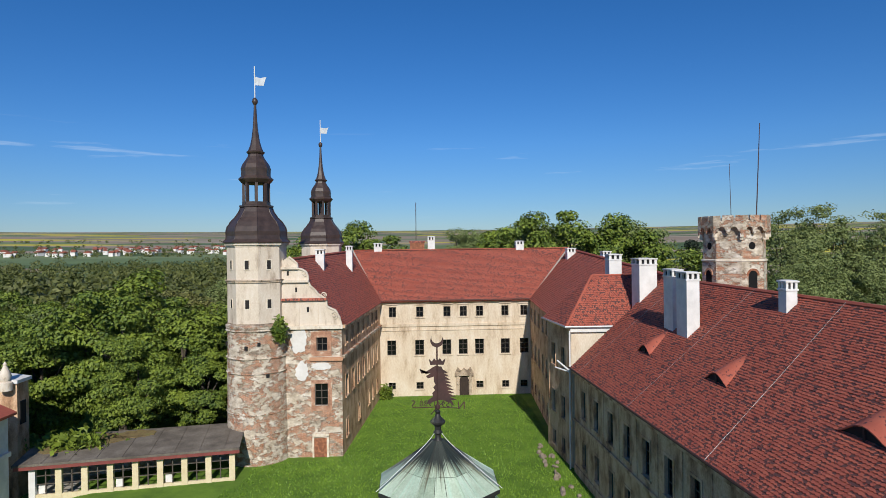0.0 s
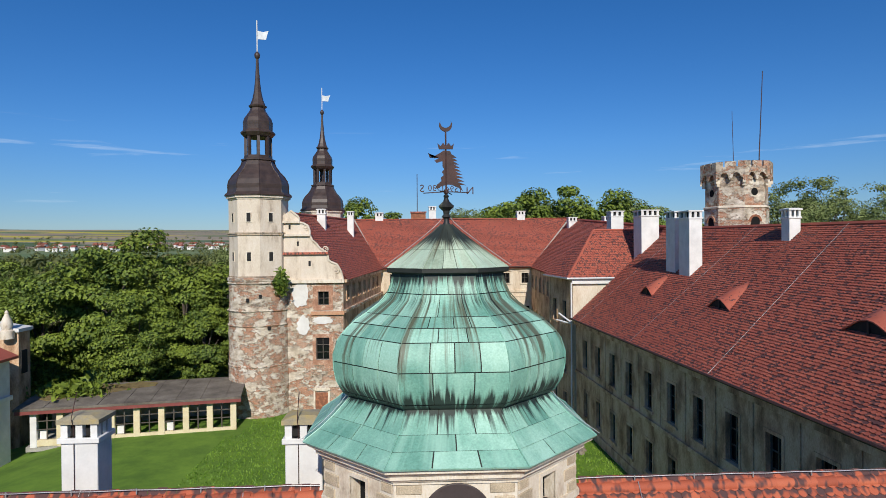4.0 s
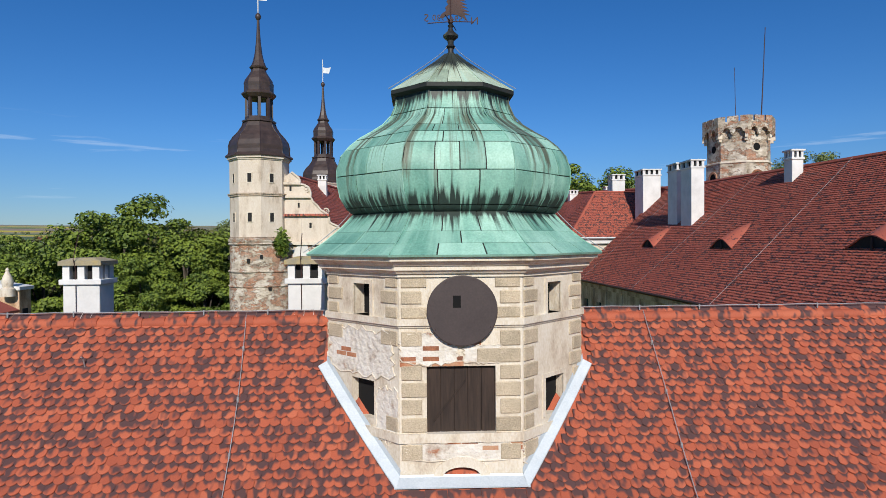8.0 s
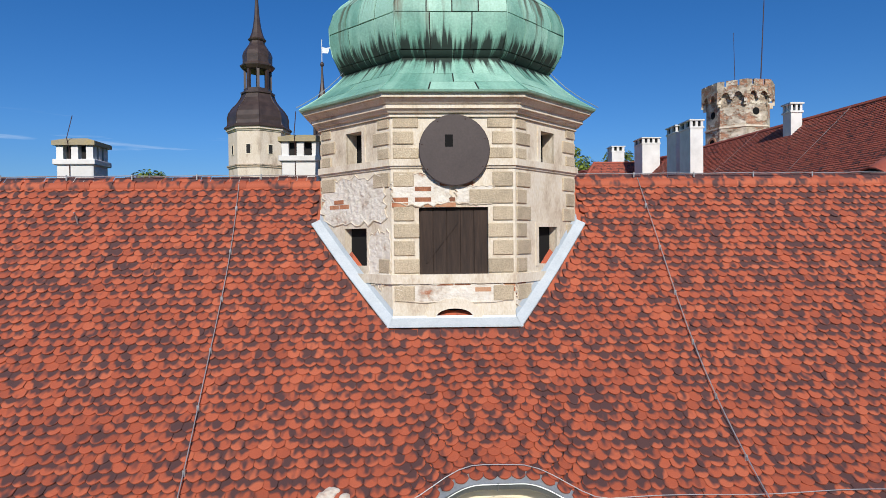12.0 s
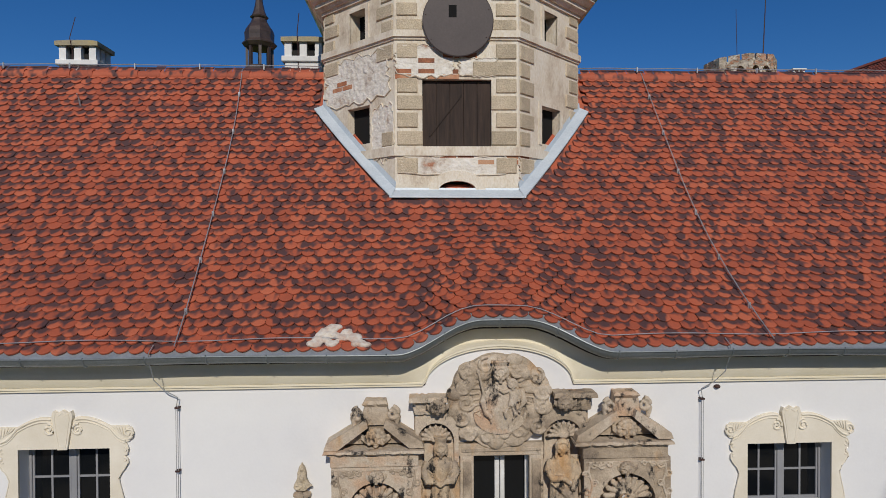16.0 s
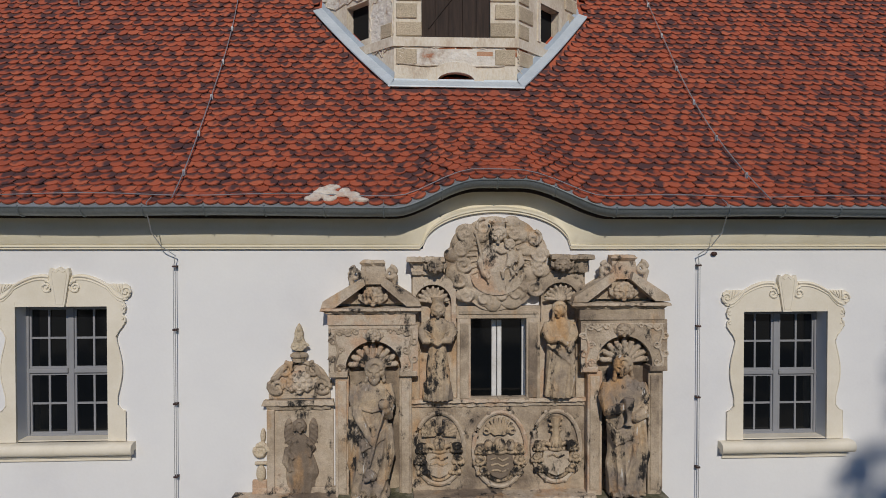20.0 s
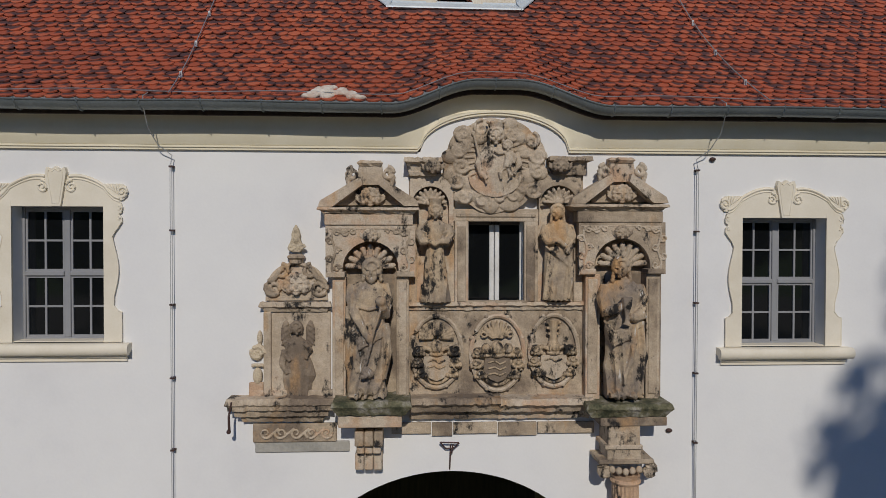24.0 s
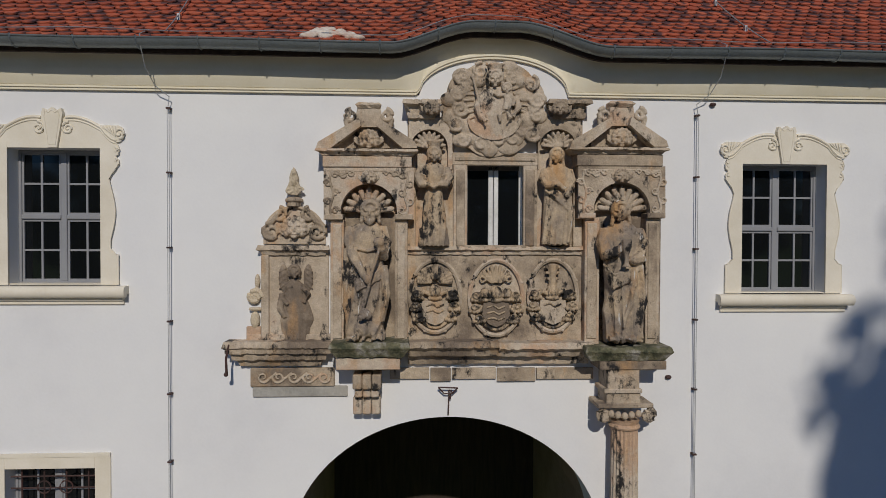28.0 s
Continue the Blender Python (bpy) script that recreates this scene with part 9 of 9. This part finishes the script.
def tree(name, seed, height, radius, trunk, mat, leaves=5200, size=0.42, label="", pointed=False, clusters=75):
    """A tapered trunk with limbs and a crown of many small leaves set in clumps."""
    rs = random.Random(seed)
    nr = np.random.RandomState(seed)
    t = thing(name, label, "tree", (0, 0, 0))
    part("trunk", tube(B(), [(0, 0, -0.5), (0.1, 0.05, trunk * 0.5), (0.0, 0.15, trunk), (0.1, 0.1, height * 0.8)], [radius * 0.08, radius * 0.065, radius * 0.05, 0.04], 8), M_BARK, t, "", True)
    bm = B()
    cents = []
    zc, hz = trunk + (height - trunk) * 0.48, (height - trunk) * 0.54
    for k in range(clusters):
        while True:
            v = Vector((rs.uniform(-1, 1), rs.uniform(-1, 1), rs.uniform(-1, 1)))
            if 0.45 < v.length < 1:
                break
        d = v.normalized()
        bumpy = 0.86 + 0.24 * noise.noise(d * 2.3 + Vector((seed, 0, 0)))
        rr_ = (v.length ** 0.5) * bumpy
        if pointed:
            f = 1 - (d.z * rr_ * 0.5 + 0.5)
            cents.append(Vector((d.x * radius * rr_ * f * 1.5, d.y * radius * rr_ * f * 1.5, zc + d.z * rr_ * hz)))
        else:
            cents.append(Vector((d.x * rr_ * radius, d.y * rr_ * radius, zc + d.z * rr_ * hz)))
    for c in cents[:14]:
        s = Vector((0, 0.1, trunk + (c.z - trunk) * 0.3))
        tube(bm, [s, s.lerp(c, 0.5) + Vector((0, 0, 0.4)), c], [radius * 0.035, radius * 0.02, 0.03], 5)
    part("limb", bm, M_BARK, t)
    per = leaves // clusters
    C = np.array([c[:] for c in cents])
    big = nr.uniform(0.65, 1.3, clusters) * radius * (0.20 if clusters < 200 else 0.16)
    ball = nr.normal(0, 1, (clusters * per, 3))
    ball *= (nr.uniform(0.25, 1, (clusters * per, 1)) ** 0.5) / np.linalg.norm(ball, axis=1, keepdims=True)
    base = np.repeat(C, per, 0) + ball * np.repeat(big, per)[:, None] * np.array([1.5, 1.5, 0.72])
    m = len(base)
    out = base - np.array([0, 0, zc])
    out /= np.linalg.norm(out, axis=1, keepdims=True) + 1e-6
    nrm = ball * 0.75 + out * 0.25 + nr.normal(0, 0.33, (m, 3)) + np.array([0, 0, 0.40])
    nrm /= np.linalg.norm(nrm, axis=1, keepdims=True)
    u = np.cross(nrm, nr.normal(0, 1, (m, 3)))
    u /= np.linalg.norm(u, axis=1, keepdims=True)
    w = np.cross(nrm, u)
    sz = nr.uniform(0.6, 1.3, (m, 1)) * size
    quad = np.stack([base - u * sz * 0.5, base - w * sz * 0.38 + nrm * sz * 0.12, base + u * sz * 0.5, base + w * sz * 0.38 + nrm * sz * 0.12], 1).reshape(-1, 3)
    me = bpy.data.meshes.new("crown")
    me.from_pydata(quad.tolist(), [], np.arange(m * 4).reshape(-1, 4).tolist())
    me.materials.append(mat)
    ob = new("crown", me)
    ob.parent = t
    return t


TREES = [
    tree("maple_tree", 1, 15.0, 5.6, 3.5, M_LEAF, 24000, 0.33, "leafy green maple in the wood below the castle"),
    tree("maple_tree", 2, 14.0, 5.0, 3.0, M_LEAF, 22000, 0.33, "dense green broadleaf tree with layered foliage", clusters=68),
    tree("ash_tree", 3, 16.0, 5.2, 4.5, M_LEAF_PALE, 14000, 0.29, "tall pale green ash with airy crown", clusters=90),
    tree("oak_tree", 4, 14.0, 5.0, 3.0, M_LEAF_BROWN, 17000, 0.30, "young brownish-green oak among the woodland", clusters=90),
    tree("birch_tree", 5, 21.0, 5.0, 4.0, M_LEAF_PALE, 26000, 0.26, "tall pale birch with fine drooping leaves", clusters=260),
    tree("spruce_tree", 6, 20.0, 3.6, 2.0, M_LEAF_DARK, 8000, 0.36, "dark pointed spruce behind the castle roofs", pointed=True, clusters=120),
    tree("poplar_tree", 8, 26.0, 4.6, 5.0, M_LEAF, 76000, 0.48, "tall dense poplar whose shade falls on the gatehouse", clusters=480),
]
PLACED = [
    # index, x, y, turn, size
    (0, -27.5, 51.5, 0, 1.18), (1, -21.0, 50.0, 60, 1.0), (0, -35.0, 52.0, 130, 0.98), (1, -17.5, 56.0, 200, 1.0), (0, -42.5, 54.0, 250, 1.0), (1, -51.0, 56.0, 20, 1.05), (3, -25.0, 60.0, 90, 1.0),
    (3, -16.5, 64.0, 160, 0.95), (0, -33.0, 62.0, 290, 1.05), (2, -41.0, 64.0, 300, 0.95), (1, -50.0, 66.0, 45, 1.05), (0, -60.0, 66.0, 75, 1.0), (2, -22.0, 72.0, 10, 0.95), (3, -31.0, 74.0, 260, 1.0), (1, -40.0, 76.0, 110, 1.1),
    (0, -52.0, 78.0, 170, 1.05), (3, -63.0, 80.0, 15, 1.0), (1, -74.0, 78.0, 215, 1.05), (0, -38.0, 48.0, 15, 0.85), (1, -46.5, 49.5, 190, 0.85), (0, -23.5, 46.0, 222, 0.72), (1, -18.5, 47.5, 102, 0.7),
    (0, 17.0, 88.0, 0, 1.62), (1, 25.0, 86.0, 80, 1.70), (0, 33.0, 89.0, 200, 1.58), (5, 42.5, 84.0, 0, 1.05), (0, 38.0, 70.0, 140, 1.2), (2, 21.0, 96.0, 40, 1.5), (2, 38.0, 96.0, 10, 1.5),
    (4, 48.0, 68.0, 0, 1.12), (4, 55.0, 72.0, 120, 1.16), (4, 61.5, 70.0, 240, 1.10), (4, 45.0, 60.0, 60, 0.9), (4, 52.0, 58.0, 180, 0.85), (4, 60.0, 60.0, 300, 0.8), (2, 66.0, 74.0, 90, 1.2), (4, 38.5, 52.0, 33, 0.8), (2, 44.0, 50.0, 210, 0.8), (4, 70.0, 64.0, 12, 0.8),
    (6, 9.65, -25.4, 40, 1.075), (1, -22.0, -36, 0, 1.0), (0, -13.0, -38, 50, 0.95), (1, -4.0, -36, 100, 1.0), (0, 4.5, -38, 150, 0.95), (1, 13.5, -37, 210, 1.0), (0, 22.0, -36, 300, 1.0), (0, -10.0, 92.0, 30, 1.55), (1, -4.5, 95.0, 210, 1.45), (3, 2.0, 105.0, 70, 1.35), (2, 10.0, 112.0, 130, 1.45), (3, 16.0, 108.0, 310, 1.4), (0, -16.0, 90.0, 250, 1.4),
]
for k, (i, x, y, a, s) in enumerate(PLACED):
    proto = TREES[i]
    m = pose(x, y, land_z(x, y), 0, 0, a)
    c = copy_thing(proto, m)
    s *= 0.93 if x > -14 else (0.92 if y < 60 else 0.96)
    c.scale = (s, s, s)
for proto in TREES:
    for o in (*proto.children_recursive, proto):
        bpy.data.objects.remove(o)

# far wood as one mass of small crowns
rf = np.random.RandomState(8)
V_, F_ = [], []
for k in range(1300):
    r = rf.uniform(85, 420)
    a = rf.uniform(radians(100), radians(152)) if k % 5 else rf.uniform(radians(20), radians(112))
    if k % 5 == 0:
        r = rf.uniform(130, 420)
    x, y = 4 + r * math.cos(a), 30 + r * math.sin(a)
    zb = land_z(x, y)
    h = rf.uniform(11, 16) + (3 if k % 5 == 0 else 0)
    for j in range(90):
        d = rf.normal(0, 1, 3)
        d /= np.linalg.norm(d)
        d[2] = abs(d[2]) * 1.0 - 0.25
        p = np.array([x, y, zb + h * 0.6]) + d * np.array([4.2, 4.2, h * 0.42]) * rf.uniform(0.8, 1.05)
        u = rf.normal(0, 1, 3)
        u /= np.linalg.norm(u)
        w = np.cross(u, d)
        s = rf.uniform(0.4, 0.9)
        o = len(V_)
        V_ += [p - u * s, p - w * s * 0.7, p + u * s, p + w * s * 0.7]
        F_.append((o, o + 1, o + 2, o + 3))
# trees between the village houses and along the fields
for k in range(420):
    a = radians(rf.uniform(100, 133))
    r = rf.choice((840, 930, 1040, 1300, 1700)) + rf.normal(0, 30)
    x, y = 4 + r * math.cos(a), -7 + r * math.sin(a)
    zb, h = land_z(x, y), rf.uniform(3, 8)
    for j in range(26):
        d = rf.normal(0, 1, 3)
        d /= np.linalg.norm(d)
        p = np.array([x, y, zb + h * 0.5]) + d * np.array([h * 0.6, h * 0.6, h * 0.5])
        u = rf.normal(0, 1, 3)
        u /= np.linalg.norm(u)
        w = np.cross(u, d)
        s = rf.uniform(0.8, 1.6)
        o = len(V_)
        V_ += [p - u * s, p - w * s * 0.7, p + u * s, p + w * s * 0.7]
        F_.append((o, o + 1, o + 2, o + 3))
me = bpy.data.meshes.new("far_wood")
me.from_pydata([tuple(p) for p in V_], [], F_)
me.materials.append(leaf_material("far_wood_leaves", (0.050, 0.066, 0.014), (0.135, 0.150, 0.034)))
tagged(new("far_wood", me), "mixed green and brownish woodland reaching down to the valley", "wood", kind="stuff")

# shrubs: on the gallery roof and the tower ledge
for x, y, z, w, h, lab in ((-25.5, 40.3, 4.4, 1.9, 0.9, "green shrub growing over the gallery roof"), (-27.4, 40.6, 4.3, 1.4, 0.7, "green shrub growing over the gallery roof"), (-10.95, 43.0, 12.2, 0.45, 0.9, "ivy bush rooted in the tower ledge"), (-3.3, 63.2, 1.8, 0.6, 1.0, "small bush against the courtyard wall")):
    sh = thing("shrub", lab, "shrub", (x, y, z))
    rs = np.random.RandomState(int(abs(x * 10)))
    m = 700
    c = rs.normal(0, 1, (m, 3)) * np.array([w * 0.5, w * 0.35, h * 0.4]) + np.array([x, y, z + h * 0.5])
    u, w2 = rs.normal(0, 0.12, (m, 3)), rs.normal(0, 0.12, (m, 3))
    q = np.stack([c - u, c - w2, c + u, c + w2], 1).reshape(-1, 3)
    me = bpy.data.meshes.new("foliage")
    me.from_pydata(q.tolist(), [], np.arange(4 * m).reshape(-1, 4).tolist())
    me.materials.append(M_LEAF)
    ob = new("foliage", me)
    ob.parent = sh
    ob.matrix_parent_inverse = Matrix.Translation(-sh.location)

# village beyond the wood
M_HOUSE = material("village_render", [(0.70, 0.69, 0.66), (0.80, 0.79, 0.76)], 0.9, 0.3, 2, 0.0)
M_HROOF = material("village_roof", [(0.20, 0.07, 0.05), (0.32, 0.10, 0.06)], 0.9, 0.2, 2, 0.0)


def house(w, d, h, rise, label):
    t = thing("house", label, "house", (0, 0, 0), "village houses")
    part("wall", box(B(), -w / 2, w / 2, -d / 2, d / 2, -3, h), M_HOUSE, t)
    part("roof", prism(B(), [(-w / 2 - 0.5, h), (w / 2 + 0.5, h), (0, h + rise)], -d / 2 - 0.5, d / 2 + 0.5), M_HROOF, t)
    part("window", box(B(), -w / 4 - 0.4, -w / 4 + 0.4, -d / 2 - 0.05, -d / 2, 0.9, 2.0), M_DARK, t)
    return t


H1, H2 = house(5.4, 5, 3.0, 2.4, "white village house with red roof in the valley"), house(8.0, 5, 2.6, 2.4, "long white village house with red roof in the valley")
rv = random.Random(12)
for k in range(110):
    a = radians(rv.uniform(103, 131))
    r = rv.choice((860, 900, 1000, 1090)) + rv.gauss(0, 18)
    x, y = 4 + r * math.cos(a), -7 + r * math.sin(a)
    copy_thing((H1, H2)[k % 2], pose(x, y, land_z(x, y) + 1.5, 0, 0, rv.choice((0, 90, 20, 70))))
for proto in (H1, H2):
    for o in (*proto.children_recursive, proto):
        bpy.data.objects.remove(o)

# street side
ground_street = part("pavement", box(B(), -40, 40, -60, WALL_Y - 0.01, -0.3, 0.02), material("cobbled_street", [(0.20, 0.175, 0.14), (0.30, 0.265, 0.21)], 0.9, 3, 20, 0.4))
tagged(ground_street, "grey paved street before the gatehouse", "pavement", kind="structure")


# ---- gatehouse roof tiles ----


def gate_surf(a, s):
    """Slope coordinates to points: a along the eave, s along the curved slope."""
    S_TAB, Y_TAB = GATE_TAB
    y = np.interp(s, S_TAB, Y_TAB, left=None, right=None)
    y = np.where(s < 0, EAVE_Y + s * 0.83, y)
    d = np.abs(a - 0.76)
    sw = np.where(d > 1.16, 0.0, np.where(d < 0.22, 0.315, 0.315 * np.maximum(0, 0.5 + 0.5 * np.cos(np.pi * (d - 0.22) / 0.94)) ** 0.85))
    y = y + 0.76 * sw * np.clip(1 - (y - EAVE_Y) / 1.9, 0, 1) ** 1.5
    u = y - EAVE_Y
    z = 7.545 + 0.667 * u + 0.0965 * u * u + 0.54 * sw * np.clip(1 - u / 1.9, 0, None) ** 1.2
    return np.stack([a, y, z], -1)


yy = np.linspace(EAVE_Y, RIDGE_Y + 0.3, 200)
zz = 7.545 + 0.667 * (yy - EAVE_Y) + 0.0965 * (yy - EAVE_Y) ** 2
GATE_TAB = (np.concatenate([[0], np.cumsum(np.hypot(np.diff(yy), np.diff(zz)))]), yy)
S_MAX = float(np.interp(RIDGE_Y, yy, GATE_TAB[0]))
TILE_W, TILE_D = 0.158, 0.131
inside = lambda x, y: max(abs((x - TX)), abs(y - TY), (abs(x - TX) + abs(y - TY)) / 1.432) < T_W + 0.13
near_cells, rest = [], []
for r in range(int((S_MAX + 0.08) / TILE_D) + 1):
    s = 0.01 + r * TILE_D
    for k in range(int(18.6 / TILE_W)):
        a = -9.3 + (k + 0.5 * (r % 2)) * TILE_W
        y = float(np.interp(s, *GATE_TAB))
        if inside(a, y) or inside(a, y + 0.08):
            continue
        (near_cells if r < 16 and -1.6 < a < 2.4 else rest).append((a, s))
near_cells.sort(key=lambda c: c[1])
rest += near_cells[300:]
ob = new("roof_tiles", tile_mesh("roof_tiles", gate_surf, rest, TILE_W, TILE_D, M_TILE, tail=0.36, jitter=0.2, seed=2, thick=0.016))
ob.parent = roof_gate
tagged(ob, kind="stuff")
one = tile_mesh("roof_tile", lambda a, s: np.stack([a, s, 0 * a], -1), [(0.0, 0.0)], TILE_W, TILE_D, M_TILE_ONE, tail=0.36, jitter=0.0, thick=0.016)
for a, s in near_cells[:300]:
    pa = np.array(a), np.array(s)
    o = Vector(gate_surf(*pa))
    u = (Vector(gate_surf(pa[0] + 0.03, pa[1])) - o).normalized()
    v = (Vector(gate_surf(pa[0], pa[1] + 0.03)) - o).normalized()
    w = u.cross(v).normalized()
    v = w.cross(u)
    ob = new("roof_tile", one)
    ob.parent = roof_gate
    ob.matrix_basis = Matrix.Translation(o + w * random.uniform(0, 0.008)) @ Matrix((u, v, w)).transposed().to_4x4() @ Matrix.Rotation(random.uniform(-0.02, 0.02), 4, "Z")
# lower course that closes the eave under the first row
ex = [-9.4 + 0.2 * k for k in range(45)] + [-0.4 + 0.06 * k for k in range(40)] + [2.0 + 0.2 * k for k in range(38)]
def eave_point(x, dy, up):
    y = EAVE_Y + setback(x) + dy
    return x, y, roof_z(x, y) + up


bm = loft(B(), [[eave_point(x, 0.0, -0.03), eave_point(x, 0.0, 0.010), eave_point(x, 0.16, 0.008), eave_point(x, 0.16, -0.03)] for x in ex])
ob = new("eave_course", mesh_of(bm, "eave_course", M_TILE_ONE))
ob.parent = roof_gate
# zinc apron from under the first tiles into the gutter
bm = loft(B(), [[eave_point(x, -0.07, 0.004), eave_point(x, 0.0, 0.014), eave_point(x, 0.06, 0.014), eave_point(x, 0.06, 0.009), eave_point(x, -0.065, -0.004)] for x in ex])
ob = new("eave_apron", mesh_of(bm, "eave_apron", M_ZINC))
ob.parent = roof_gate
tagged(ob, "pale zinc eave apron")
# ridge caps
ridge_z = float(7.545 + 0.667 * (RIDGE_Y - EAVE_Y) + 0.0965 * (RIDGE_Y - EAVE_Y) ** 2)
cap = mesh_of(tube(B(), [(-0.02, 0, 0), (0.36, 0, 0.012)], [0.105, 0.115], 12), "ridge_tile", M_TILE_ONE, True)
for k in range(52):
    x = -9.4 + 0.36 * k
    if TX - 2.2 < x < TX + 1.85:
        continue
    ob = new("ridge_tile", cap)
    ob.parent = roof_gate
    ob.location = (x, RIDGE_Y + 0.01, ridge_z - 0.06)
# lightning wire along the ridge and down the slope
cond = thing("roof_conductor", "galvanised lightning wire along the ridge on small posts", "cable", (0, RIDGE_Y, ridge_z))
for x0, x1 in ((-9.3, -1.75), (2.55, 9.3)):
    part("wire", tube(B(), [(x0 + (x1 - x0) * k / 12, RIDGE_Y, ridge_z + 0.14 + 0.012 * (k % 2)) for k in range(13)], 0.008, 5), M_WIRE, cond)
for k in range(16):
    x = -9.0 + 1.05 * k
    if not TX - 2.3 < x < TX + 2.3:
        part("post", tube(B(), [(x, RIDGE_Y, ridge_z + 0.08), (x, RIDGE_Y, ridge_z + 0.17)], 0.012, 5), M_WIRE, cond)
for xt, xb in ((-3.05, -2.75), (3.65, 3.7)):
    pts = []
    for k in range(20):
        s = S_MAX * (1 - k / 19)
        q = k / 19
        p = gate_surf(np.array(xt + (xb - xt) * q + 0.02 * math.sin(7 * q)), np.array(s))
        pts.append((p[0], p[1] - 0.03, p[2] + 0.07))
    part("wire", tube(B(), pts, 0.007, 5), M_WIRE, cond)
    for p in pts[2::3]:
        part("clip", box(B(), p[0] - 0.015, p[0] + 0.015, p[1] - 0.01, p[1] + 0.03, p[2] - 0.06, p[2] + 0.012), M_WIRE, cond)
pts = [eave_point(x, 0.08, 0.06 + 0.012 * math.sin(3 * x)) for x in [-9 + 0.15 * k for k in range(121)]]
part("wire", tube(B(), pts, 0.006, 4), M_WIRE, cond)
# small roof vent and mortar patch by the eave
vent = thing("roof_vent", "small metal hook standing on the tiled roof", "hook", (-5.42, 2.62, roof_z(-5.42, 2.6)))
part("hook", tube(B(), [(-5.42, 2.62, roof_z(-5.42, 2.6)), (-5.42, 2.55, roof_z(-5.42, 2.6) + 0.16), (-5.42, 2.5, roof_z(-5.42, 2.6) + 0.20)], 0.012, 5), M_WIRE, vent)
M_MORTAR = material("pale_mortar", [(0.52, 0.36, 0.28), (0.62, 0.56, 0.48), (0.72, 0.67, 0.60)], 0.95, 6, 40, 0.4)
patch = thing("mortar_patch", "lump of pale mortar and broken tile at the eave", "mortar", (-1.05, EAVE_Y + 0.1, roof_z(-1.05, EAVE_Y)))
rm = random.Random(15)
bm = B()
for k in range(44):
    q = rm.uniform(-1, 1)
    x = -1.10 + (0.22 if q < 0 else 0.34) * q
    yv = EAVE_Y + 0.03 + 0.33 * rm.random() * (1 - abs(q)) ** 0.8
    bmesh.ops.create_icosphere(bm, subdivisions=2, radius=1, matrix=Matrix.LocRotScale((x, yv, roof_z(x, yv) + 0.028), None, (rm.uniform(0.04, 0.09), rm.uniform(0.04, 0.07), rm.uniform(0.025, 0.04))))
carved("mortar", bm, M_MORTAR, patch, "", 0.012, 0.006, None, 1)
